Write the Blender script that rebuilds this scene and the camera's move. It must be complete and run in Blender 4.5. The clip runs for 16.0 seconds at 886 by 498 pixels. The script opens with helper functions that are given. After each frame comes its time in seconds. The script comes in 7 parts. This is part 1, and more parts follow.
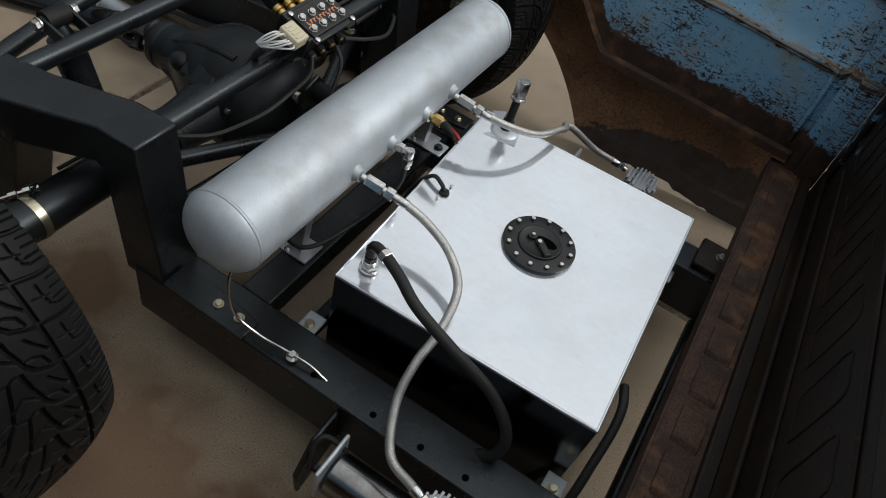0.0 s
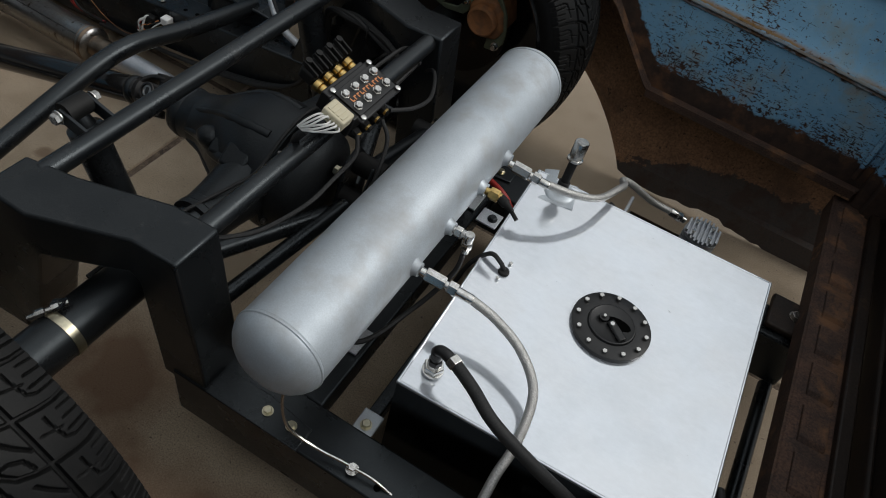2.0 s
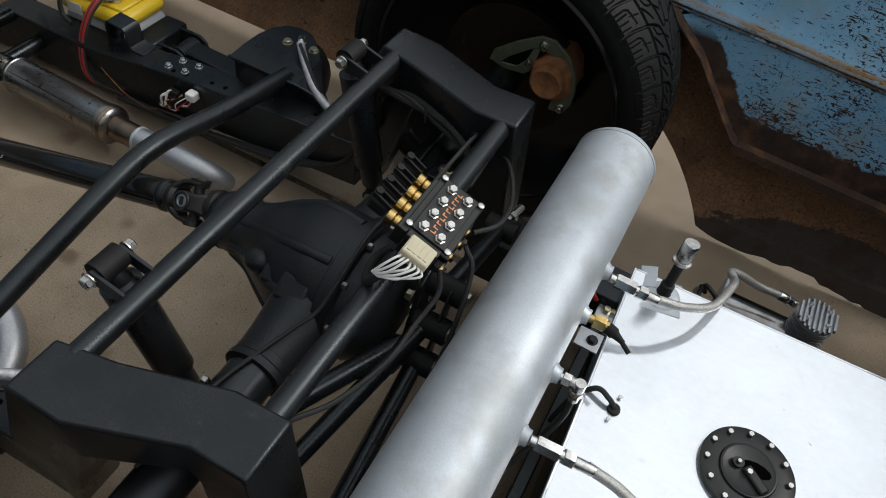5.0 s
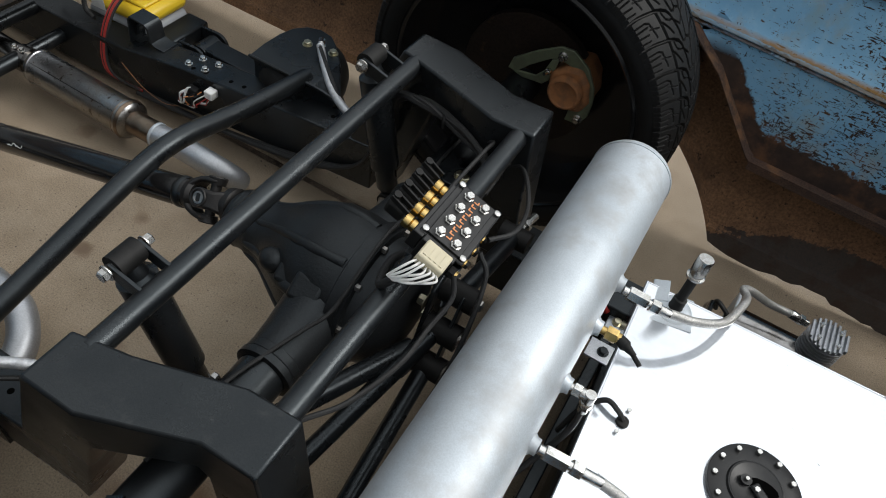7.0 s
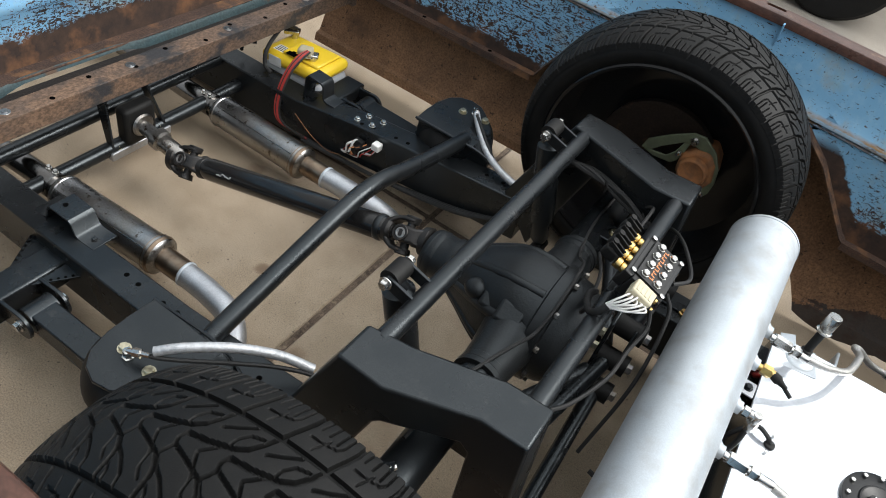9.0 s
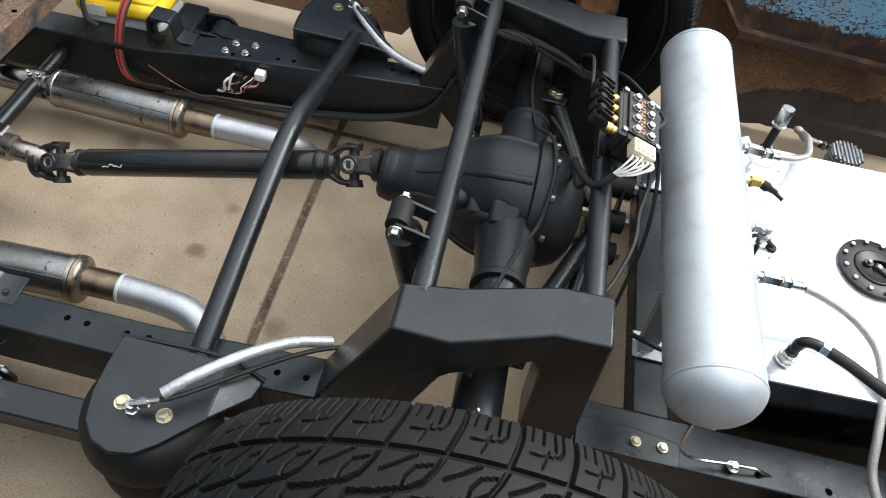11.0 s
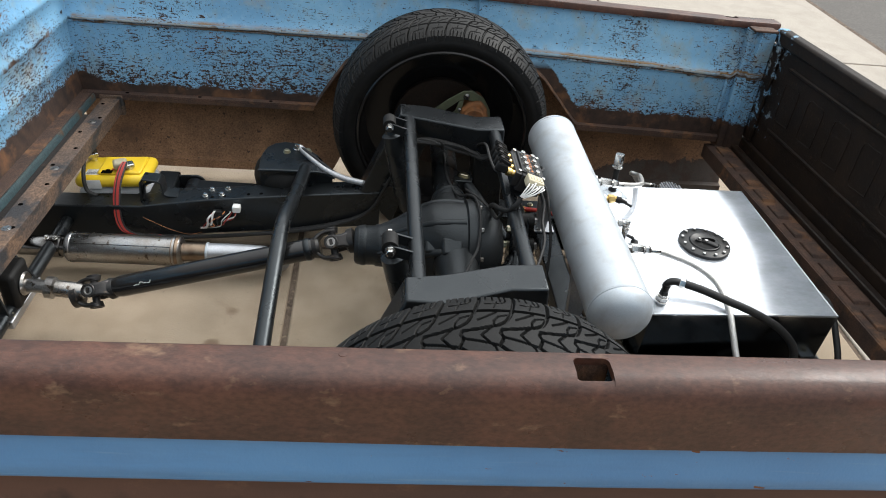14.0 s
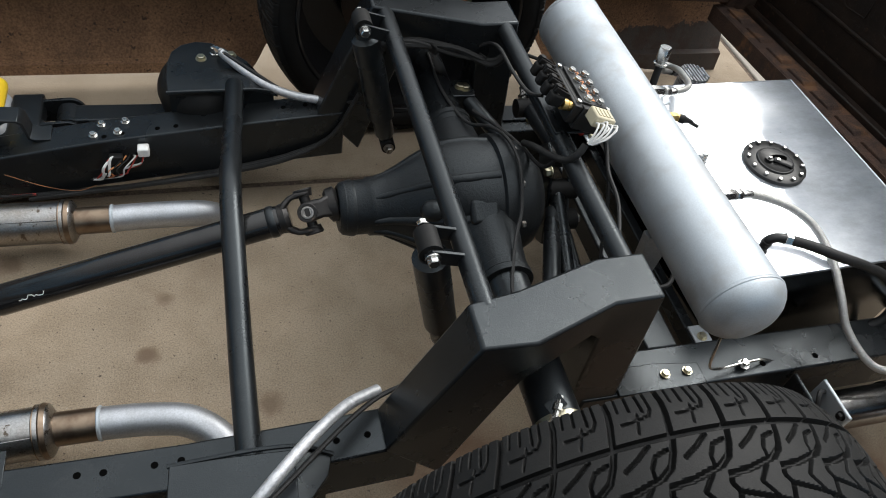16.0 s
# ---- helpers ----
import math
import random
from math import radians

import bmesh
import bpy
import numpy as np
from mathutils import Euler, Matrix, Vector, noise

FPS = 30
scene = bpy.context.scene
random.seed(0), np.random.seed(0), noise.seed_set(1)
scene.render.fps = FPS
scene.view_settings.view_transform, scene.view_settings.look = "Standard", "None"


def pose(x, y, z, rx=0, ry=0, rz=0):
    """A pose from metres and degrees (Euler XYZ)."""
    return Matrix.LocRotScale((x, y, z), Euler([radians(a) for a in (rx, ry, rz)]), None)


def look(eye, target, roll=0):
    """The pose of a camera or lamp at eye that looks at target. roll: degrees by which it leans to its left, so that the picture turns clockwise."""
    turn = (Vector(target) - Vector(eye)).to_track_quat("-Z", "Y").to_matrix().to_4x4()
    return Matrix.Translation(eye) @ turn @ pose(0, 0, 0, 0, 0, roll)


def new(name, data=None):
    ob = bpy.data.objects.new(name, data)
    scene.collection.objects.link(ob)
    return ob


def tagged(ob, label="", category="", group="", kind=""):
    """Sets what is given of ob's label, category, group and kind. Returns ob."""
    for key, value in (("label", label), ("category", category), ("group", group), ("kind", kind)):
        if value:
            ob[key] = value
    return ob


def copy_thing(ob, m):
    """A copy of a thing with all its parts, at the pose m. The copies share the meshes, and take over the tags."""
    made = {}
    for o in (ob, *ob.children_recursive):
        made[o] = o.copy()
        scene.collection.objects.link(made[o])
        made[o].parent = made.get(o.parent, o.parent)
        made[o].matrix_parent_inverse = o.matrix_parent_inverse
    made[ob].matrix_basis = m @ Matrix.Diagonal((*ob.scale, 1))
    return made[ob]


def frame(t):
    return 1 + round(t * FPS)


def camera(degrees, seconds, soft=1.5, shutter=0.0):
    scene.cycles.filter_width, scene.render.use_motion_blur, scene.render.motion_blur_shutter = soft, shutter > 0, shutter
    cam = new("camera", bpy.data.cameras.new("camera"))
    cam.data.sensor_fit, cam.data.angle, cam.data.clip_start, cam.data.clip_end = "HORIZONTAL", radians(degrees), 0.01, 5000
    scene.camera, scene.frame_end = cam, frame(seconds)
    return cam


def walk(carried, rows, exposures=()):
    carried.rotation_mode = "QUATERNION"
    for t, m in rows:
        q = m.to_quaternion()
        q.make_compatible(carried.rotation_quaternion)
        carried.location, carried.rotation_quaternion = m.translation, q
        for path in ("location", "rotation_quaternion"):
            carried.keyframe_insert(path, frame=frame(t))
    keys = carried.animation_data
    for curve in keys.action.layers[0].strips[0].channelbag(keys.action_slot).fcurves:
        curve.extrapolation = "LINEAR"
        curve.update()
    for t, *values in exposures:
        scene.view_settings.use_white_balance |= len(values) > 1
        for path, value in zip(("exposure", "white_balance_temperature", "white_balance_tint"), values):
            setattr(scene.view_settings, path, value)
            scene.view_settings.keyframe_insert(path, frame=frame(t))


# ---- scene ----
cam = camera(63.1, 16.0, soft=1.0)
PATH = [
    (0, (1.070, -0.984, 1.364), (0.632, 0.299, -0.107), 17.10),
    (0.5, (0.938, -0.994, 1.389), (0.595, 0.329, -0.072), 19.80),
    (1, (0.895, -0.992, 1.388), (0.577, 0.326, -0.083), 17.70),
    (1.5, (0.870, -0.958, 1.375), (0.519, 0.353, -0.094), 17.70),
    (2, (0.869, -0.860, 1.373), (0.440, 0.402, -0.118), 14.80),
    (2.5, (0.868, -0.795, 1.361), (0.389, 0.399, -0.171), 13.10),
    (3, (0.817, -0.807, 1.373), (0.408, 0.404, -0.165), 13.70),
    (3.5, (0.739, -0.860, 1.412), (0.376, 0.483, -0.025), 14.40),
    (4, (0.668, -0.867, 1.406), (0.389, 0.474, -0.052), 14.40),
    (4.5, (0.618, -0.706, 1.384), (0.219, 0.549, -0.122), 11.00),
    (4.7, (0.614, -0.656, 1.369), (0.176, 0.575, -0.145), 10.10),
    (6.8, (0.595, -0.634, 1.361), (0.139, 0.561, -0.176), 12.00),
    (7, (0.600, -0.656, 1.367), (0.131, 0.563, -0.148), 12.10),
    (7.5, (0.610, -0.710, 1.378), (0.104, 0.475, -0.152), 9.00),
    (8, (0.564, -0.838, 1.417), (0.168, 0.471, -0.042), 13.80),
    (8.5, (0.434, -1.010, 1.458), (-0.073, 0.347, 0.078), 15.20),
    (8.7, (0.404, -1.047, 1.461), (-0.146, 0.297, 0.085), 16.20),
    (10.8, (0.159, -0.919, 1.381), (-0.011, 0.233, -0.244), 11.50),
    (11, (0.085, -1.006, 1.402), (0.064, 0.243, -0.160), 12.50),
    (11.5, (0.034, -1.239, 1.434), (0.156, 0.103, -0.044), 11.70),
    (12, (0.044, -1.514, 1.466), (0.043, -0.031, 0.123), 4.20),
    (12.5, (0.008, -1.696, 1.517), (0.116, -0.097, 0.321), 5.40),
    (13, (-0.084, -1.854, 1.550), (0.148, -0.244, 0.387), 7.70),
    (13.5, (-0.124, -1.858, 1.559), (0.150, -0.243, 0.411), 9.80),
    (14, (-0.056, -1.623, 1.519), (0.153, -0.018, 0.344), 6.60),
    (14.5, (-0.017, -1.410, 1.474), (0.195, 0.117, 0.199), 5.20),
    (15, (-0.116, -1.256, 1.436), (0.235, 0.131, 0.039), 9.70),
    (15.5, (-0.235, -1.138, 1.421), (0.269, 0.186, 0.010), 15.80),
    (16, (-0.278, -0.973, 1.375), (0.249, 0.252, -0.115), 12.60),
]
EXPOSURES = [(0.0, -1.2), (1.0, -1.32), (3.0, -1.42), (4.5, -1.18), (7.0, -0.76), (8.5, -0.28), (10.8, 0.26), (11.5, 0.20), (12.0, 0.03), (12.5, 0.0), (14.0, 0.0), (14.5, 0.05), (15.0, -0.1), (16.0, -0.28)]
walk(cam, [(t, look(eye, aim, lean)) for t, eye, aim, lean in PATH], EXPOSURES)

# ---------------------------------------------------------------- world, sun
CLOUD, CLOUD_SUN = 6.0, 19.0      # the cloud deck's brightness, and what it gains towards the sun
world = bpy.data.worlds.new("sky")
world.use_nodes = True
scene.world = world
_n, _l = world.node_tree.nodes, world.node_tree.links
_n.clear()
_out = _n.new("ShaderNodeOutputWorld")
_bg = _n.new("ShaderNodeBackground")
_sky = _n.new("ShaderNodeTexSky")
_sky.sky_type = "NISHITA"
_sky.sun_disc = False
SUN = Vector((0.70, 0.42, 0.70)).normalized()      # towards the veiled sun, beyond the far side and the tail
_sky.sun_elevation = math.asin(SUN.z)
_sky.sun_rotation = math.atan2(SUN.x, SUN.y)
_co = _n.new("ShaderNodeTexCoord")


def _math(kind, a, b, c=None):
    x = _n.new("ShaderNodeMath")
    x.operation = kind
    for i, v in enumerate((a, b, c)):
        if v is None:
            continue
        if isinstance(v, (int, float)):
            x.inputs[i].default_value = v
        else:
            _l.new(v, x.inputs[i])
    return x.outputs[0]


def _dot(v):
    x = _n.new("ShaderNodeVectorMath")
    x.operation = "DOT_PRODUCT"
    x.inputs[1].default_value = v
    _l.new(_co.outputs["Generated"], x.inputs[0])
    return x.outputs["Value"]


# a white cloud deck, brighter round the sun and overhead than at the horizon
_cloud = _n.new("ShaderNodeTexNoise")
_cloud.inputs["Scale"].default_value = 2.2
_cloud.inputs["Detail"].default_value = 6
_l.new(_co.outputs["Generated"], _cloud.inputs["Vector"])
_glow = _math("MULTIPLY_ADD", _math("MAXIMUM", _dot(tuple(SUN)), 0.0), CLOUD_SUN, CLOUD)
_glow = _math("MULTIPLY", _glow, _math("MULTIPLY_ADD", _cloud.outputs["Fac"], 0.35, 0.82))
_glow = _math("MULTIPLY", _glow, _math("MULTIPLY_ADD", _math("MAXIMUM", _dot((0, 0, 1)), 0.0), 0.95, 0.30))
_white = _n.new("ShaderNodeVectorMath")
_white.operation = "SCALE"
_white.inputs[0].default_value = (0.965, 0.99, 1.0)
_l.new(_glow, _white.inputs["Scale"])
_mix = _n.new("ShaderNodeMix")
_mix.data_type = "RGBA"
_mix.inputs["Factor"].default_value = 0.9
_l.new(_sky.outputs["Color"], _mix.inputs["A"])
_l.new(_white.outputs["Vector"], _mix.inputs["B"])
_l.new(_mix.outputs["Result"], _bg.inputs["Color"])
_bg.inputs["Strength"].default_value = 0.12
_l.new(_bg.outputs["Background"], _out.inputs["Surface"])

_sun = bpy.data.lights.new("sun", "SUN")
_sun.energy, _sun.angle, _sun.color = 2.4, radians(24), (1.0, 0.975, 0.93)
sun = new("sun", _sun)
sun.matrix_world = look(SUN * 8, (0, 0, 0))


# ---------------------------------------------------------------- materials
def mat(name, color, rough=0.5, metal=0.0, var=None, scale=40.0, amount=0.5, bump=0.0, bump_scale=150.0, spots=None, spot_scale=20.0,
        spot_at=(0.60, 0.66), stretch=(1, 1, 1), rough_var=0.0, spec=0.5, grain=0.0, grain_scale=300.0, tint=None):
    """Base colour varied at a large and a fine scale, with optional chips or stains, relief and roughness wear."""
    m = bpy.data.materials.new(name)
    m.use_nodes = True
    nd, ln = m.node_tree.nodes, m.node_tree.links
    bs = nd["Principled BSDF"]
    co = nd.new("ShaderNodeTexCoord")
    mp = nd.new("ShaderNodeMapping")
    mp.inputs["Scale"].default_value = stretch
    ln.new(co.outputs["Object"], mp.inputs["Vector"])
    vec = mp.outputs["Vector"]

    def noise_tex(s, d=4, r=0.55):
        t = nd.new("ShaderNodeTexNoise")
        t.inputs["Scale"].default_value, t.inputs["Detail"].default_value, t.inputs["Roughness"].default_value = s, d, r
        ln.new(vec, t.inputs["Vector"])
        return t.outputs["Fac"]

    def ramp(fac, a, b):
        r = nd.new("ShaderNodeMapRange")
        r.inputs["From Min"].default_value, r.inputs["From Max"].default_value = a, b
        ln.new(fac, r.inputs["Value"])
        return r.outputs["Result"]

    def mix(fac, a, b):
        x = nd.new("ShaderNodeMix")
        x.data_type = "RGBA"
        for key, v in (("Factor", fac), ("A", a), ("B", b)):
            if isinstance(v, tuple):
                x.inputs[key].default_value = (*v, 1) if len(v) == 3 else v
            elif isinstance(v, (int, float)):
                x.inputs[key].default_value = v
            else:
                ln.new(v, x.inputs[key])
        return x.outputs["Result"]

    other = var or tuple(c * 0.7 for c in color)
    col = mix(ramp(noise_tex(scale), 0.42, 0.60), color, tuple(color[i] + (other[i] - color[i]) * amount for i in range(3)))
    col = mix(ramp(noise_tex(scale * 0.12, 3), 0.35, 0.7), col, tuple(color[i] + (other[i] - color[i]) * amount * 0.8 for i in range(3)))
    if grain:
        g = ramp(noise_tex(grain_scale, 3, 0.6), 0.36, 0.64)
        mul = nd.new("ShaderNodeMapRange")
        mul.inputs["To Min"].default_value, mul.inputs["To Max"].default_value = 1 - grain, 1 + grain
        ln.new(g, mul.inputs["Value"])
        sc = nd.new("ShaderNodeVectorMath")
        sc.operation = "SCALE"
        ln.new(col, sc.inputs[0])
        ln.new(mul.outputs["Result"], sc.inputs["Scale"])
        col = sc.outputs["Vector"]
    if spots:
        col = mix(ramp(noise_tex(spot_scale, 6, 0.62), *spot_at), col, spots)
    ln.new(col, bs.inputs["Base Color"])
    bs.inputs["Metallic"].default_value = metal
    bs.inputs["Roughness"].default_value = rough
    bs.inputs["Specular IOR Level"].default_value = spec
    if tint:
        bs.inputs["Specular Tint"].default_value = (*tint, 1)
    if rough_var:
        r = nd.new("ShaderNodeMapRange")
        r.inputs["To Min"].default_value, r.inputs["To Max"].default_value = max(rough - rough_var, 0.02), rough + rough_var
        r.inputs["From Min"].default_value, r.inputs["From Max"].default_value = 0.3, 0.7
        ln.new(noise_tex(scale * 0.6, 5), r.inputs["Value"])
        ln.new(r.outputs["Result"], bs.inputs["Roughness"])
    if bump:
        b = nd.new("ShaderNodeBump")
        b.inputs["Strength"].default_value, b.inputs["Distance"].default_value = bump, 0.002
        ln.new(noise_tex(bump_scale, 6, 0.65), b.inputs["Height"])
        ln.new(b.outputs["Normal"], bs.inputs["Normal"])
    return m


M = {}
M["concrete"] = mat("concrete", (0.380, 0.302, 0.219), 0.9, 0, (0.305, 0.238, 0.167), 9, 1.0, 0.22, 260, (0.215, 0.150, 0.098), 2.2, (0.58, 0.82), grain=0.22, grain_scale=300)


def concrete_wear(m):
    """Small dark pits and a few round drip stains on the slabs."""
    nd, ln = m.node_tree.nodes, m.node_tree.links
    bs = nd["Principled BSDF"]
    geo = nd.new("ShaderNodeNewGeometry")

    def noise_fac(scale, lo, hi):
        t = nd.new("ShaderNodeTexNoise")
        t.inputs["Scale"].default_value, t.inputs["Detail"].default_value = scale, 4
        ln.new(geo.outputs["Position"], t.inputs["Vector"])
        r = nd.new("ShaderNodeMapRange")
        r.inputs["From Min"].default_value, r.inputs["From Max"].default_value = lo, hi
        ln.new(t.outputs["Fac"], r.inputs["Value"])
        return r.outputs["Result"]

    def darken(fac, color):
        x = nd.new("ShaderNodeMix")
        x.data_type = "RGBA"
        ln.new(bs.inputs["Base Color"].links[0].from_socket, x.inputs["A"])
        x.inputs["B"].default_value = (*color, 1)
        ln.new(fac, x.inputs["Factor"])
        ln.new(x.outputs["Result"], bs.inputs["Base Color"])

    darken(noise_fac(110, 0.675, 0.705), (0.12, 0.092, 0.07))
    darken(noise_fac(190, 0.64, 0.69), (0.20, 0.155, 0.115))
    darken(noise_fac(240, 0.66, 0.70), (0.42, 0.36, 0.29))
    wob = noise_fac(30, 0.3, 0.7)
    for x, y, r in STAINS:
        d = nd.new("ShaderNodeVectorMath")
        d.operation = "DISTANCE"
        ln.new(geo.outputs["Position"], d.inputs[0])
        d.inputs[1].default_value = (x, y, 0)
        a = nd.new("ShaderNodeMath")
        a.operation = "MULTIPLY_ADD"
        ln.new(wob, a.inputs[0])
        a.inputs[1].default_value = r * 0.5
        ln.new(d.outputs["Value"], a.inputs[2])
        f = nd.new("ShaderNodeMapRange")
        f.inputs["From Min"].default_value, f.inputs["From Max"].default_value, f.inputs["To Max"].default_value = r * 1.4, r * 0.7, 0.75
        ln.new(a.outputs[0], f.inputs["Value"])
        darken(f.outputs["Result"], (0.17, 0.115, 0.075))
    # darker rust-brown, in ragged patches beside the near rail
    for x, y, rx, ry in RUST_BROWN_PATCHES:
        q = nd.new("ShaderNodeMapping")
        q.inputs["Location"].default_value = (-x / rx, -y / ry, 0)
        q.inputs["Scale"].default_value = (1 / rx, 1 / ry, 0)
        ln.new(geo.outputs["Position"], q.inputs["Vector"])
        d = nd.new("ShaderNodeVectorMath")
        d.operation = "LENGTH"
        ln.new(q.outputs["Vector"], d.inputs[0])
        a = nd.new("ShaderNodeMath")
        a.operation = "MULTIPLY_ADD"
        ln.new(noise_fac(9, 0.3, 0.7), a.inputs[0])
        a.inputs[1].default_value = 0.6
        ln.new(d.outputs["Value"], a.inputs[2])
        f = nd.new("ShaderNodeMapRange")
        f.inputs["From Min"].default_value, f.inputs["From Max"].default_value, f.inputs["To Max"].default_value = 1.35, 0.75, 0.8
        ln.new(a.outputs[0], f.inputs["Value"])
        darken(f.outputs["Result"], (0.150, 0.082, 0.046))


RUST_BROWN_PATCHES = ((0.45, -0.66, 0.42, 0.20), (0.10, -0.42, 0.16, 0.14), (0.95, -0.62, 0.30, 0.16))
STAINS = ((-0.501, -0.06, 0.022), (-0.46, 0.085, 0.02), (-0.787, 0.224, 0.03), (-0.254, -0.215, 0.03), (-0.491, -0.06, 0.024))
concrete_wear(M["concrete"])
M["pale_concrete"] = mat("pale_concrete", (0.395, 0.356, 0.306), 0.9, 0, (0.350, 0.313, 0.268), 7, 1.0, 0.25, 260, (0.27, 0.238, 0.200), 3, (0.60, 0.85), grain=0.2)
M["joint"] = mat("joint_dirt", (0.05, 0.034, 0.024), 0.95, 0, (0.15, 0.11, 0.08), 70, 1.0, 0.8, 120, (0.22, 0.17, 0.12), 40, (0.60, 0.66), grain=0.4)
M["asphalt"] = mat("asphalt", (0.125, 0.115, 0.105), 0.9, 0, (0.09, 0.082, 0.075), 60, 1.0, 0.5, 200)
M["frame"] = mat("satin_black_frame_paint", (0.0056, 0.0066, 0.0078), 0.29, 0, (0.0115, 0.0125, 0.0136), 14, 1.0, 0.16, 420, (0.034, 0.033, 0.032), 21, (0.62, 0.80), rough_var=0.08, spec=0.46, grain=0.25, grain_scale=420, tint=(0.84, 0.94, 1.0))
M["gloss"] = mat("gloss_black_paint", (0.008, 0.008, 0.009), 0.16, 0, (0.014, 0.014, 0.014), 20, 1.0, 0.05, 60)
M["cast"] = mat("black_cast_iron", (0.0072, 0.0079, 0.0088), 0.40, 0, (0.0125, 0.0132, 0.0140), 14, 1.0, 0.45, 190, (0.020, 0.0195, 0.019), 6, (0.62, 0.8), spec=0.36, grain=0.3, grain_scale=380, rough_var=0.1, tint=(0.84, 0.94, 1.0))
M["rubber"] = mat("black_rubber", (0.006, 0.006, 0.006), 0.6, 0, (0.011, 0.0108, 0.0105), 40, 1.0, 0.15, 200, spec=0.28)
M["tyre"] = mat("tyre_rubber", (0.0042, 0.0044, 0.0047), 0.56, 0, (0.0082, 0.0080, 0.0077), 45, 1.0, 0.2, 500, (0.036, 0.029, 0.020), 16, (0.72, 0.84), spec=0.24, grain=0.25, grain_scale=420)
M["tank"] = mat("satin_aluminium", (0.560, 0.605, 0.645), 0.50, 0.55, (0.455, 0.50, 0.54), 6, 1.0, 0.08, 600, (0.40, 0.41, 0.42), 11, (0.50, 0.70), rough_var=0.18, grain=0.06, grain_scale=420)
M["polished"] = mat("polished_aluminium", (0.77, 0.81, 0.86), 0.10, 1.0, (0.74, 0.755, 0.775), 9, 1.0, 0.03, 14, (0.62, 0.62, 0.62), 42, (0.66, 0.70), rough_var=0.06, grain=0.05, grain_scale=240)
_pn, _pl = M["polished"].node_tree.nodes, M["polished"].node_tree.links     # fine scratches scatter a part of the light
_haze = _pn.new("ShaderNodeBsdfPrincipled")
for _key, _val in (("Base Color", (0.76, 0.82, 0.90, 1)), ("Metallic", 0.8), ("Roughness", 0.62)):
    _haze.inputs[_key].default_value = _val
_pc = _pn.new("ShaderNodeTexCoord")


def _lid_noise(scale, detail, stretch, lo, hi):
    mp = _pn.new("ShaderNodeMapping")
    mp.inputs["Scale"].default_value = stretch
    mp.inputs["Rotation"].default_value = (0, 0, 0.7)
    t = _pn.new("ShaderNodeTexNoise")
    t.inputs["Scale"].default_value, t.inputs["Detail"].default_value, t.inputs["Roughness"].default_value = scale, detail, 0.7
    r = _pn.new("ShaderNodeMapRange")
    r.inputs["From Min"].default_value, r.inputs["From Max"].default_value = lo, hi
    _pl.new(_pc.outputs["Object"], mp.inputs["Vector"])
    _pl.new(mp.outputs["Vector"], t.inputs["Vector"])
    _pl.new(t.outputs["Fac"], r.inputs["Value"])
    return r.outputs["Result"]


def _lid_mix(fac, a, b):
    x = _pn.new("ShaderNodeMix")
    x.data_type = "RGBA"
    _pl.new(fac, x.inputs["Factor"])
    for key, v in (("A", a), ("B", b)):
        if isinstance(v, tuple):
            x.inputs[key].default_value = v
        else:
            _pl.new(v, x.inputs[key])
    return x.outputs["Result"]


_smudge = _lid_noise(4.5, 9, (1, 1, 1), 0.46, 0.66)
_ticks = _lid_noise(38, 3, (1, 3.4, 1), 0.735, 0.75)
_hz = _lid_mix(_ticks, _lid_mix(_smudge, (0.79, 0.845, 0.92, 1), (0.66, 0.70, 0.75, 1)), (0.22, 0.22, 0.22, 1))
_pl.new(_hz, _haze.inputs["Base Color"])
_base = _pn["Principled BSDF"].inputs["Base Color"]
_pl.new(_lid_mix(_ticks, _lid_mix(_smudge, _base.links[0].from_socket, (0.70, 0.735, 0.775, 1)), (0.25, 0.25, 0.25, 1)), _base)
_both = _pn.new("ShaderNodeMixShader")
_pt = _pn.new("ShaderNodeTexNoise")
_pt.inputs["Scale"].default_value, _pt.inputs["Detail"].default_value, _pt.inputs["Roughness"].default_value = 7, 10, 0.75
_pm = _pn.new("ShaderNodeMapping")
_pm.inputs["Scale"].default_value = (1.0, 2.2, 1.0)
_pr = _pn.new("ShaderNodeMapRange")
for _key, _val in (("From Min", 0.40), ("From Max", 0.68), ("To Min", 0.27), ("To Max", 0.37)):
    _pr.inputs[_key].default_value = _val
_pl.new(_pc.outputs["Object"], _pm.inputs["Vector"])
_pl.new(_pm.outputs["Vector"], _pt.inputs["Vector"])
_pl.new(_pt.outputs["Fac"], _pr.inputs["Value"])
_pl.new(_pr.outputs["Result"], _both.inputs["Fac"])
_pl.new(_pn["Principled BSDF"].outputs["BSDF"], _both.inputs[1])
_pl.new(_haze.outputs["BSDF"], _both.inputs[2])
_pl.new(_both.outputs["Shader"], _pn["Material Output"].inputs["Surface"])
M["chrome"] = mat("zinc_plate", (0.66, 0.66, 0.65), 0.25, 1.0, (0.50, 0.49, 0.46), 120, 0.8, 0.05, 200)
M["gold"] = mat("yellow_zinc", (0.58, 0.54, 0.40), 0.3, 1.0, (0.42, 0.39, 0.29), 150, 0.8)
M["brass"] = mat("brass", (0.74, 0.52, 0.20), 0.3, 1.0, (0.5, 0.35, 0.13), 150, 0.8)
M["steel"] = mat("raw_steel", (0.40, 0.41, 0.425), 0.34, 1.0, (0.27, 0.245, 0.215), 7, 1.0, 0.12, 300, (0.10, 0.08, 0.065), 55, (0.60, 0.66), rough_var=0.12, grain=0.15, grain_scale=260)
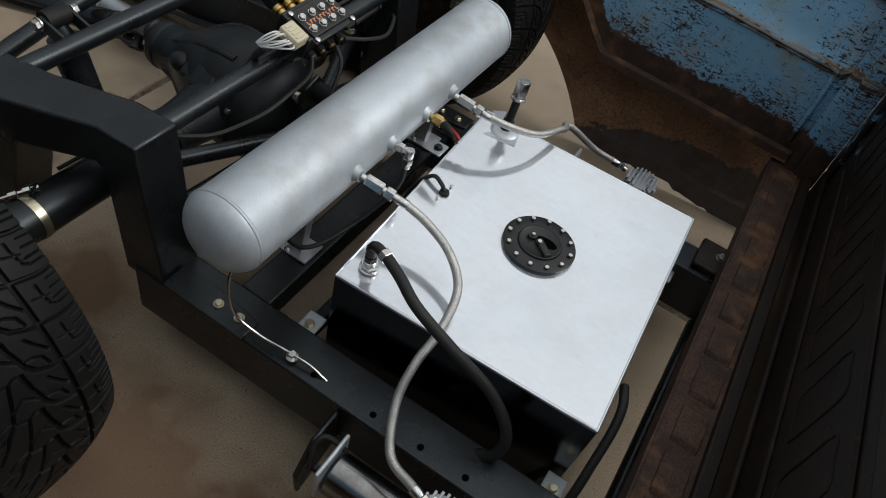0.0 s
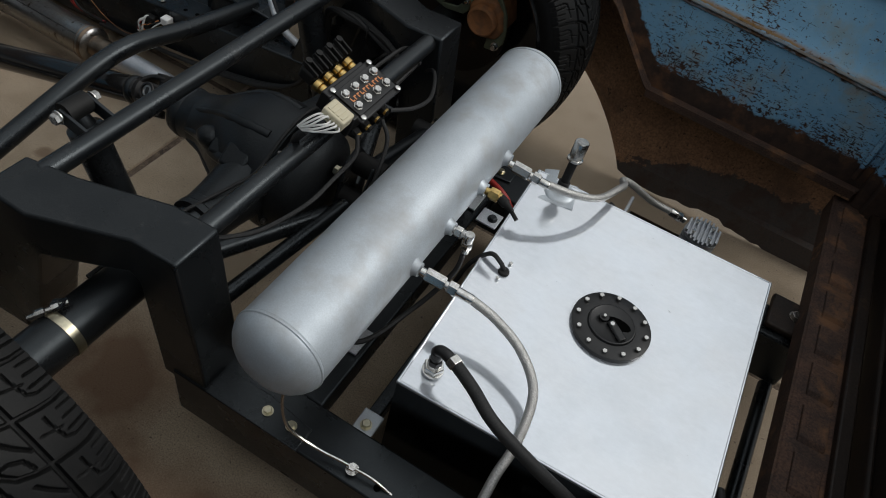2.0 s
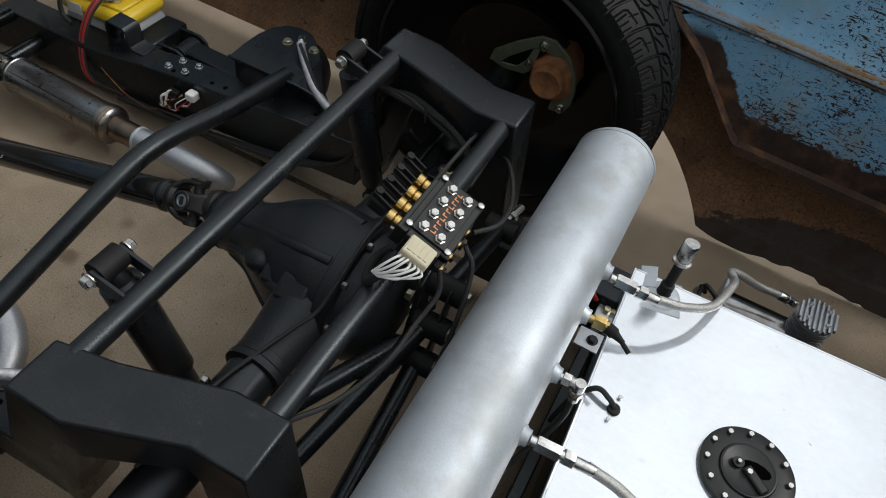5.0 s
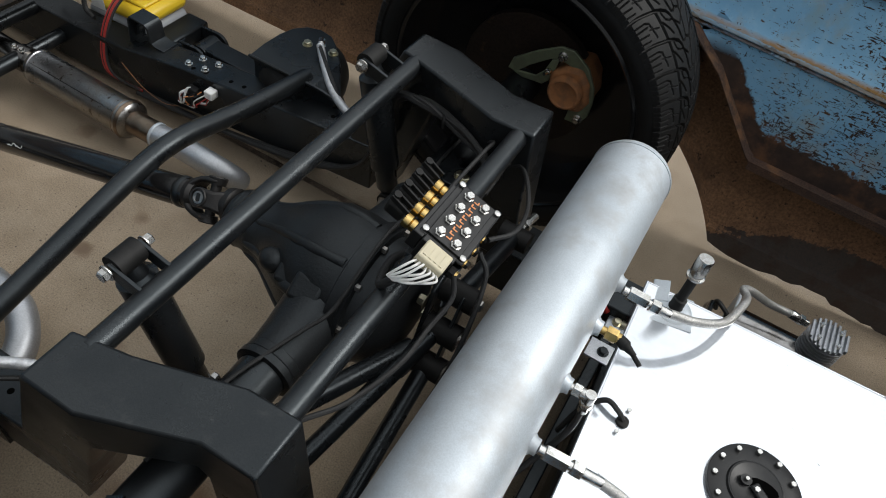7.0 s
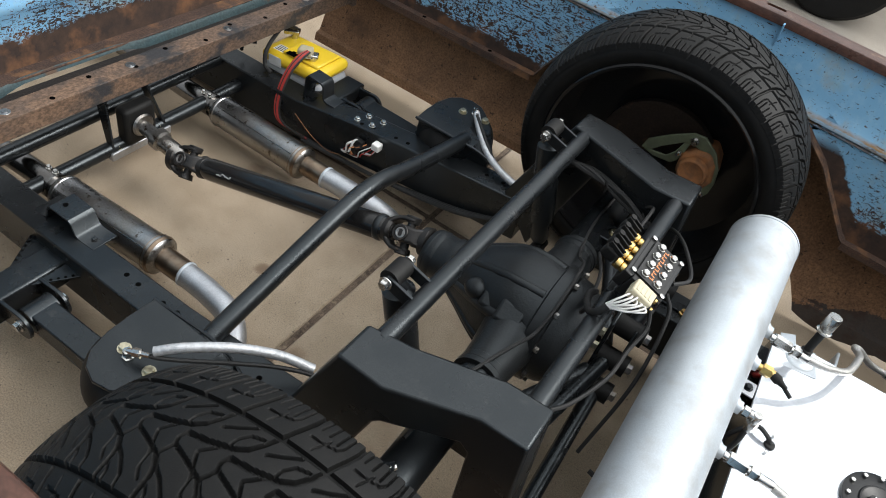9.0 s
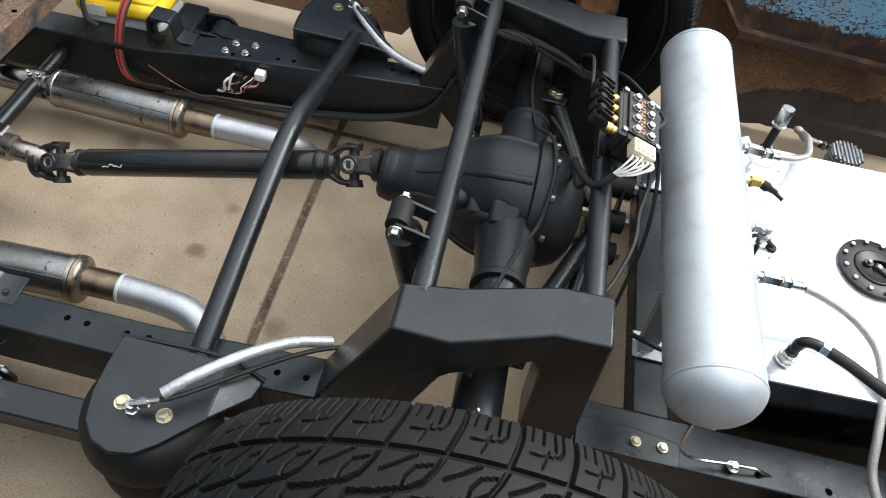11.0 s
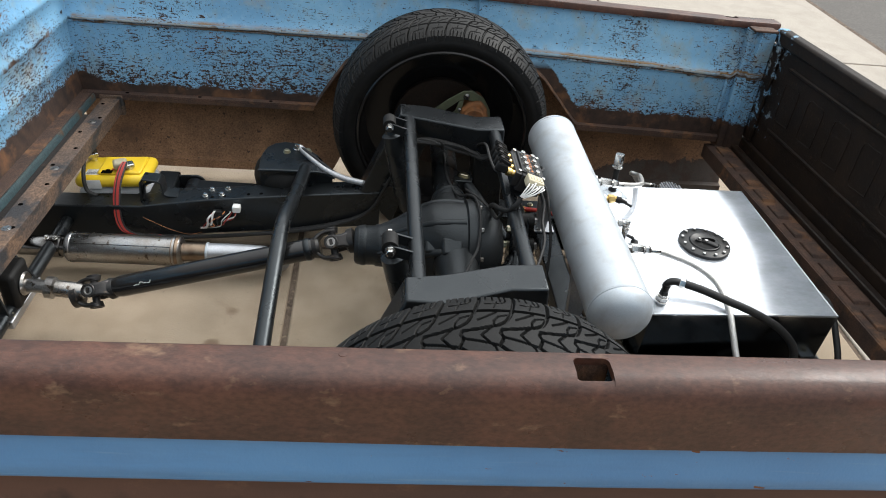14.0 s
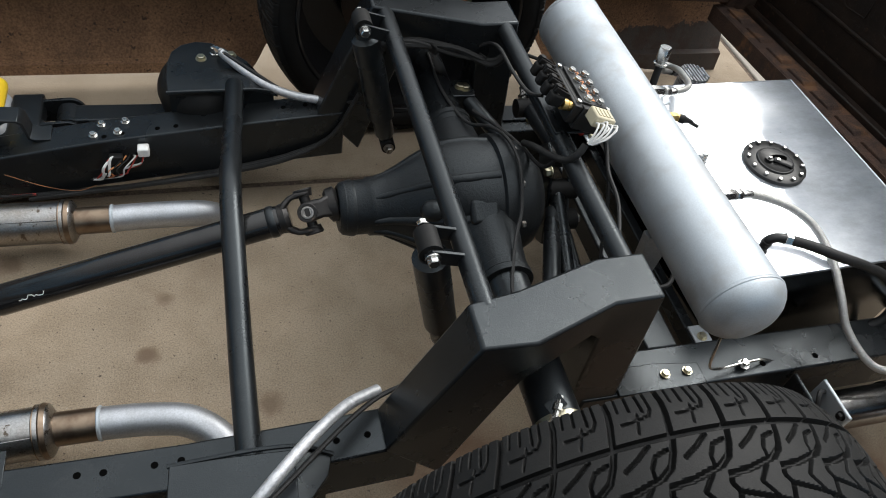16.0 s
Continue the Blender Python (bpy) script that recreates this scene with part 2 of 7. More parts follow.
M["heat"] = mat("heat_tinted_steel", (0.27, 0.21, 0.155), 0.36, 1.0, (0.15, 0.105, 0.075), 24, 1.0, 0.1, 300)
M["aluminised"] = mat("aluminised_pipe", (0.50, 0.52, 0.55), 0.48, 0.9, (0.40, 0.41, 0.43), 14, 1.0, 0.12, 300, grain=0.1)
M["rust"] = mat("brown_rust", (0.085, 0.044, 0.028), 0.8, 0, (0.040, 0.023, 0.017), 16, 1.0, 0.7, 200, (0.165, 0.080, 0.036), 11, (0.54, 0.66), grain=0.4, grain_scale=260)
M["rust_dark"] = mat("dark_rust", (0.024, 0.0145, 0.0095), 0.5, 0, (0.012, 0.008, 0.0062), 9, 1.0, 0.5, 160, (0.070, 0.038, 0.021), 14, (0.61, 0.72), spec=0.3, grain=0.35, grain_scale=170)
M["rail"] = mat("weathered_brown_rail", (0.098, 0.042, 0.028), 0.38, 0, (0.050, 0.024, 0.018), 18, 1.0, 0.25, 200, (0.205, 0.125, 0.078), 26, (0.60, 0.74), stretch=(0.6, 1, 1), rough_var=0.14, spec=0.42, grain=0.22, grain_scale=150)
M["beam"] = mat("rusty_beam", (0.165, 0.098, 0.060), 0.75, 0, (0.070, 0.050, 0.040), 15, 1.0, 0.8, 160, (0.026, 0.025, 0.027), 11, (0.54, 0.62), stretch=(1, 0.6, 1), grain=0.4, grain_scale=170)
# worn paint of the front lip, with the shade it lies in mixed into the colour
M["teal"] = mat("worn_shaded_teal_paint", (0.026, 0.054, 0.064), 0.5, 0, (0.042, 0.064, 0.068), 14, 1.0, 0.3, 150, (0.085, 0.048, 0.028), 13, (0.57, 0.66), grain=0.3, grain_scale=190)
M["car_paint"] = mat("dark_grey_car_paint", (0.020, 0.021, 0.024), 0.25, 0, (0.026, 0.027, 0.030), 6, 0.8)
M["yellow"] = mat("yellow_plastic", (0.774, 0.54, 0.027), 0.35, 0, (0.72, 0.468, 0.027), 15, 0.6)
M["grey"] = mat("grey_plastic", (0.42, 0.44, 0.46), 0.45, 0, (0.36, 0.37, 0.39), 25, 0.7)
M["cream"] = mat("cream_plastic", (0.62, 0.56, 0.40), 0.5, 0, (0.52, 0.47, 0.34), 60, 0.7)
M["white"] = mat("white_plastic", (0.78, 0.78, 0.76), 0.45, 0, (0.66, 0.66, 0.64), 40, 0.7)
M["sleeve"] = mat("silver_heat_sleeve", (0.62, 0.63, 0.65), 0.38, 0.55, (0.40, 0.41, 0.43), 110, 0.8, 0.5, 260)
M["braid"] = mat("braided_steel", (0.66, 0.65, 0.63), 0.38, 0.75, (0.42, 0.415, 0.40), 420, 1.0, 0.6, 700)
M["hose"] = mat("black_braided_nylon", (0.010, 0.010, 0.0105), 0.55, 0, (0.024, 0.024, 0.024), 420, 1.0, 0.4, 700, spec=0.35)
M["red"] = mat("red_wire", (0.42, 0.03, 0.02), 0.45, 0, (0.30, 0.02, 0.015), 60, 0.7)
M["orange"] = mat("orange_print", (0.70, 0.27, 0.10), 0.5, 0, (0.6, 0.22, 0.08), 80, 0.6)
M["green"] = mat("olive_zinc_bracket", (0.18, 0.21, 0.13), 0.5, 0.5, (0.12, 0.13, 0.09), 40, 0.8, 0.2, 200)
M["caliper"] = mat("rusty_caliper", (0.34, 0.14, 0.048), 0.8, 0, (0.15, 0.07, 0.035), 40, 0.9, 0.4, 200)


M["hole"] = mat("dark_recess", (0.003, 0.003, 0.003), 1.0, spec=0.0)
M["black_anod"] = mat("black_anodised", (0.012, 0.012, 0.013), 0.38, 0.2, (0.02, 0.02, 0.02), 60, 0.8, 0.05, 200)
# same aluminium as the lid; the sides' shade and dark reflections are in the colour
M["cell_side"] = mat("shaded_polished_aluminium", (0.20, 0.21, 0.22), 0.15, 1.0, (0.13, 0.138, 0.146), 6, 1.0, 0.04, 30, (0.17, 0.165, 0.16), 40, (0.66, 0.72), rough_var=0.08)
M["steel_dark"] = mat("dark_polished_steel", (0.28, 0.28, 0.28), 0.22, 1.0, (0.17, 0.16, 0.15), 25, 0.8, 0.04, 200, rough_var=0.06)
M["clear_boot"] = mat("hazy_plastic", (0.42, 0.38, 0.26), 0.35, 0, (0.34, 0.30, 0.22), 40, 0.8)


def painted(name, outside):
    """Old blue paint on rusty sheet: chips that run lengthwise, and rust that eats in from the edges of each panel."""
    m = bpy.data.materials.new(name)
    m.use_nodes = True
    nd, ln = m.node_tree.nodes, m.node_tree.links
    bs = nd["Principled BSDF"]
    co = nd.new("ShaderNodeAttribute")
    co.attribute_name = "rest"

    def tex(scale, stretch, detail=5, rough=0.6, turn=0.0):
        mp = nd.new("ShaderNodeMapping")
        mp.inputs["Rotation"].default_value = (0, radians(turn), radians(turn * 0.6))
        mp.inputs["Scale"].default_value = stretch
        ln.new(co.outputs["Vector"], mp.inputs["Vector"])
        t = nd.new("ShaderNodeTexNoise")
        t.inputs["Scale"].default_value, t.inputs["Detail"].default_value, t.inputs["Roughness"].default_value = scale, detail, rough
        ln.new(mp.outputs["Vector"], t.inputs["Vector"])
        return t.outputs["Fac"]

    def rng(v, a, b, c=0.0, d=1.0):
        r = nd.new("ShaderNodeMapRange")
        for key, x in (("From Min", a), ("From Max", b), ("To Min", c), ("To Max", d)):
            r.inputs[key].default_value = x
        ln.new(v, r.inputs["Value"])
        return r.outputs["Result"]

    def op(kind, a, b):
        x = nd.new("ShaderNodeMath")
        x.operation = kind
        for i, v in enumerate((a, b)):
            if isinstance(v, (int, float)):
                x.inputs[i].default_value = v
            else:
                ln.new(v, x.inputs[i])
        return x.outputs[0]

    def mix(fac, a, b):
        x = nd.new("ShaderNodeMix")
        x.data_type = "RGBA"
        for key, v in (("Factor", fac), ("A", a), ("B", b)):
            if isinstance(v, tuple):
                x.inputs[key].default_value = (*v, 1)
            elif isinstance(v, (int, float)):
                x.inputs[key].default_value = v
            else:
                ln.new(v, x.inputs[key])
        return x.outputs["Result"]

    sep = nd.new("ShaderNodeSeparateXYZ")
    ln.new(co.outputs["Vector"], sep.inputs[0])
    z = sep.outputs["Z"]
    paint = mix(rng(tex(4, (1, 1, 1)), 0.35, 0.7), *(((0.098, 0.325, 0.680), (0.132, 0.375, 0.740)) if outside else ((0.160, 0.365, 0.580), (0.230, 0.465, 0.665))))
    if outside:
        paint = mix(rng(tex(9, (0.25, 1, 2.2), 6, 0.65), 0.50, 0.75, 0.0, 0.55), paint, (0.075, 0.215, 0.46))
        paint = mix(rng(tex(40, (0.12, 1, 3.0), 4, 0.6), 0.62, 0.70, 0.0, 0.5), paint, (0.22, 0.44, 0.72))
    else:
        paint = mix(rng(tex(38, (1, 1, 1), 6, 0.7), 0.50, 0.80, 0.0, 0.7), paint, (0.32, 0.52, 0.66))
    if not outside:
        stain = rng(tex(7, (1, 1, 0.8), 6, 0.7), 0.52, 0.74, 0.0, 0.75)
        paint = mix(stain, paint, mix(rng(tex(26, (1, 1, 1)), 0.4, 0.6), (0.26, 0.34, 0.31), (0.38, 0.27, 0.12)))
    rust = mix(rng(tex(30, (1, 1, 1)), 0.35, 0.7), (0.022, 0.013, 0.010), (0.060, 0.032, 0.020))
    rust = mix(rng(tex(9, (1, 1, 1)), 0.52, 0.68), rust, (0.070, 0.038, 0.024) if outside else (0.150, 0.068, 0.030))
    wob = op("SUBTRACT", tex(14, (1, 1, 1.6)), 0.5)
    fine = op("SUBTRACT", tex(55, (1, 1, 1)), 0.5)
    zz = op("ADD", z, op("ADD", op("MULTIPLY", wob, 0.055), op("MULTIPLY", fine, 0.03)))
    if outside:
        rust = mix(rng(tex(6, (0.3, 1, 1.5), 6, 0.65), 0.35, 0.68), (0.108, 0.056, 0.040), (0.066, 0.037, 0.029))
        rust = mix(rng(tex(22, (0.6, 1, 1), 6, 0.7), 0.58, 0.74, 0.0, 0.7), rust, (0.17, 0.095, 0.060))
        a = rng(op("ADD", z, op("ADD", op("MULTIPLY", op("ADD", wob, fine), 0.005), op("MULTIPLY", op("SUBTRACT", tex(140, (1, 1, 0.7)), 0.5), 0.010))), 0.383, 0.385)  # bare above the upper band
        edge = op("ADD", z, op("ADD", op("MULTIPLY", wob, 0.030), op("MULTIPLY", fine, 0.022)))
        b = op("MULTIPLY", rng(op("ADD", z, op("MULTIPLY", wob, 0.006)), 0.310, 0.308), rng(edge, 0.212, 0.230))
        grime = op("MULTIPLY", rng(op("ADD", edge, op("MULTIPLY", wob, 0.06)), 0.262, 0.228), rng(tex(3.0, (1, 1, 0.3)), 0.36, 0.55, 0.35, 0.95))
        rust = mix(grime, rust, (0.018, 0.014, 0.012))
        rust = mix(op("MULTIPLY", rng(z, 0.3035, 0.3065), rng(tex(5, (0.5, 1, 1)), 0.40, 0.58, 0.15, 0.8)), rust, (0.26, 0.105, 0.032))
        paint = mix(rng(tex(2.6, (0.5, 1, 1.2), 4), 0.48, 0.72, 0.0, 0.45), paint, (0.060, 0.190, 0.440))
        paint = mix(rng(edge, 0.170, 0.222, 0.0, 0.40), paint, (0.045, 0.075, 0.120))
        chips = rng(op("ADD", tex(26, (0.8, 1, 2.0), 5, 0.6), op("MULTIPLY", tex(2.2, (1, 1, 1)), 0.25)), 0.800, 0.808)
        rag = op("ADD", op("MULTIPLY", wob, 2.2), op("MULTIPLY", fine, 2.6))
        x = sep.outputs["X"]
        for x0, z0, rx, rz, k in ((0.375, 0.191, 0.030, 0.011, 1.0), (0.44, 0.186, 0.020, 0.010, 1.0), (0.492, 0.211, 0.030, 0.020, 1.0), (0.775, 0.125, 0.013, 0.040, 1.0), (0.812, 0.120, 0.018, 0.068, 1.0), (-0.40, 0.112, 0.145, 0.014, 2.2), (-0.62, 0.118, 0.030, 0.008, 2.0)):
            dx = op("POWER", op("MULTIPLY", op("SUBTRACT", x, x0), 1 / rx), 2.0)
            dz = op("POWER", op("MULTIPLY", op("SUBTRACT", z, z0), 1 / rz), 2.0)
            chip = rng(op("ADD", op("ADD", dx, dz), op("MULTIPLY", rag, k)), 1.0, 0.85)
            chips = op("MAXIMUM", chips, chip)
            rust = mix(chip, rust, (0.190, 0.082, 0.034) if k < 1.5 else (0.030, 0.022, 0.018))
        bare = op("MAXIMUM", op("MAXIMUM", a, b), chips)
    else:
        x = sep.outputs["X"]
        line = op("ADD", rng(x, -1.06, -1.0, 0.034, 0.0), rng(x, 0.45, 0.75, 0.0, 0.030))
        low = rng(op("SUBTRACT", zz, line), 0.114, 0.104)
        dense = rng(op("ADD", tex(2.6, (1, 1, 1)), rng(z, 0.12, 0.36, 0.09, -0.05)), 0.42, 0.58)
        cut = op("SUBTRACT", 0.694, op("MULTIPLY", dense, 0.092))
        c1 = rng(op("SUBTRACT", tex(44, (1, 1, 2.6), 5, 0.65), cut), 0.0, 0.008)
        for scale, stretch, turn, more in ((40, (1.0, 1.0, 5.0), 34, 0.006), (46, (1.0, 1.0, 5.0), -40, 0.006), (50, (5.0, 5.0, 1.0), 8, 0.010), (110, (1, 1, 1.5), 0, -0.006), (30, (1.0, 1.0, 8.0), 62, 0.012)):
            c1 = op("MAXIMUM", c1, rng(op("SUBTRACT", tex(scale, stretch, 3, 0.55, turn), op("ADD", cut, more)), 0.0, 0.01))
        c2 = rng(tex(11, (1, 1, 2.4), 7, 0.66), 0.665, 0.672)
        # fine speckle where the paint lets go above the bare strip
        c2 = op("MAXIMUM", c2, rng(op("SUBTRACT", tex(90, (1, 1, 1.3), 3, 0.6), rng(z, 0.13, 0.22, 0.52, 0.70)), 0.0, 0.015))
        seam = op("MULTIPLY", rng(op("ABSOLUTE", op("SUBTRACT", zz, 0.321), 0.0), 0.007, 0.003), rng(tex(7, (1, 1, 1)), 0.40, 0.55))
        slope = op("ADD", op("SUBTRACT", x, 0.725), op("MULTIPLY", op("SUBTRACT", z, 0.075), 0.90))
        slope = op("ADD", slope, op("ADD", op("MULTIPLY", wob, 0.05), op("MULTIPLY", fine, 0.03)))
        arch = op("MULTIPLY", op("MULTIPLY", rng(slope, 0.052, 0.044), rng(x, 0.50, 0.52)), rng(z, 0.30, 0.27))
        low = op("MAXIMUM", low, arch)
        bare = op("MAXIMUM", op("MAXIMUM", low, c1), op("MAXIMUM", c2, seam))
    out = mix(bare, paint, rust)
    if not outside:     # the pressed rib: a pale ridge line, ochre rust weeping above it and dark brown below
        side_only = rng(x, -1.085, -1.075)
        zf = op("ADD", z, op("MULTIPLY", fine, 0.008))
        ridge = op("MULTIPLY", op("MULTIPLY", rng(z, 0.3235, 0.3250), rng(z, 0.3325, 0.3310)), op("MULTIPLY", side_only, rng(tex(6, (1, 1, 1)), 0.36, 0.54, 0.15, 0.8)))
        out = mix(ridge, out, (0.36, 0.34, 0.30))
        ochre = op("MULTIPLY", op("MULTIPLY", rng(zf, 0.3320, 0.3335), rng(zf, 0.3440, 0.3365)), op("MULTIPLY", side_only, rng(tex(5, (1, 1, 1)), 0.38, 0.56, 0.1, 0.95)))
        out = mix(ochre, out, (0.27, 0.140, 0.030))
        under = op("MULTIPLY", op("MULTIPLY", rng(zf, 0.3130, 0.3150), rng(zf, 0.3230, 0.3215)), op("MULTIPLY", side_only, rng(tex(8, (1, 1, 1)), 0.36, 0.52, 0.1, 0.9)))
        out = mix(under, out, (0.090, 0.052, 0.024))
    ln.new(out, bs.inputs["Base Color"])
    ln.new(rng(bare, 0, 1, 0.40, 0.85), bs.inputs["Roughness"])
    bp = nd.new("ShaderNodeBump")
    bp.inputs["Strength"].default_value, bp.inputs["Distance"].default_value = 0.6, 0.0015
    ln.new(op("SUBTRACT", op("MULTIPLY", tex(160, (1, 1, 1)), 0.5), op("MULTIPLY", bare, 0.8)), bp.inputs["Height"])
    ln.new(bp.outputs["Normal"], bs.inputs["Normal"])
    return m


M["blue"] = painted("chipped_blue_paint", False)
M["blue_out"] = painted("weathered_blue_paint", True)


def gate_steel():
    """Dark rust with remnants of blue near the hinges' ends, pale scratches and dust."""
    m = painted("rusted_tailgate", False)
    nd, ln = m.node_tree.nodes, m.node_tree.links
    bs = nd["Principled BSDF"]
    co = nd.new("ShaderNodeAttribute")
    co.attribute_name = "rest"
    sep = nd.new("ShaderNodeSeparateXYZ")
    ln.new(co.outputs["Vector"], sep.inputs[0])

    def noise(scale, stretch, lo, hi):
        mp = nd.new("ShaderNodeMapping")
        mp.inputs["Scale"].default_value = stretch
        ln.new(co.outputs["Vector"], mp.inputs["Vector"])
        t = nd.new("ShaderNodeTexNoise")
        t.inputs["Scale"].default_value, t.inputs["Detail"].default_value, t.inputs["Roughness"].default_value = scale, 6, 0.65
        ln.new(mp.outputs["Vector"], t.inputs["Vector"])
        r = nd.new("ShaderNodeMapRange")
        r.inputs["From Min"].default_value, r.inputs["From Max"].default_value = lo, hi
        ln.new(t.outputs["Fac"], r.inputs["Value"])
        return t.outputs["Fac"], r.outputs["Result"]

    def blend(fac, a, b):
        x = nd.new("ShaderNodeMix")
        x.data_type = "RGBA"
        ln.new(fac, x.inputs["Factor"])
        for key, v in (("A", a), ("B", b)):
            if isinstance(v, tuple):
                x.inputs[key].default_value = (*v, 1)
            else:
                ln.new(v, x.inputs[key])
        return x.outputs["Result"]

    old = bs.inputs["Base Color"].links[0].from_socket
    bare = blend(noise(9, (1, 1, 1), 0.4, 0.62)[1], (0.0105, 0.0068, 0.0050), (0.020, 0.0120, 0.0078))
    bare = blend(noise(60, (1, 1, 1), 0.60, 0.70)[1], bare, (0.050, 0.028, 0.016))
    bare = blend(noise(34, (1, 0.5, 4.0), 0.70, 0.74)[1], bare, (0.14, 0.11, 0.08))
    edge = nd.new("ShaderNodeMath")
    edge.operation = "MULTIPLY_ADD"
    ln.new(noise(26, (1, 1, 1), 0, 1)[0], edge.inputs[0])
    edge.inputs[1].default_value = 0.75
    ln.new(sep.outputs["Y"], edge.inputs[2])
    r = nd.new("ShaderNodeMapRange")
    r.inputs["From Min"].default_value, r.inputs["From Max"].default_value = 1.20, 1.26
    ln.new(edge.outputs[0], r.inputs["Value"])
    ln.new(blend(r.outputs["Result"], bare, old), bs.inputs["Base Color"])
    for link in list(bs.inputs["Roughness"].links):
        ln.remove(link)
    bs.inputs["Roughness"].default_value = 0.55
    bs.inputs["Specular IOR Level"].default_value = 0.22
    return m


M["gate"] = gate_steel()


def bare_skin():
    """Tan rust with fine dark pits, and old undercoat that clings along the lower edge behind the wheel."""
    m = mat("bare_rusty_skin", (0.275, 0.150, 0.078), 0.8, 0, (0.180, 0.098, 0.052), 7, 1.0, 0.5, 220, (0.110, 0.062, 0.036), 5, (0.56, 0.70), grain=0.30, grain_scale=170)
    nd, ln = m.node_tree.nodes, m.node_tree.links
    bs = nd["Principled BSDF"]
    co = nd.new("ShaderNodeAttribute")
    co.attribute_name = "rest"
    sep = nd.new("ShaderNodeSeparateXYZ")
    ln.new(co.outputs["Vector"], sep.inputs[0])

    def tex(scale, detail, rough=0.6):
        t = nd.new("ShaderNodeTexNoise")
        t.inputs["Scale"].default_value, t.inputs["Detail"].default_value, t.inputs["Roughness"].default_value = scale, detail, rough
        ln.new(co.outputs["Vector"], t.inputs["Vector"])
        return t.outputs["Fac"]

    def rng(v, a, b, c=0.0, d=1.0):
        r = nd.new("ShaderNodeMapRange")
        for key, x in (("From Min", a), ("From Max", b), ("To Min", c), ("To Max", d)):
            r.inputs[key].default_value = x
        ln.new(v, r.inputs["Value"])
        return r.outputs["Result"]

    def op(kind, a, b):
        x = nd.new("ShaderNodeMath")
        x.operation = kind
        for i, v in enumerate((a, b)):
            if isinstance(v, (int, float)):
                x.inputs[i].default_value = v
            else:
                ln.new(v, x.inputs[i])
        return x.outputs[0]

    def over(fac, color):
        x = nd.new("ShaderNodeMix")
        x.data_type = "RGBA"
        ln.new(fac, x.inputs["Factor"])
        ln.new(bs.inputs["Base Color"].links[0].from_socket, x.inputs["A"])
        x.inputs["B"].default_value = (*color, 1)
        ln.new(x.outputs["Result"], bs.inputs["Base Color"])

    over(rng(tex(75, 3), 0.63, 0.68, 0.0, 0.85), (0.040, 0.022, 0.014))
    edge = op("ADD", sep.outputs["Z"], op("MULTIPLY", op("SUBTRACT", tex(9, 6, 0.68), 0.5), 0.16))
    line = rng(sep.outputs["X"], 0.70, 1.15, -0.185, -0.085)
    low = op("MULTIPLY", rng(op("SUBTRACT", edge, line), 0.006, 0.0), rng(sep.outputs["X"], 0.64, 0.68))
    over(op("MULTIPLY", low, 0.9), (0.042, 0.040, 0.040))
    over(op("MULTIPLY", low, rng(tex(14, 5), 0.50, 0.62, 0.0, 0.7)), (0.050, 0.026, 0.016))
    return m


M["rust_skin"] = bare_skin()
M["yoke"] = mat("forged_steel", (0.050, 0.046, 0.043), 0.42, 0.6, (0.026, 0.025, 0.025), 40, 1.0, 0.3, 200, (0.12, 0.085, 0.06), 40, (0.62, 0.72), rough_var=0.1)


# ---------------------------------------------------------------- mesh helpers
def thing(name, loc=(0, 0, 0), label="", category="", group="", m=None, kind=""):
    ob = new(name)
    ob.empty_display_size = 0.05
    ob.matrix_world = m if m is not None else Matrix.Translation(loc)
    return tagged(ob, label, category, group, kind)


def world_of(ob):
    m = ob.matrix_basis.copy()
    while ob.parent:
        ob = ob.parent
        m = ob.matrix_basis @ m
    return m


def part(name, bm, material, parent, label="", bevel=0.0, sharp=38, local=False, seg=2):
    """One mesh object under a thing or a part; vertices are in the world, or in the parent's own space if local."""
    bmesh.ops.recalc_face_normals(bm, faces=bm.faces)
    if not local:
        bm.transform(world_of(parent).inverted())
    me = bpy.data.meshes.new(name)
    bm.to_mesh(me)
    bm.free()
    for mt in material if isinstance(material, (list, tuple)) else (material,):
        me.materials.append(M[mt])
    me.polygons.foreach_set("use_smooth", [True] * len(me.polygons))
    me.set_sharp_from_angle(angle=radians(sharp))
    ob = new(name, me)
    ob.parent = parent
    if bevel:
        b = ob.modifiers.new("bevel", "BEVEL")
        b.width, b.segments, b.limit_method, b.angle_limit = bevel, seg, "ANGLE", radians(40)
    if label:
        ob["label"] = label
    return ob


def box(x0, x1, y0, y1, z0, z1, bm=None):
    bm = bm or bmesh.new()
    v = [bm.verts.new((x, y, z)) for x in (x0, x1) for y in (y0, y1) for z in (z0, z1)]
    for f in ((0, 1, 3, 2), (4, 6, 7, 5), (0, 4, 5, 1), (2, 3, 7, 6), (0, 2, 6, 4), (1, 5, 7, 3)):
        bm.faces.new([v[i] for i in f])
    return bm


def rot_box(m, sx, sy, sz, bm=None):
    """A box of full size sx, sy, sz centred at the pose m."""
    b = box(-sx / 2, sx / 2, -sy / 2, sy / 2, -sz / 2, sz / 2)
    b.transform(m)
    if bm is None:
        return b
    join(bm, b)
    return bm


def join(bm, other):
    me = bpy.data.meshes.new("tmp")
    other.to_mesh(me)
    other.free()
    bm.from_mesh(me)
    bpy.data.meshes.remove(me)
    return bm


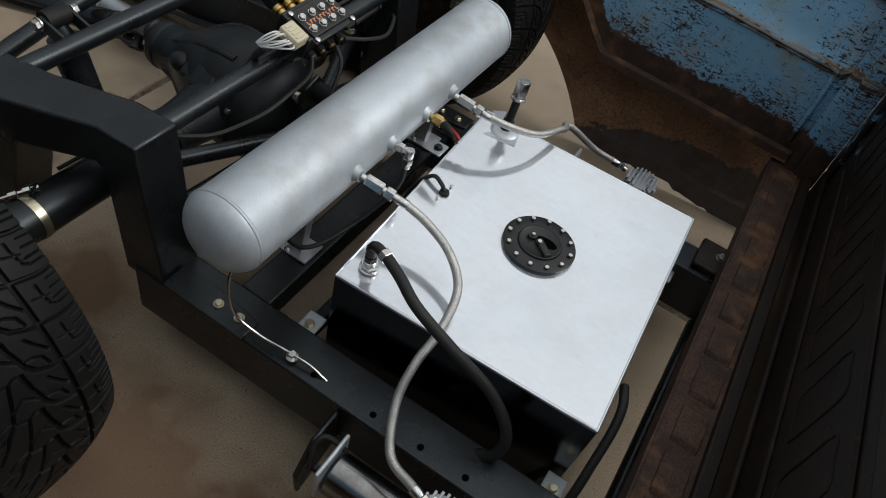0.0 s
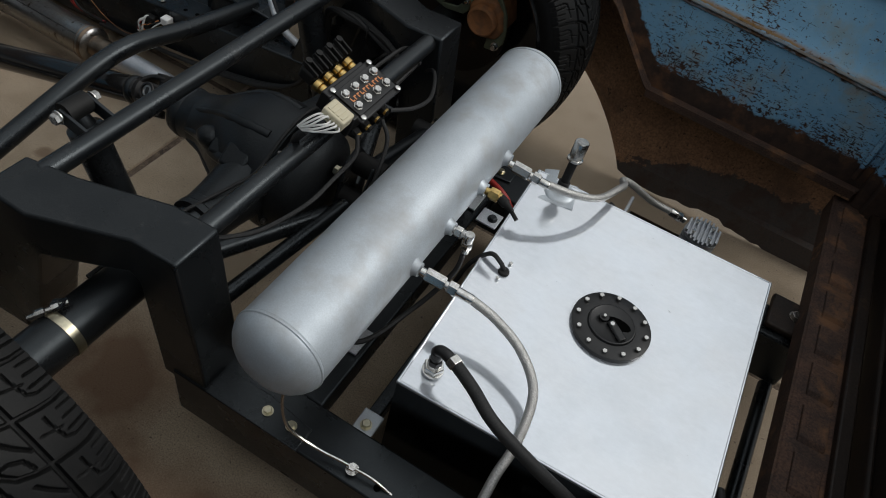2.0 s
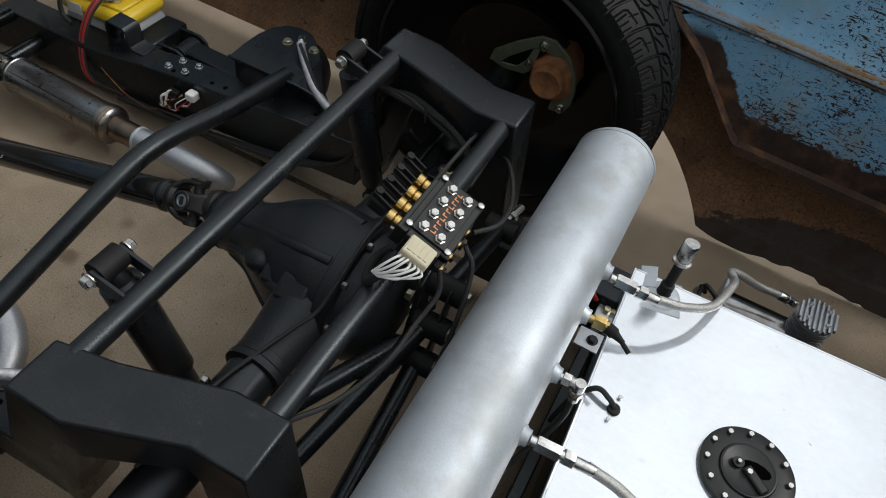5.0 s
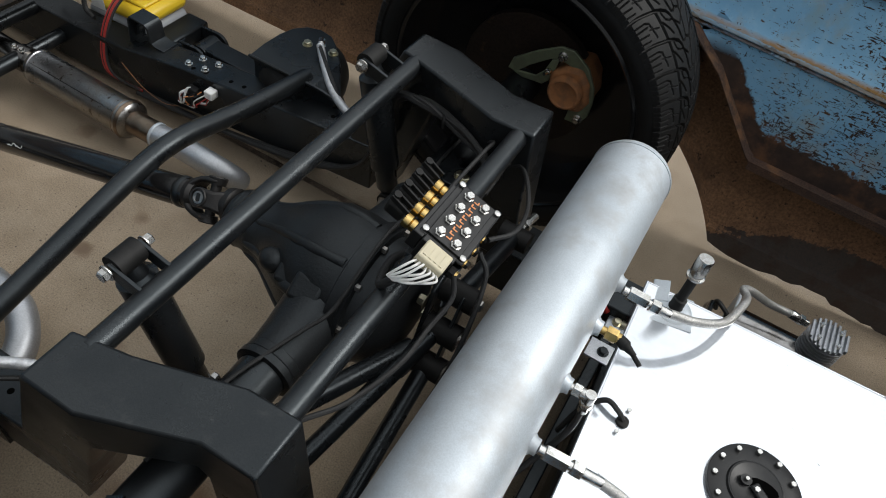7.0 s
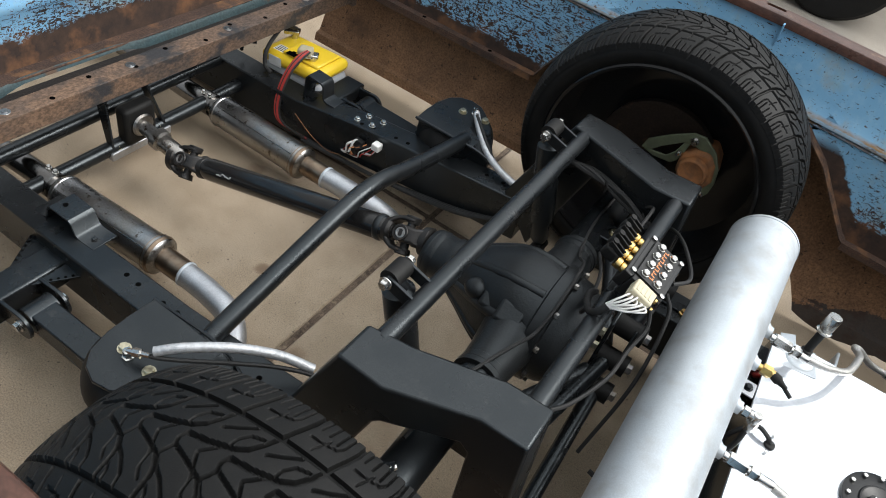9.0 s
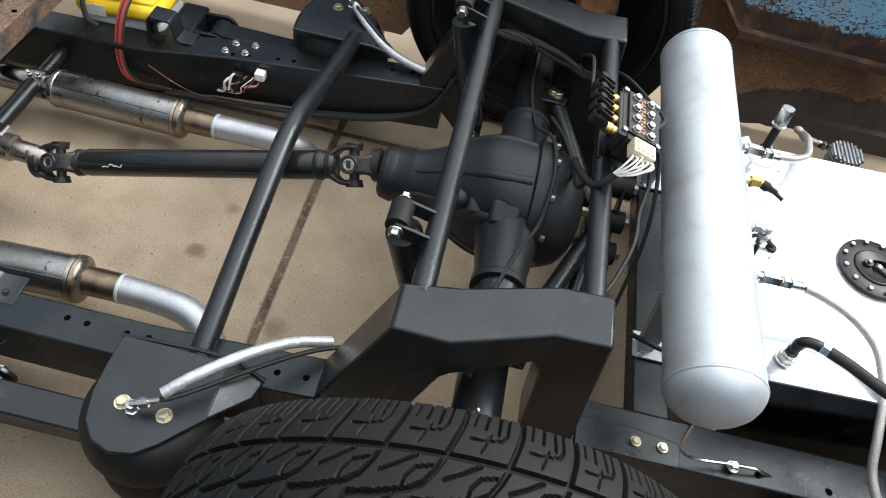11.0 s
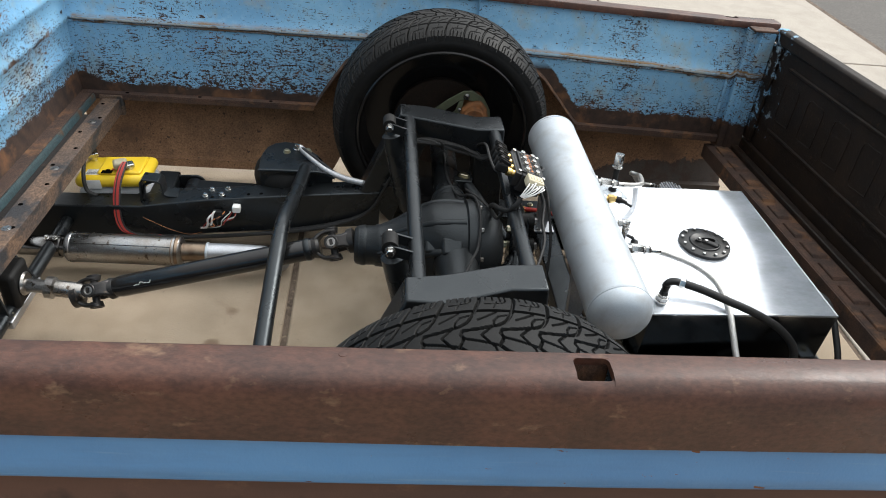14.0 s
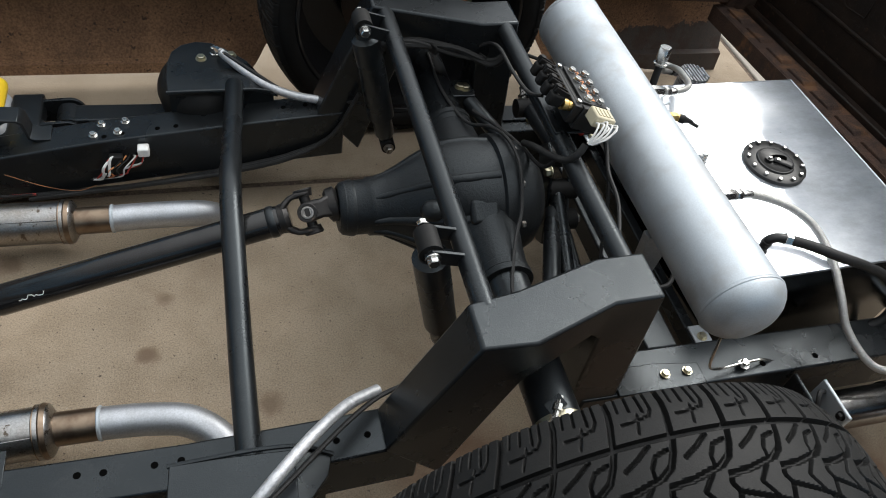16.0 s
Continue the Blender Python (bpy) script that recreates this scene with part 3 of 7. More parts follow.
def prism(poly, axis, lo, hi, bm=None):
    """A polygon in the plane across the axis, carried from lo to hi. x: (y, z); y: (x, z); z: (x, y)."""
    bm = bm or bmesh.new()

    def put(a, b, c):
        return {"x": (c, a, b), "y": (a, c, b), "z": (a, b, c)}[axis]
    va = [bm.verts.new(put(a, b, lo)) for a, b in poly]
    vb = [bm.verts.new(put(a, b, hi)) for a, b in poly]
    bm.faces.new(va)
    bm.faces.new(vb[::-1])
    n = len(poly)
    for i in range(n):
        bm.faces.new((va[i], va[(i + 1) % n], vb[(i + 1) % n], vb[i]))
    return bm


def basis(d):
    d = Vector(d).normalized()
    u = d.cross(Vector((0, 0, 1)))
    if u.length < 1e-3:
        u = d.cross(Vector((0, 1, 0)))
    u.normalize()
    return d, u, d.cross(u)


def lathe(p, q, profile, n=24, bm=None, start=0.0):
    """Rings (along, radius) about the line from p towards q; closed at both ends."""
    bm = bm or bmesh.new()
    p, q = Vector(p), Vector(q)
    d, u, w = basis(q - p)
    rings = []
    for a, r in profile:
        c = p + d * a
        if r < 1e-5:
            rings.append([bm.verts.new(c)])
        else:
            rings.append([bm.verts.new(c + (u * math.cos(start + 6.28318531 * k / n) + w * math.sin(start + 6.28318531 * k / n)) * r) for k in range(n)])
    for a, b in zip(rings, rings[1:]):
        for k in range(n):
            if len(a) == 1 and len(b) == 1:
                continue
            if len(a) == 1:
                bm.faces.new((a[0], b[k], b[(k + 1) % n]))
            elif len(b) == 1:
                bm.faces.new((a[k], b[0], a[(k + 1) % n]))
            else:
                bm.faces.new((a[k], b[k], b[(k + 1) % n], a[(k + 1) % n]))
    for r in (rings[0], rings[-1]):
        if len(r) > 1:
            bm.faces.new(r)
    return bm


def rod(p, q, r, n=16, bm=None, r2=None):
    return lathe(p, q, [(0, r), ((Vector(q) - Vector(p)).length, r if r2 is None else r2)], n, bm)


def spline(pts, steps=8):
    """Points of a smooth curve through pts."""
    pts = [Vector(p) for p in pts]
    pts = [pts[0] * 2 - pts[1]] + pts + [pts[-1] * 2 - pts[-2]]
    out = []
    for i in range(1, len(pts) - 2):
        a, b, c, d = pts[i - 1:i + 3]
        for k in range(steps):
            t = k / steps
            out.append(0.5 * (2 * b + (c - a) * t + (2 * a - 5 * b + 4 * c - d) * t * t + (3 * b - a - 3 * c + d) * t ** 3))
    out.append(pts[-2])
    return out


def sweep(pts, r, n=10, steps=8, bm=None, curved=True):
    """A round tube along a curve through pts. r: a radius, or one for each given point."""
    bm = bm or bmesh.new()
    line = spline(pts, steps) if curved else [Vector(p) for p in pts]
    rings, up = [], None
    for i, c in enumerate(line):
        d = (line[min(i + 1, len(line) - 1)] - line[max(i - 1, 0)]).normalized()
        if up is None:
            up = basis(d)[1]
        up = (up - d * up.dot(d)).normalized()
        w = d.cross(up)
        rr = r
        if isinstance(r, (list, tuple)):
            s = i / (len(line) - 1) * (len(r) - 1)
            k = min(int(s), len(r) - 2)
            rr = r[k] + (r[k + 1] - r[k]) * (s - k)
        rings.append([bm.verts.new(c + (up * math.cos(6.28318531 * k / n) + w * math.sin(6.28318531 * k / n)) * rr) for k in range(n)])
    for a, b in zip(rings, rings[1:]):
        for k in range(n):
            bm.faces.new((a[k], b[k], b[(k + 1) % n], a[(k + 1) % n]))
    bm.faces.new(rings[0])
    bm.faces.new(rings[-1][::-1])
    return bm


def strip(rows, closed=False, bm=None, thick=0.0):
    """A skin over rows of points (all rows alike long)."""
    bm = bm or bmesh.new()
    v = [[bm.verts.new(p) for p in row] for row in rows]
    for a, b in zip(v, v[1:]):
        for k in range(len(a) - 1):
            bm.faces.new((a[k], a[k + 1], b[k + 1], b[k]))
    if thick:
        bmesh.ops.recalc_face_normals(bm, faces=bm.faces)
        bmesh.ops.solidify(bm, geom=bm.faces[:], thickness=thick)
    return bm


def hex_bolt(parent, at, axis, size=0.008, high=0.006, material="chrome", washer=True, name="bolt", label=""):
    at, axis = Vector(at), Vector(axis).normalized()
    prof = [(0, size * 1.25), (0.0018, size * 1.25), (0.0018, size * 0.95)] if washer else [(0, size * 0.95)]
    bm = lathe(at, at + axis, prof[:2] if washer else [(0, size * 0.6), (0.001, size * 0.6)], 14)
    lathe(at + axis * 0.0018, at + axis, [(0, size * 0.95), (high * 0.85, size * 0.95), (high, size * 0.8)], 6, bm)
    return part(name, bm, material, parent, label, sharp=30)


# ---------------------------------------------------------------- ground
GX, GY = -0.292, 0.436          # joints of the slabs
ground = thing("ground", label="stained tan concrete driveway slabs with dirt-filled joints", category="ground", kind="structure")


def slab(x0, x1, y0, y1):
    return box(x0 + 0.009, x1 - 0.009, y0 + 0.009, y1 - 0.009, -0.12, 0.0)


part("joint_bed", box(-30, 3.4, -30, 30, -0.14, -0.006), "joint", ground)
for x0, x1 in ((-30, GX - 1.5), (GX - 1.5, GX), (GX, GX + 1.83), (GX + 1.83, GX + 3.65)):
    for y0, y1 in ((-30, GY - 3.0), (GY - 3.0, GY), (GY, GY + 2.2), (GY + 2.2, 30)):
        part("slab", slab(x0, x1, y0, y1), "pale_concrete" if x0 > 1 or y0 > 2 else "concrete", ground, bevel=0.006)
part("road", box(3.42, 400, -400, 400, -0.2, -0.02), "asphalt", ground, "grey asphalt road")
part("far_ground", box(-400, -30.02, -400, 400, -0.2, -0.03), "asphalt", ground)
part("side_ground", box(-30, 3.4, 30.02, 400, -0.2, -0.03), "asphalt", ground)
part("side_ground", box(-30, 3.4, -400, -30.02, -0.2, -0.03), "asphalt", ground)

# ---------------------------------------------------------------- pickup bed (set down a little askew: its far side lies lower)
BED = Matrix.Translation((0, -0.03, 0.29)) @ Matrix.Rotation(radians(-3.15), 4, "X")
bed = thing("pickup_bed", m=BED, label="floorless rusty blue pickup bed standing over a bare chassis", category="truck bed")
BX0, BX1, TOP, LOW = -1.10, 1.385, 0.51, 0.075     # in the bed's own space: front, tailgate, rail, lower flange
WX, RIBZ, WALL = 0.185, 0.330, 0.895               # wheel centre, pressed rib, inner panel
ARCH = ((-0.265, LOW), (-0.235, 0.13), (-0.16, 0.24), (-0.05, 0.32), (0.06, 0.35), (0.36, 0.35), (0.48, 0.31), (0.57, 0.24), (0.65, 0.15), (0.71, LOW + 0.01), (0.725, LOW))


def arch_low(x):
    """Lower edge of the inner panel: the flange, cut out round the wheel."""
    for (xa, za), (xb, zb) in zip(ARCH, ARCH[1:]):
        if xa <= x <= xb:
            return za + (zb - za) * (x - xa) / (xb - xa)
    return LOW


def shell(rows, off, bm=None):
    """A sheet of metal over rows of points, its second face moved by off; rims closed."""
    bm = bm or bmesh.new()
    off = Vector(off)
    n, k = len(rows), len(rows[0])
    a = [[bm.verts.new(p) for p in r] for r in rows]
    b = [[bm.verts.new(Vector(p) + off) for p in r] for r in rows]
    for i in range(n - 1):
        for j in range(k - 1):
            bm.faces.new((a[i][j], a[i][j + 1], a[i + 1][j + 1], a[i + 1][j]))
            bm.faces.new((b[i][j], b[i + 1][j], b[i + 1][j + 1], b[i][j + 1]))
        for j in (0, k - 1):
            bm.faces.new((a[i][j], a[i + 1][j], b[i + 1][j], b[i][j]))
    for i in (0, n - 1):
        for j in range(k - 1):
            bm.faces.new((a[i][j], a[i][j + 1], b[i][j + 1], b[i][j]))
    return bm


def bed_side(s):
    wall = WALL if s > 0 else WALL + 0.040
    up = 0.030 if s > 0 else -0.003      # the upper panel leans out under the rail
    inner = part("inner_panel", bmesh.new(), "blue", bed, "chipped blue inner side panel over rust", local=True)
    bm = bmesh.new()
    xs = sorted({BX0 + (1.30 - BX0) * i / 110 for i in range(111)} | {x for x, z in ARCH})
    rows = []
    for x in xs:
        lo = arch_low(x)
        prof = []
        for y, z in ((wall + up, TOP - 0.012), (wall + up * 0.9, 0.47), (wall + up * 0.25, RIBZ + 0.050), (wall, RIBZ + 0.012), (wall - 0.006, RIBZ + 0.006), (wall - 0.009, RIBZ + 0.001), (wall - 0.009, RIBZ - 0.005), (wall - 0.004, RIBZ - 0.010), (wall - 0.007, RIBZ - 0.014), (wall - 0.001, RIBZ - 0.019), (wall, 0.22), (wall, 0.16), (wall - 0.002, 0.11), (wall - 0.004, LOW)):
            prof.append((x, s * y, lo + (z - LOW) * (TOP - 0.012 - lo) / (TOP - 0.012 - LOW) if lo > LOW and z < RIBZ - 0.022 and lo < RIBZ - 0.04 else max(z, lo + 0.0005 * (TOP - z))))
        rows.append(prof)
    shell(rows, (0, s * 0.004, 0), bm)
    bmesh.ops.recalc_face_normals(bm, faces=bm.faces)
    bm.to_mesh(inner.data)
    bm.free()
    inner.data.polygons.foreach_set("use_smooth", [True] * len(inner.data.polygons))
    inner.data.set_sharp_from_angle(angle=radians(38))
    # lower flange, in front of and behind the wheel
    for a, b in ((BX0, ARCH[0][0] + 0.006), (ARCH[-1][0] - 0.004, 1.30)):
        fl = part("flange", prism([(a, s * wall), (b, s * wall), (b - 0.01, s * (wall - 0.03)), (a, s * (wall - 0.03))], "z", LOW - 0.005, LOW), "rust", bed, "rusty floor flange with bolt holes", local=True, bevel=0.001)
        part("flange_lip", box(a, b - 0.012, min(s * (wall - 0.03), s * (wall - 0.027)), max(s * (wall - 0.03), s * (wall - 0.027)), LOW - 0.022, LOW - 0.005), "rust", fl, local=True)
        for k in range(3):
            x = a + (b - a) * (0.2 + 0.3 * k)
            part("hole_rim", lathe((x, s * (wall - 0.015), LOW - 0.0005), (x, s * (wall - 0.015), 1), [(0, 0.007), (0.001, 0.007)], 10), "hole", fl, local=True)
    rows = [[(x, s * (wall - 0.002), z), (x, s * (wall - 0.020), z - 0.004), (x, s * (wall - 0.026), z - 0.010)] for x, z in ARCH]
    part("arch_lip", shell(rows, (0, 0, 0.004)), "rust", bed, "bent wheel arch lip", local=True)
    # outer skin, seen from its rusty inside below the flange and painted outside
    rnd = random.Random(5 if s > 0 else 9)
    rows = []
    for i in range(120):
        x = BX0 - 0.03 + (1.43 - BX0) * i / 119
        if x < WX:
            d = 0.42 ** 2 - (x - WX) ** 2
            cut = min(-0.34 + math.sqrt(d) * 1.05, 0.144) if d > 0 else -1
        else:
            d = 0.624 ** 2 - (x - WX) ** 2
            cut = -0.48 + math.sqrt(d) if d > 0 else -1
        if s < 0:       # the near cut-out sits lower
            cut -= 0.10
        rag = min(max((x + 0.05) / 0.5, 0), 1)
        edge = -0.203 + rag * (0.010 * math.sin(x * 13) + rnd.uniform(-0.004, 0.004))
        if x > 0.7:
            edge -= 0.018 + (0.018 if x > 1.08 else 0)
        prof = [(0.994, TOP - 0.02), (0.995, 0.45), (0.995, 0.40), (0.997, 0.37), (1.002, 0.335), (1.005, 0.314), (1.002, 0.3085), (0.990, 0.302), (0.985, 0.29), (0.986, 0.26), (0.991, 0.235), (0.997, 0.21), (1.004, 0.16), (1.008, 0.08), (0.999, 0.0), (0.982, -0.08), (0.957, -0.145), (0.948, -0.168), (0.928, -0.174), (0.924, edge)]
        rows.append([(x, s * y, max(z, cut - 0.001 * j, edge)) for j, (y, z) in enumerate(prof)])
    bm = shell(rows, (0, -s * 0.003, 0))
    for f in bm.faces:
        f.material_index = 1
    n = len(prof) - 1
    fs = list(bm.faces)
    k = 0
    for i in range(len(rows) - 1):
        for j in range(n):
            fs[k].material_index = 0
            k += 2
        k += 2
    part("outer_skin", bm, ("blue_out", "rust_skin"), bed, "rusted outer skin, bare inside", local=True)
    # rolled top rail with stake pockets
    y0, y1 = (0.93, 0.992) if s < 0 else (0.912, 0.992)
    poly = [(s * a, b) for a, b in ((y0, TOP - 0.024), (y0, TOP - 0.008), (y0 + 0.003, TOP - 0.002), (y0 + 0.008, TOP), (y1 - 0.020, TOP), (y1 - 0.010, TOP - 0.003), (y1 - 0.001, TOP - 0.010), (y1 + 0.006, TOP - 0.022), (y1 + 0.009, TOP - 0.045), (y1 + 0.0095, TOP - 0.122), (y1 + 0.005, TOP - 0.124), (y1, TOP - 0.04), (y1 - 0.012, TOP - 0.012), (y0 + 0.012, TOP - 0.010), (y0 + 0.004, TOP - 0.024))]
    holes = [(-0.98, -0.93), (0.222, 0.272) if s < 0 else (0.236, 0.288), (1.22, 1.27)]
    x = BX0
    bm = bmesh.new()
    for a, b in holes + [(1.42, None)]:
        prism(poly, "x", x, a, bm)
        if b is not None:
            prism([(s * p, q) for p, q in ((y0, TOP - 0.024), (y0, TOP - 0.008), (y0 + 0.003, TOP - 0.002), (y0 + 0.008, TOP), (0.945, TOP), (0.945, TOP - 0.012), (y0 + 0.004, TOP - 0.024))], "x", a, b, bm)
            prism([(s * p, q) for p, q in ((0.983, TOP - 0.012), (0.983, TOP - 0.0055), (y1 - 0.001, TOP - 0.010), (y1 + 0.006, TOP - 0.022), (y1 + 0.009, TOP - 0.045), (y1 + 0.0095, TOP - 0.122), (y1 + 0.005, TOP - 0.124), (y1, TOP - 0.04))], "x", a, b, bm)
        x = b
    bmesh.ops.remove_doubles(bm, verts=bm.verts, dist=1e-5)
    rail = part("top_rail", bm, "rail", bed, "worn brown top rail with square stake holes", local=True)
    for a, b in holes:
        for x0, sx in ((a, 1), (b, -1)):
            for yy, sy, zz in ((0.945, 1, TOP), (0.983, -1, TOP - 0.0056)):
                arc = [(x0 + sx * 0.008 * (1 - math.sin(t)), s * (yy + sy * 0.008 * (1 - math.cos(t)))) for t in [i * 0.2618 for i in range(7)]]
                part("corner", prism([(x0, s * yy)] + arc, "z", zz - 0.008, zz - 0.0003), "rail", rail, local=True)
        part("stake_pocket", prism([(a - 0.003, s * 0.935), (b + 0.003, s * 0.935), (b + 0.003, s * 0.99), (a - 0.003, s * 0.99)], "z", TOP - 0.09, TOP - 0.086), "rust_dark", rail, local=True)
        part("pocket_wall", box(a - 0.004, b + 0.004, min(s * 0.9415, s * 0.9445), max(s * 0.9415, s * 0.9445), TOP - 0.086, TOP - 0.0125), "rust", rail, local=True)
    if s > 0:       # stake pocket's gusset over the wheel
        part("pocket_gusset", prism([(0.894, TOP - 0.014), (0.928, TOP - 0.014), (0.924, TOP - 0.105), (0.908, TOP - 0.060)], "x", 0.300, 0.304), "blue", rail, local=True)
        part("pocket_side", box(0.217, 0.304, 0.9225, 0.9265, TOP - 0.16, TOP - 0.014), "blue", rail, local=True)
    part("rail_rivet", lathe((-0.082, s * 0.948, TOP - 0.0005), (-0.082, s * 0.948, 1), [(0, 0.006), (0.001, 0.0055), (0.0014, 0.003), (0.0014, 0)], 12), "rail", rail, local=True)
    # rear post
    post = part("rear_post", prism([(1.296, s * 0.93), (1.296, s * 0.875), (1.306, s * 0.868), (1.322, s * 0.868), (1.326, s * 0.846), (1.378, s * 0.846), (1.382, s * 0.850), (1.382, s * 0.96), (1.30, s * 0.96)], "z", LOW - 0.05, TOP - 0.020), "blue", bed, "chipped blue corner post", local=True, bevel=0.004)
    part("post_cap", box(1.294, 1.384, min(s * 0.844, s * 0.9), max(s * 0.844, s * 0.9), TOP - 0.0195, TOP - 0.012), "rust", post, local=True, bevel=0.002)
    part("panel_seam", prism([(1.262, s * wall), (1.262, s * (wall - 0.012)), (1.272, s * (wall - 0.014)), (1.28, s * wall)], "z", LOW + 0.02, RIBZ + 0.012), "blue", post, local=True, bevel=0.002)


bed_side(1)
bed_side(-1)
# front wall
rows = []
for i in range(2):
    y = -0.90 + 1.80 * i
    rows.append([(BX0 + dx, y, z) for dx, z in ((0.0, TOP - 0.01), (0.0, 0.440), (0.009, 0.428), (0.009, 0.414), (0.0, 0.402), (0.0, 0.346), (0.009, 0.334), (0.009, 0.318), (0.0, 0.306), (0.0, 0.238), (0.009, 0.226), (0.009, 0.208), (0.0, 0.196), (0.004, 0.13), (0.012, LOW))])
part("front_panel", shell(rows, (-0.004, 0, 0)), "blue", bed, "chipped blue ribbed front panel of the bed", local=True, sharp=50)
ff = part("front_flange", box(BX0 + 0.008, BX0 + 0.052, -0.86, 0.865, LOW - 0.006, LOW), "rust", bed, "rusty front floor flange", local=True, bevel=0.002)
rows = []
for i in range(90):
    y = -0.86 + 1.725 * i / 89
    t = min(max(min((y + 0.33) / 0.10, (0.10 - y) / 0.09), 0), 1)
    t = t * t * (3 - 2 * t)
    rows.append([(BX0 + 0.056 - 0.008 * t, y, LOW - 0.003 + 0.004 * t), (BX0 + 0.060 - 0.008 * t, y, LOW - 0.010 + 0.004 * t), (BX0 + 0.062 - 0.008 * t, y, LOW - 0.026 + 0.014 * t)])
part("flange_lip", shell(rows, (-0.004, 0, -0.001)), "teal", ff, "shaded dark teal folded lip with an arched cut-out", local=True)
part("front_rail", box(BX0 - 0.06, BX0 - 0.008, -0.99, 0.99, TOP - 0.05, TOP), "rail", bed, local=True, bevel=0.01)
# front cross beam, a channel with holes
BT = 0.058
bm = prism([(-1.014, BT - 0.055), (-1.014, BT), (-0.955, BT), (-0.955, BT - 0.050), (-0.959, BT - 0.050), (-0.959, BT - 0.004), (-1.010, BT - 0.004), (-1.010, BT - 0.055)], "y", -0.86, 0.862)
beam = part("cross_beam", bm, "beam", bed, "rusty perforated cross beam under the bed", local=True, bevel=0.003)
for k in range(15):
    x, y = -0.997 + 0.026 * (k % 2), -0.8 + k * 0.115
    part("hole_rim", lathe((x, y, BT - 0.0005), (x, y, 1), [(0, 0.0065), (0.0009, 0.0065)], 10), "hole", beam, local=True)
for k in range(5):
    x, y = -0.985, -0.66 + k * 0.33
    part("washer", lathe((x, y, BT - 0.0005), (x, y, 1), [(0, 0.013), (0.0015, 0.012), (0.0015, 0.007), (0.004, 0.006)], 14), "steel", beam, local=True)
part("beam_end", box(-1.026, -0.946, 0.862, 0.885, 0.0, 0.07), "beam", beam, local=True, bevel=0.004)
# added strip that stands in for the deep shade between flange and beam
part("gutter", box(BX0 - 0.02, -1.016, -0.86, 0.862, BT - 0.064, BT - 0.060), "rust_dark", bed, "dark strip added for the shade in the gap under the front flange", local=True)
# rear sill, ribbed
SZ = 0.034
sill = part("rear_sill", box(1.262, 1.374, -0.89, 0.89, SZ - 0.014, SZ), "rust", bed, "rusty ribbed rear sill", local=True, bevel=0.003)
for k in range(15):
    y = -0.85 + k * 0.115
    part("rib", prism([(y, SZ - 0.001), (y + 0.010, SZ + 0.008), (y + 0.083, SZ + 0.008), (y + 0.093, SZ - 0.001)], "x", 1.285, 1.335), "rust", sill, local=True, bevel=0.002)
part("sill_lip", box(1.345, 1.372, -0.89, 0.89, SZ, SZ + 0.020), "rust_dark", sill, local=True, bevel=0.004)
part("sill_face", box(1.258, 1.262, -0.89, 0.89, SZ - 0.055, SZ - 0.002), "rust", sill, local=True)
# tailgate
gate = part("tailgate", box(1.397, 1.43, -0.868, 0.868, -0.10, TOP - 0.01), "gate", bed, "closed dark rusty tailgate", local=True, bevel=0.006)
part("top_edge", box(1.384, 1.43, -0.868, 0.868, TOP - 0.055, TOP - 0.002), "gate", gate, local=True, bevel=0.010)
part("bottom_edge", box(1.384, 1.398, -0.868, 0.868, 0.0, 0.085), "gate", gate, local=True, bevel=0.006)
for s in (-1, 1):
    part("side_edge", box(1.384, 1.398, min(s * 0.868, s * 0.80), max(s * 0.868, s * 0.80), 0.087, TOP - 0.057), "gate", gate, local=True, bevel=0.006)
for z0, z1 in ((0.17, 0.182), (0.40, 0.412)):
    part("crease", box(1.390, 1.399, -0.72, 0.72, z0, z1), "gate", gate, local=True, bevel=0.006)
for k in range(9):
    y = -0.66 + 0.165 * k
    part("pressed_outline", sweep([(1.3968, y + a, b) for a, b in ((-0.045, 0.225), (-0.048, 0.29), (-0.045, 0.355), (0.0, 0.358), (0.045, 0.355), (0.048, 0.29), (0.045, 0.225), (0.0, 0.222), (-0.045, 0.225))], 0.0022, 6, 3), "gate", gate, local=True)


def along(x, stops):
    """Value at x on a line through stops (x, value)."""
    if x <= stops[0][0]:
        return stops[0][1]
    for (a, p), (b, q) in zip(stops, stops[1:]):
        if x <= b:
            return p + (q - p) * (x - a) / (b - a)
    return stops[-1][1]


def sag(p):
    """The old bed is twisted: its far front corner stands up, its near side panel bows."""
    far = min(max((p.y + 0.86) / 1.72, 0), 1) * along(p.z, ((-0.15, 0), (0.05, 1)))
    dz = far * along(p.x, ((-0.3, 0.028), (0.35, 0.026), (0.6, 0.018), (0.9, 0.005), (1.3, -0.004)))
    if p.y > 0.85 and p.x < 1.29:
        dz += along(p.x, ((-0.1, 0.003), (0.4, -0.005), (0.95, -0.005), (1.27, -0.018))) * along(p.z, ((0.2, 0), (0.31, 1), (0.35, 1), (0.45, 0)))
    if p.y < -0.975:
        dz += along(p.z, ((0.22, 0), (0.30, 1), (0.32, 1), (0.40, 0.95), (0.47, 0))) * along(p.x, ((-1.1, 0.037), (-0.5, 0.027), (-0.1, 0.016), (0.3, 0.008), (0.75, 0.004), (1.4, 0.0)))
    return dz


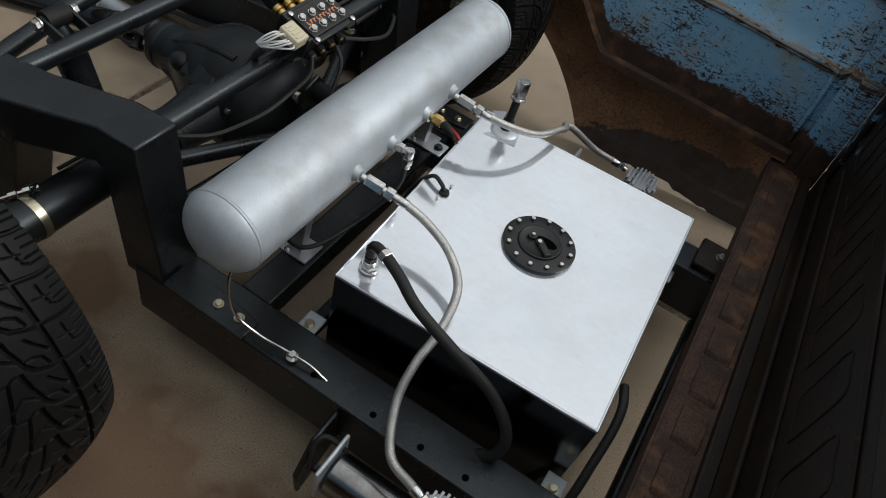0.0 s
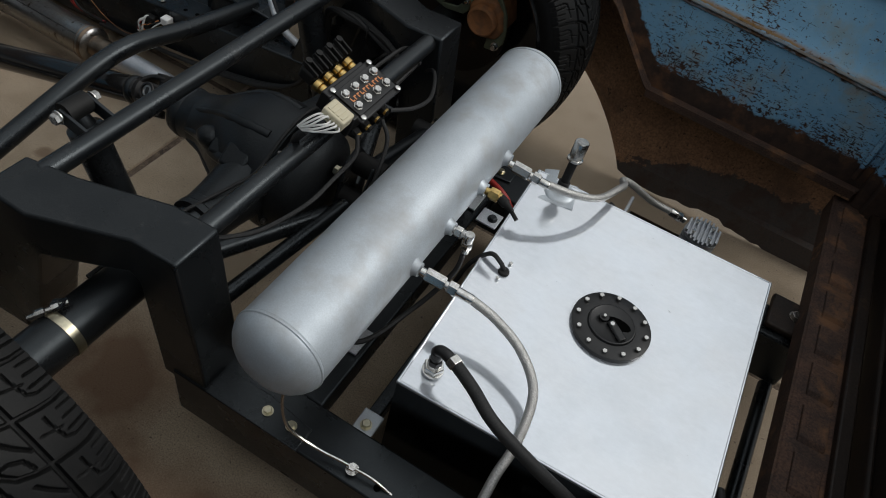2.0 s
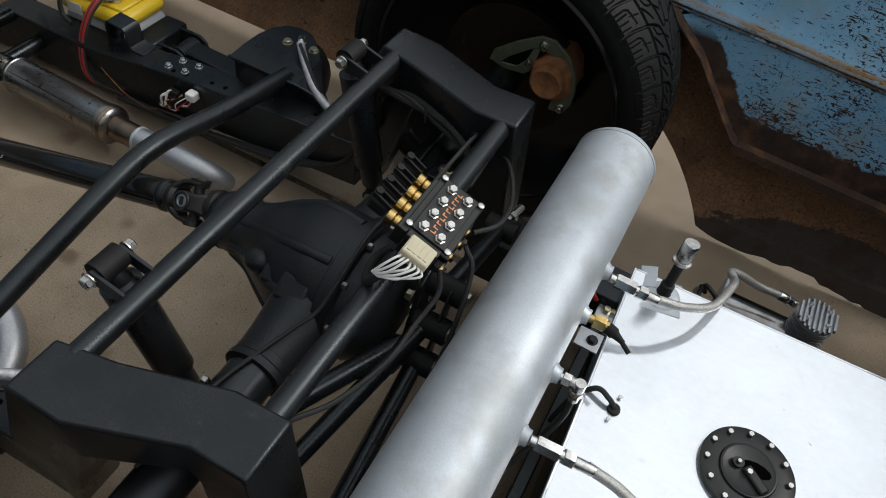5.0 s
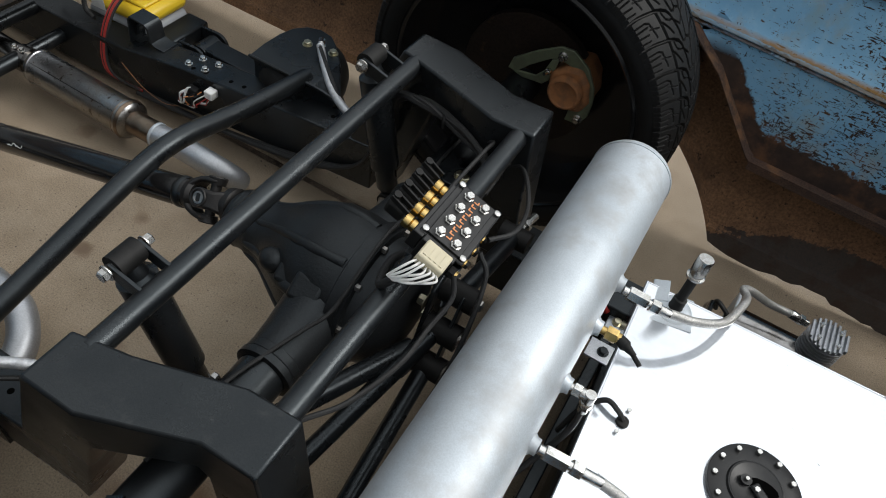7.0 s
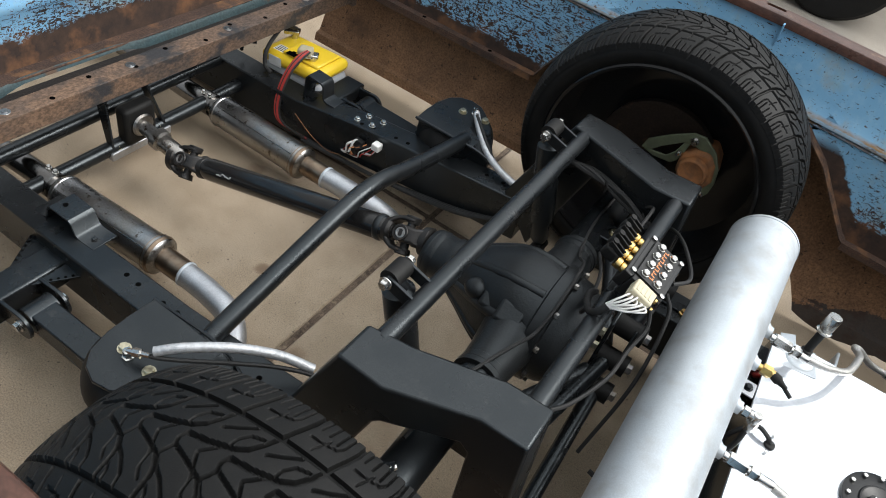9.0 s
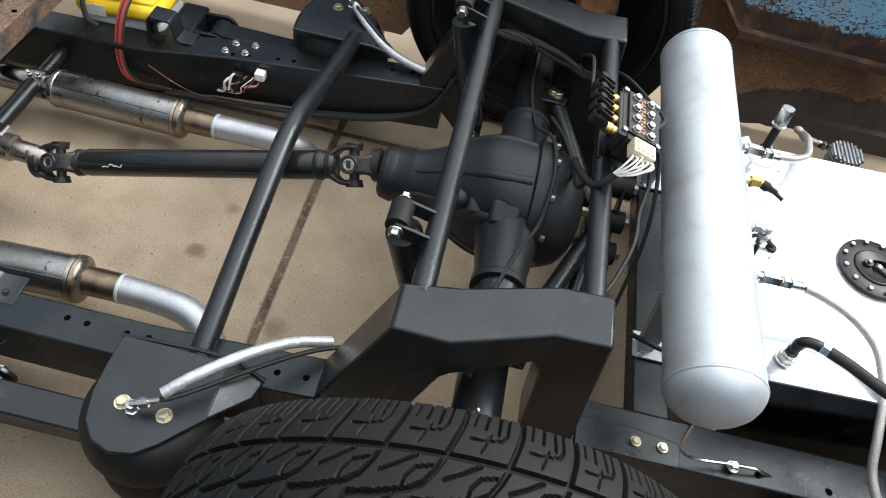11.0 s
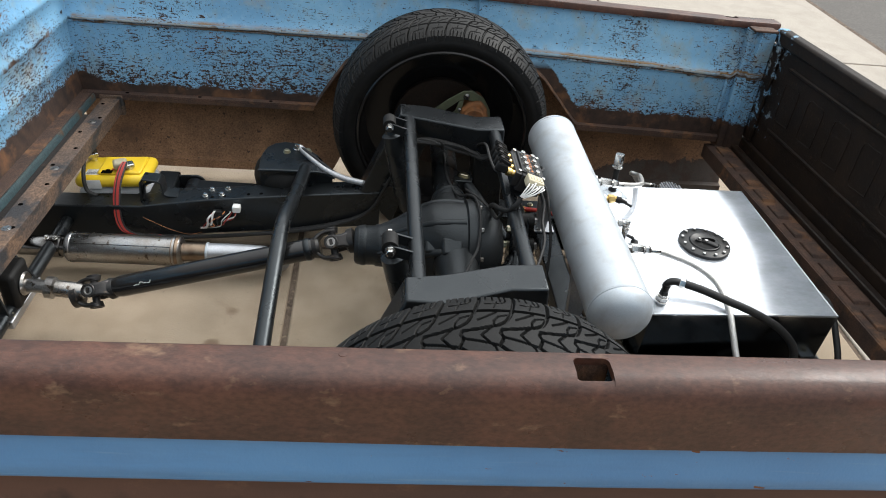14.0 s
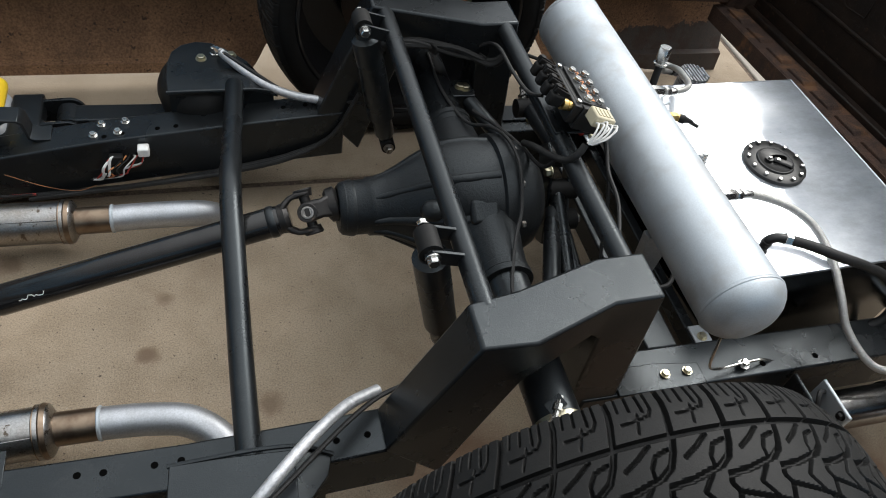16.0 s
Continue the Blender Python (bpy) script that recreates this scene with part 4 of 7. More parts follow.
def settle(ob):
    """Keep each point's place in the straight bed for the paint, then twist the metal."""
    for c in ob.children:
        me = c.data
        co = np.empty(len(me.vertices) * 3, np.float32)
        me.vertices.foreach_get("co", co)
        me.attributes.new("rest", "FLOAT_VECTOR", "POINT").data.foreach_set("vector", co)
        for v in me.vertices:
            v.co.z += sag(v.co)
        settle(c)


settle(bed)

# ---------------------------------------------------------------- chassis
frame_ob = thing("truck_frame", (0.2, 0, 0.1), "satin black boxed chassis frame with stepped rear notch", "chassis")


def rail_y(x):
    """Inner and outer face of a frame rail along the truck."""
    t = min(max((x - 0.03) / 0.315, 0), 1)
    return 0.395 - 0.062 * t, 0.477 - 0.053 * t


def loft(rows, bm=None):
    """Closed loops joined into a solid."""
    bm = bm or bmesh.new()
    v = [[bm.verts.new(p) for p in r] for r in rows]
    n = len(rows[0])
    for a, b in zip(v, v[1:]):
        for k in range(n):
            bm.faces.new((a[k], a[(k + 1) % n], b[(k + 1) % n], b[k]))
    bm.faces.new(v[0])
    bm.faces.new(v[-1][::-1])
    return bm


# along each front rail: place, top, inner and outer face
RAIL = {1: ((-1.9, 0.145, 0.39, 0.47), (-1.0, 0.160, 0.392, 0.472), (-0.80, 0.166, 0.392, 0.472), (-0.674, 0.188, 0.392, 0.472), (-0.577, 0.203, 0.392, 0.472), (-0.30, 0.235, 0.392, 0.472), (-0.02, 0.262, 0.392, 0.472)),
        -1: ((-1.9, 0.165, 0.35, 0.425), (-1.0, 0.190, 0.367, 0.440), (-0.60, 0.208, 0.379, 0.455), (-0.40, 0.220, 0.386, 0.464), (-0.20, 0.245, 0.392, 0.472), (-0.02, 0.262, 0.392, 0.472))}


def rail_top(x, s=1):
    for (xa, za, _, _), (xb, zb, _, _) in zip(RAIL[s], RAIL[s][1:]):
        if xa <= x <= xb:
            return za + (zb - za) * (x - xa) / (xb - xa)
    return RAIL[s][-1][1]


for s in (-1, 1):
    # front rail, sloping a little
    rows = []
    for x, zt, ya, yb in RAIL[s]:
        zb = zt - 0.132
        rows.append([(x, s * ya, zb), (x, s * ya, zt), (x, s * yb, zt), (x, s * yb, zb)])
    part("front_rail", loft(rows), "frame", frame_ob, bevel=0.004)
    # rear rail
    rows = [[(x, s * 0.335, 0.10), (x, s * 0.335, 0.228), (x, s * 0.428, 0.228), (x, s * 0.428, 0.10)] for x in (0.30, 1.30)]
    part("rear_rail", loft(rows), "frame", frame_ob, bevel=0.004)
    # stepped bridge over the axle
    bm = bmesh.new()
    T, Bt = 0.543, 0.452
    def sec(x, zt, zb, x2=None):
        yi, yo = rail_y(x)
        x2 = x if x2 is None else x2
        return [(x2, s * yi, zb), (x, s * yi, zt), (x, s * yo, zt), (x2, s * yo, zb)]
    def sec_y(x, yi, yo, zt, zb, x2=None):
        x2 = x if x2 is None else x2
        return [(x2, s * yi, zb), (x, s * yi, zt), (x, s * yo, zt), (x2, s * yo, zb)]
    rows = [sec_y(-0.085, 0.395, 0.477, 0.262, 0.14, 0.02), sec_y(0.029, 0.395, 0.477, T, 0.435, 0.112), sec_y(0.114, 0.378, 0.477, T - 0.004, Bt, 0.125), sec_y(0.262, 0.333, 0.424, T - 0.004, Bt, 0.245), sec_y(0.345, 0.333, 0.424, T, Bt - 0.012, 0.262), sec_y(0.372, 0.333, 0.424, 0.20, 0.20, 0.275)]
    loft(rows, bm)
    part("axle_bridge", bm, "frame", frame_ob, bevel=0.005)
    # bolted splice plate behind the bridge
    part("splice_plate", prism([(0.374, s * 0.372), (0.470, s * 0.372), (0.565, s * 0.384), (0.565, s * 0.431), (0.374, s * 0.431)], "z", 0.2285, 0.2345), "frame", frame_ob, bevel=0.002)
    for bx in (0.484, 0.533):
        hex_bolt(frame_ob, (bx, s * 0.40, 0.236), (0, 0, 1), 0.008, 0.006, "gold")
    # holes
    for hx in (0.71, 0.839, 0.939, 1.03, 1.13, 1.22):
        part("rail_hole", lathe((hx, s * 0.405, 0.2278), (hx, s * 0.405, 1), [(0, 0.0065), (0.0009, 0.0065)], 12), "hole", frame_ob)
    for hx, hy in ((-0.564, 0.409), (-0.525, 0.412), (-0.448, 0.415), (-0.407, 0.415), (-0.108, 0.437), (-0.16, 0.437)):
        zt = rail_top(hx, s)
        part("rail_hole", lathe((hx, s * hy, zt - 0.004), (hx, s * hy, 1), [(0, 0.006), (0.0046, 0.006)], 12), "hole", frame_ob)
    # air spring bracket: a rounded shelf welded to the rail, with a folded wing
    out = [(-0.417, 0.452), (-0.421, 0.51), (-0.419, 0.565), (-0.408, 0.61), (-0.385, 0.638), (-0.352, 0.651), (-0.315, 0.645), (-0.285, 0.622), (-0.232, 0.566), (-0.232, 0.46)]
    br = part("spring_bracket", prism([(x, s * y) for x, y in out], "z", 0.282, 0.291), "frame", frame_ob, bevel=0.002)
    part("bracket_wing", loft([[(-0.233, s * 0.46, 0.291), (-0.233, s * 0.566, 0.291), (-0.233, s * 0.566, 0.284), (-0.233, s * 0.46, 0.284)], [(-0.17, s * 0.46, 0.268), (-0.182, s * 0.50, 0.262), (-0.182, s * 0.50, 0.255), (-0.17, s * 0.46, 0.261)]]), "frame", br, bevel=0.002)
    part("bracket_side", prism([(-0.417, 0.10), (-0.415, 0.284), (-0.235, 0.284), (-0.18, 0.262), (-0.18, 0.10)], "y", s * 0.466, s * 0.476), "frame", br)
    part("weld_bead", sweep([(-0.42, s * 0.455, 0.288), (-0.35, s * 0.453, 0.291), (-0.28, s * 0.452, 0.292), (-0.22, s * 0.456, 0.289), (-0.17, s * 0.468, 0.268)], 0.004, 8), "frame", br)
    # trailing bar outside the rail
    part("trailing_bar", loft([[(x, s * 0.526, z), (x, s * 0.526, z + 0.055), (x, s * 0.586, z + 0.055), (x, s * 0.586, z)] for x, z in ((-0.38, 0.10), (-0.655, 0.105))]), "frame", frame_ob, bevel=0.004)
    part("bar_eye", rod((-0.660, s * 0.524, 0.135), (-0.660, s * 0.588, 0.135), 0.030, 24), "frame", frame_ob)
    # outrigger with a forked end that holds the bar
    rig = part("outrigger", box(-0.785, -0.715, min(s * 0.43, s * 0.625), max(s * 0.43, s * 0.625), 0.10, 0.168), "frame", frame_ob, bevel=0.006)
    for ey in (0.512, 0.600):
        lug = [(-0.735, 0.104), (-0.735, 0.164)] + [(-0.660 + 0.034 * math.cos(a), 0.135 + 0.034 * math.sin(a)) for a in [1.45 - 0.29 * i for i in range(11)]]
        part("lug", prism(lug, "y", s * ey - 0.0045, s * ey + 0.0045), "frame", rig, bevel=0.0015)
        hex_bolt(rig, (-0.660, s * ey + (0.0045 if (ey > 0.55) == (s > 0) else -0.0045), 0.135), (0, s if ey > 0.55 else -s, 0), 0.0115, 0.010, "chrome")
    for x0, sx in ((-0.715, 1), (-0.785, -1)):
        gus = part("gusset", prism([(x0, s * 0.445), (x0 + sx * 0.055, s * 0.445), (x0, s * 0.535)], "z", 0.157, 0.162), "frame", rig, bevel=0.001)
        for k in range(6):
            hx, hy = x0 + sx * (0.046 - 0.0072 * k), 0.449 + 0.0125 * k
            part("drilled_hole", lathe((hx, s * hy, 0.1618), (hx, s * hy, 1), [(0, 0.0034), (0.0008, 0.0034)], 8), "hole", gus)
    for bx, by in ((-0.366, 0.57), (-0.295, 0.576)) if s < 0 else ((-0.340, 0.578), (-0.270, 0.588)):
        hex_bolt(br, (bx, s * by, 0.291), (0, 0, 1), 0.0105, 0.008, "gold")
    # shock tabs
    for ty in (0.278, 0.332):
        tab = prism([(0.05, 0.512), (0.05, 0.54), (-0.005, 0.556), (-0.016, 0.545), (-0.012, 0.53)], "y", s * ty + 0.028, s * ty + 0.034)
        part("shock_tab", tab, "frame", frame_ob, bevel=0.001)

part("front_cross_tube", rod((0.058, -0.40, 0.524), (0.058, 0.40, 0.524), 0.0185, 28), "frame", frame_ob)
part("rear_cross_tube", rod((0.316, -0.35, 0.522), (0.316, 0.35, 0.522), 0.0185, 28), "frame", frame_ob)
part("hoop_tube", sweep([(-0.300, -0.450, 0.232), (-0.301, -0.40, 0.246), (-0.301, -0.25, 0.278), (-0.298, -0.07, 0.321), (-0.297, 0.02, 0.337), (-0.295, 0.07, 0.341), (-0.293, 0.13, 0.335), (-0.284, 0.27, 0.308), (-0.268, 0.48, 0.284)], 0.0215, 24, 8), "frame", frame_ob, "bent black cross tube")
part("rear_crossmember", rod((1.285, -0.34, 0.085), (1.285, 0.34, 0.085), 0.016, 16), "frame", frame_ob)
for s in (-1, 1):
    mount = part("body_mount", box(1.20, 1.30, s * 0.405 - 0.05, s * 0.405 + 0.05, 0.228, 0.245), "rust_dark", frame_ob, bevel=0.005)
    hex_bolt(mount, (1.256, s * 0.409, 0.245), (0, 0, 1), 0.013, 0.009, "steel")
part("front_crossmember", rod((-1.12, -0.392, 0.15), (-1.12, 0.392, 0.15), 0.021, 20), "frame", frame_ob)
part("trans_crossmember", rod((-1.03, -0.39, 0.10), (-1.03, 0.39, 0.10), 0.02, 16), "frame", frame_ob)

# ---------------------------------------------------------------- wheels
def ring(profile, n=96, bm=None):
    """A body of revolution about the y axis; profile of (y, radius), closed as a loop."""
    bm = bm or bmesh.new()
    v = [[bm.verts.new((math.cos(6.28318531 * k / n) * r, y, math.sin(6.28318531 * k / n) * r)) for y, r in profile] for k in range(n)]
    m = len(profile)
    for k in range(n):
        a, b = v[k], v[(k + 1) % n]
        for i in range(m):
            bm.faces.new((a[i], a[(i + 1) % m], b[(i + 1) % m], b[i]))
    return bm


TR, RIM = 0.380, 0.292


def crown(y):
    return TR - 0.019 * (np.abs(y) / 0.105) ** 2.6


# grooves of one pitch of the tread: width, depth, then points (turn in pitches, distance from the middle as a share of RIB)
RIB = 0.066         # where the round grooves run
SHOULDER = (
    (0.0052, 0.0085, ((0.00, 1.00), (1.00, 1.00))),                                                  # round groove
    (0.0050, 0.0080, ((0.00, 1.00), (0.06, 1.18), (0.14, 1.40), (0.20, 1.62), (0.22, 1.90))),        # between the shoulder blocks
    (0.0018, 0.0050, ((0.32, 1.34), (0.62, 1.36), (0.84, 1.40), (0.93, 1.52), (0.98, 1.90))),        # bent sipe
    (0.0014, 0.0040, ((0.52, 1.14), (0.66, 1.46))),
    (0.0020, 0.0050, ((0.56, 1.56), (0.62, 1.90))),
    (0.0020, 0.0050, ((0.78, 1.50), (0.82, 1.90))),
    (0.0016, 0.0040, ((0.36, 1.58), (0.42, 1.90))),
)
MIDDLE = (
    (0.0046, 0.0080, ((1.40, 0.97), (1.30, 0.76), (1.15, 0.54), (0.95, 0.42), (0.45, 0.31), (0.02, 0.27))),     # long sweeping grooves
    (0.0036, 0.0075, ((0.02, 0.27), (-0.04, 0.14), (0.03, 0.02), (-0.02, -0.10), (-0.10, -0.24))),              # zigzag at the middle
    (0.0026, 0.0060, ((0.96, 0.92), (0.70, 0.76), (0.44, 0.63))),                                               # blind slots
    (0.0024, 0.0055, ((1.22, 0.80), (0.98, 0.74), (0.85, 0.58), (0.82, 0.40))),
    (0.0026, 0.0065, ((0.74, 0.34), (0.48, 0.10), (0.66, -0.14), (0.78, -0.28))),
    (0.0030, 0.0070, ((0.03, 0.02), (0.45, -0.10), (0.90, -0.24))),
    (0.0048, 0.0080, ((-0.10, -0.24), (0.06, -0.38), (0.16, -0.56), (0.22, -0.97))),
    (0.0026, 0.0060, ((-0.02, -0.34), (0.36, -0.52), (0.66, -0.74), (0.74, -0.96))),
    (0.0020, 0.0050, ((0.78, -0.28), (0.84, -0.52), (1.02, -0.68))),
    (0.0022, 0.0050, ((0.40, -0.97), (0.36, -0.80), (0.26, -0.70))),
)
PITCHES = 37


def tread_mesh(across=150, along=78):
    """The whole tread as one relief: a crowned band with the grooves cut into it."""
    step = 6.28318531 / PITCHES * TR
    v = np.concatenate([[-0.1245], np.linspace(-0.122, 0.122, across), [0.1245]])
    u = (np.arange(along) + 0.5) / along
    uu, vv = np.meshgrid(u, v, indexing="ij")
    depth = np.zeros_like(uu)
    for side, shift, grooves in ((1, 0.0, SHOULDER), (-1, 0.4, SHOULDER), (-1, 0.0, MIDDLE)):
        for width, deep, pts in grooves:
            for (ua, va), (ub, vb) in zip(pts, pts[1:]):
                va, vb = va * RIB, vb * RIB
                for turn in (-2, -1, 0, 1, 2):
                    ax, bx = (ua + shift + turn) * step, (ub + shift + turn) * step
                    dx, dy = bx - ax, vb - va
                    px, py = uu * step - ax, side * vv - va
                    t = np.clip((px * dx + py * dy) / (dx * dx + dy * dy), 0, 1)
                    d = np.hypot(px - t * dx, py - t * dy)
                    cut = deep * np.clip((width * 0.5 + 0.0010 - d) / 0.0018, 0, 1)
                    depth = np.maximum(depth, cut)
    r = crown(vv) - depth
    r[:, 0] = r[:, -1] = crown(0.122) - 0.014
    r = np.tile(r, (PITCHES, 1))
    n, m = r.shape
    ang = (np.arange(n) + 0.5) / n * 6.28318531
    co = np.stack([np.cos(ang)[:, None] * r, np.broadcast_to(v, r.shape), np.sin(ang)[:, None] * r], -1).reshape(-1, 3)
    i, j = np.meshgrid(np.arange(n), np.arange(m - 1), indexing="ij")
    k = (i + 1) % n
    quads = np.stack([i * m + j, i * m + j + 1, k * m + j + 1, k * m + j], -1).reshape(-1, 4)
    me = bpy.data.meshes.new("tread")
    me.vertices.add(len(co))
    me.vertices.foreach_set("co", co.ravel())
    me.loops.add(quads.size)
    me.loops.foreach_set("vertex_index", quads.ravel())
    me.polygons.add(len(quads))
    me.polygons.foreach_set("loop_start", np.arange(0, quads.size, 4))
    me.polygons.foreach_set("use_smooth", [True] * len(quads))
    me.update(calc_edges=True)
    me.set_sharp_from_angle(angle=radians(32))
    me.materials.append(M["tyre"])
    return me


def make_wheel(name):
    w = thing(name, label="black wheel with an all-terrain tyre", category="wheel", group="rear wheels")
    prof = [(-0.105, RIM), (-0.119, RIM + 0.010), (-0.125, RIM + 0.026), (-0.123, RIM + 0.045), (-0.113, crown(0.105) - 0.012), (-0.095, crown(0.095) - 0.0095), (-0.05, crown(0.05) - 0.0095), (0, TR - 0.0095),
            (0.05, crown(0.05) - 0.0095), (0.095, crown(0.095) - 0.0095), (0.113, crown(0.105) - 0.012), (0.123, RIM + 0.045), (0.125, RIM + 0.026), (0.119, RIM + 0.010), (0.105, RIM), (0.06, RIM - 0.004), (-0.06, RIM - 0.004)]
    tyre = part("tyre", ring(prof), "tyre", w, local=True)
    tread = new("tread", tread_mesh())
    tread.parent = tyre
    tread["label"] = "worn blocky tread"
    # steel rim: deep barrel open to the inside, closed by a disc at the outer face (+y)
    prof = [(-0.108, RIM + 0.008), (-0.112, RIM + 0.008), (-0.112, RIM - 0.006), (-0.100, RIM - 0.012), (-0.06, RIM - 0.018), (0.03, RIM - 0.024), (0.05, 0.16), (0.055, 0.05), (0.062, 0.05), (0.060, 0.165), (0.045, RIM - 0.016), (0.10, RIM - 0.006), (0.112, RIM + 0.008), (0.106, RIM + 0.008), (0.09, RIM - 0.002), (-0.09, RIM - 0.002)]
    part("rim", ring(prof), "gloss", w, "gloss black deep rim", local=True)
    part("rim_lip", ring([(-0.113, RIM - 0.004), (-0.1165, RIM), (-0.113, RIM + 0.006), (-0.110, RIM)], 96), "gloss", w, local=True)
    return w


wheel = make_wheel("wheel")
WIDE = Matrix.Diagonal((1, 1.045, 1, 1))
wheel.matrix_world = pose(WX, 0.735, 0.370) @ WIDE
copy_thing(wheel, pose(0.168, -0.790, 0.359, 0, 37, 180) @ WIDE)

# ---------------------------------------------------------------- rear axle
axle = thing("rear_axle", (0.19, 0, 0.33), "matt black rear axle housing with round centre section", "axle")
AX, AZ = 0.184, 0.350
for s in (-1, 1):
    part("axle_tube", lathe((AX, s * 0.09, AZ), (AX, s, AZ), [(0, 0.062), (0.08, 0.050), (0.12, 0.042), (0.655, 0.040)], 24), "frame", axle)
    part("tube_collar", lathe((AX, s * 0.195, AZ), (AX, s, AZ), [(0, 0.046), (0.004, 0.050), (0.018, 0.050), (0.022, 0.046)], 24), "cast", axle)
    o = 0.125 if s > 0 else 0.165
    rotor = part("brake_disc", lathe((AX, s * (0.60 + o), AZ + 0.01), (AX, s, AZ + 0.01), [(0, 0.05), (0.0, 0.165), (0.022, 0.165), (0.022, 0.08), (0.05, 0.08), (0.05, 0.03)], 48), "rust_dark", axle, "rusty brake disc")
    at = lambda pts: [(AX + a, AZ + b) for a, b in pts]
    cal = part("caliper", prism(at(((0.064, 0.088), (0.095, 0.118), (0.132, 0.126), (0.156, 0.098), (0.168, 0.052), (0.154, 0.020), (0.108, 0.010), (0.069, 0.036))), "y", s * (0.548 + o), s * (0.645 + o)), "caliper", rotor, "orange-rusty brake caliper", bevel=0.010)
    part("piston_housing", lathe((AX + 0.112, s * (0.550 + o), AZ + 0.064), (AX + 0.112, 0, AZ + 0.064), [(0, 0.040), (0.014, 0.040), (0.019, 0.037), (0.0205, 0.033), (0.017, 0.028), (0.017, 0)], 28), "caliper", cal)
    part("bleed_nipple", lathe((AX + 0.062, s * (0.552 + o), AZ + 0.092), (AX + 0.05, s * (0.50 + o), AZ + 0.096), [(0, 0.007), (0.008, 0.007), (0.009, 0.004), (0.022, 0.004)], 8), "chrome", cal)
    bm = prism(at(((-0.037, 0.050), (-0.03, 0.08), (0.02, 0.122), (0.07, 0.155), (0.102, 0.158), (0.144, 0.130), (0.168, 0.09), (0.176, 0.05), (0.174, 0.015), (0.157, -0.014), (0.126, -0.016), (0.128, 0.012), (0.150, 0.04), (0.148, 0.09), (0.115, 0.118), (0.075, 0.124), (0.056, 0.117), (0.011, 0.079), (-0.01, 0.055))), "y", s * (0.558 + o), s * (0.566 + o))
    prism(at(((-0.036, 0.051), (-0.01, 0.054), (0.03, 0.060), (0.048, 0.082), (0.058, 0.116), (0.074, 0.122), (0.070, 0.09), (0.062, 0.06), (0.05, 0.046), (0.0, 0.040))), "y", s * (0.560 + o), s * (0.565 + o), bm)
    brk = part("caliper_bracket", bm, "green", rotor, "dull green caliper bracket", bevel=0.002)
    hex_bolt(brk, (AX + 0.081, s * (0.558 + o), AZ + 0.136), (0, -s, 0), 0.009, 0.012, "chrome")
    hex_bolt(brk, (AX + 0.155, s * (0.558 + o), AZ + 0.002), (0, -s, 0), 0.009, 0.012, "chrome")
    part("link_bracket", box(AX + 0.02, AX + 0.075, s * 0.315 - 0.03, s * 0.315 + 0.03, AZ - 0.06, AZ + 0.035), "frame", axle, bevel=0.003)
    hex_bolt(axle, (AX + 0.045, s * 0.315, AZ + 0.036), (0, 0, 1), 0.010, 0.008, "gold")
DC, FXX = 0.341, 0.233          # height of the differential, its cover flange


def oval(x, y0, wy, wz, zc, e=2.4, n=40):
    out = []
    for k in range(n):
        a = 6.28318531 * k / n
        c, sn = math.cos(a), math.sin(a)
        out.append((x, y0 + wy * math.copysign(abs(c) ** (2 / e), c), zc + wz * math.copysign(abs(sn) ** (2 / e), sn)))
    return out


# stations along the casting: place, middle, half width, half height, height of the middle, squareness
CAST = ((-0.082, 0.030, 0.046, 0.046, 0.312, 2), (-0.080, 0.030, 0.055, 0.055, 0.312, 2), (-0.035, 0.030, 0.056, 0.056, 0.313, 2), (-0.031, 0.030, 0.060, 0.060, 0.313, 2), (-0.022, 0.029, 0.060, 0.060, 0.314, 2), (0.0, 0.028, 0.062, 0.066, 0.317, 2),
        (0.03, 0.024, 0.074, 0.080, 0.322, 2.1), (0.06, 0.020, 0.088, 0.095, 0.328, 2.2), (0.09, 0.015, 0.101, 0.109, 0.333, 2.3), (0.125, 0.010, 0.112, 0.119, 0.338, 2.4), (0.17, 0.006, 0.119, 0.123, DC, 2.3), (0.208, 0.004, 0.122, 0.123, DC, 2.1), (0.212, 0.004, 0.132, 0.132, DC, 2), (FXX, 0.004, 0.132, 0.132, DC, 2))
carrier = part("diff_carrier", loft([oval(*q) for q in CAST]), "cast", axle, "ribbed cast carrier with a round bolted flange", sharp=60)


def on_cast(x, deg, out=0.0):
    """A point on the casting at x, deg round it from the far side upwards, lifted by out."""
    for p, q in zip(CAST, CAST[1:]):
        if p[0] <= x <= q[0]:
            t = (x - p[0]) / (q[0] - p[0])
            y0, wy, wz, zc, e = (u + (v - u) * t for u, v in zip(p[1:], q[1:]))
            c, sn = math.cos(radians(deg)), math.sin(radians(deg))
            return Vector((x, y0 + (wy + out) * math.copysign(abs(c) ** (2 / e), c), zc + (wz + out) * math.copysign(abs(sn) ** (2 / e), sn)))


def swell(c, r, n=20):
    """A soft boss: a flattened ball."""
    b = lathe((0, 0, -1), (0, 0, 1), [(1 - math.cos(t), max(math.sin(t), 0)) for t in [i * math.pi / 12 for i in range(13)]], n)
    b.transform(Matrix.Translation(c) @ Matrix.Diagonal((*r, 1)))
    return b


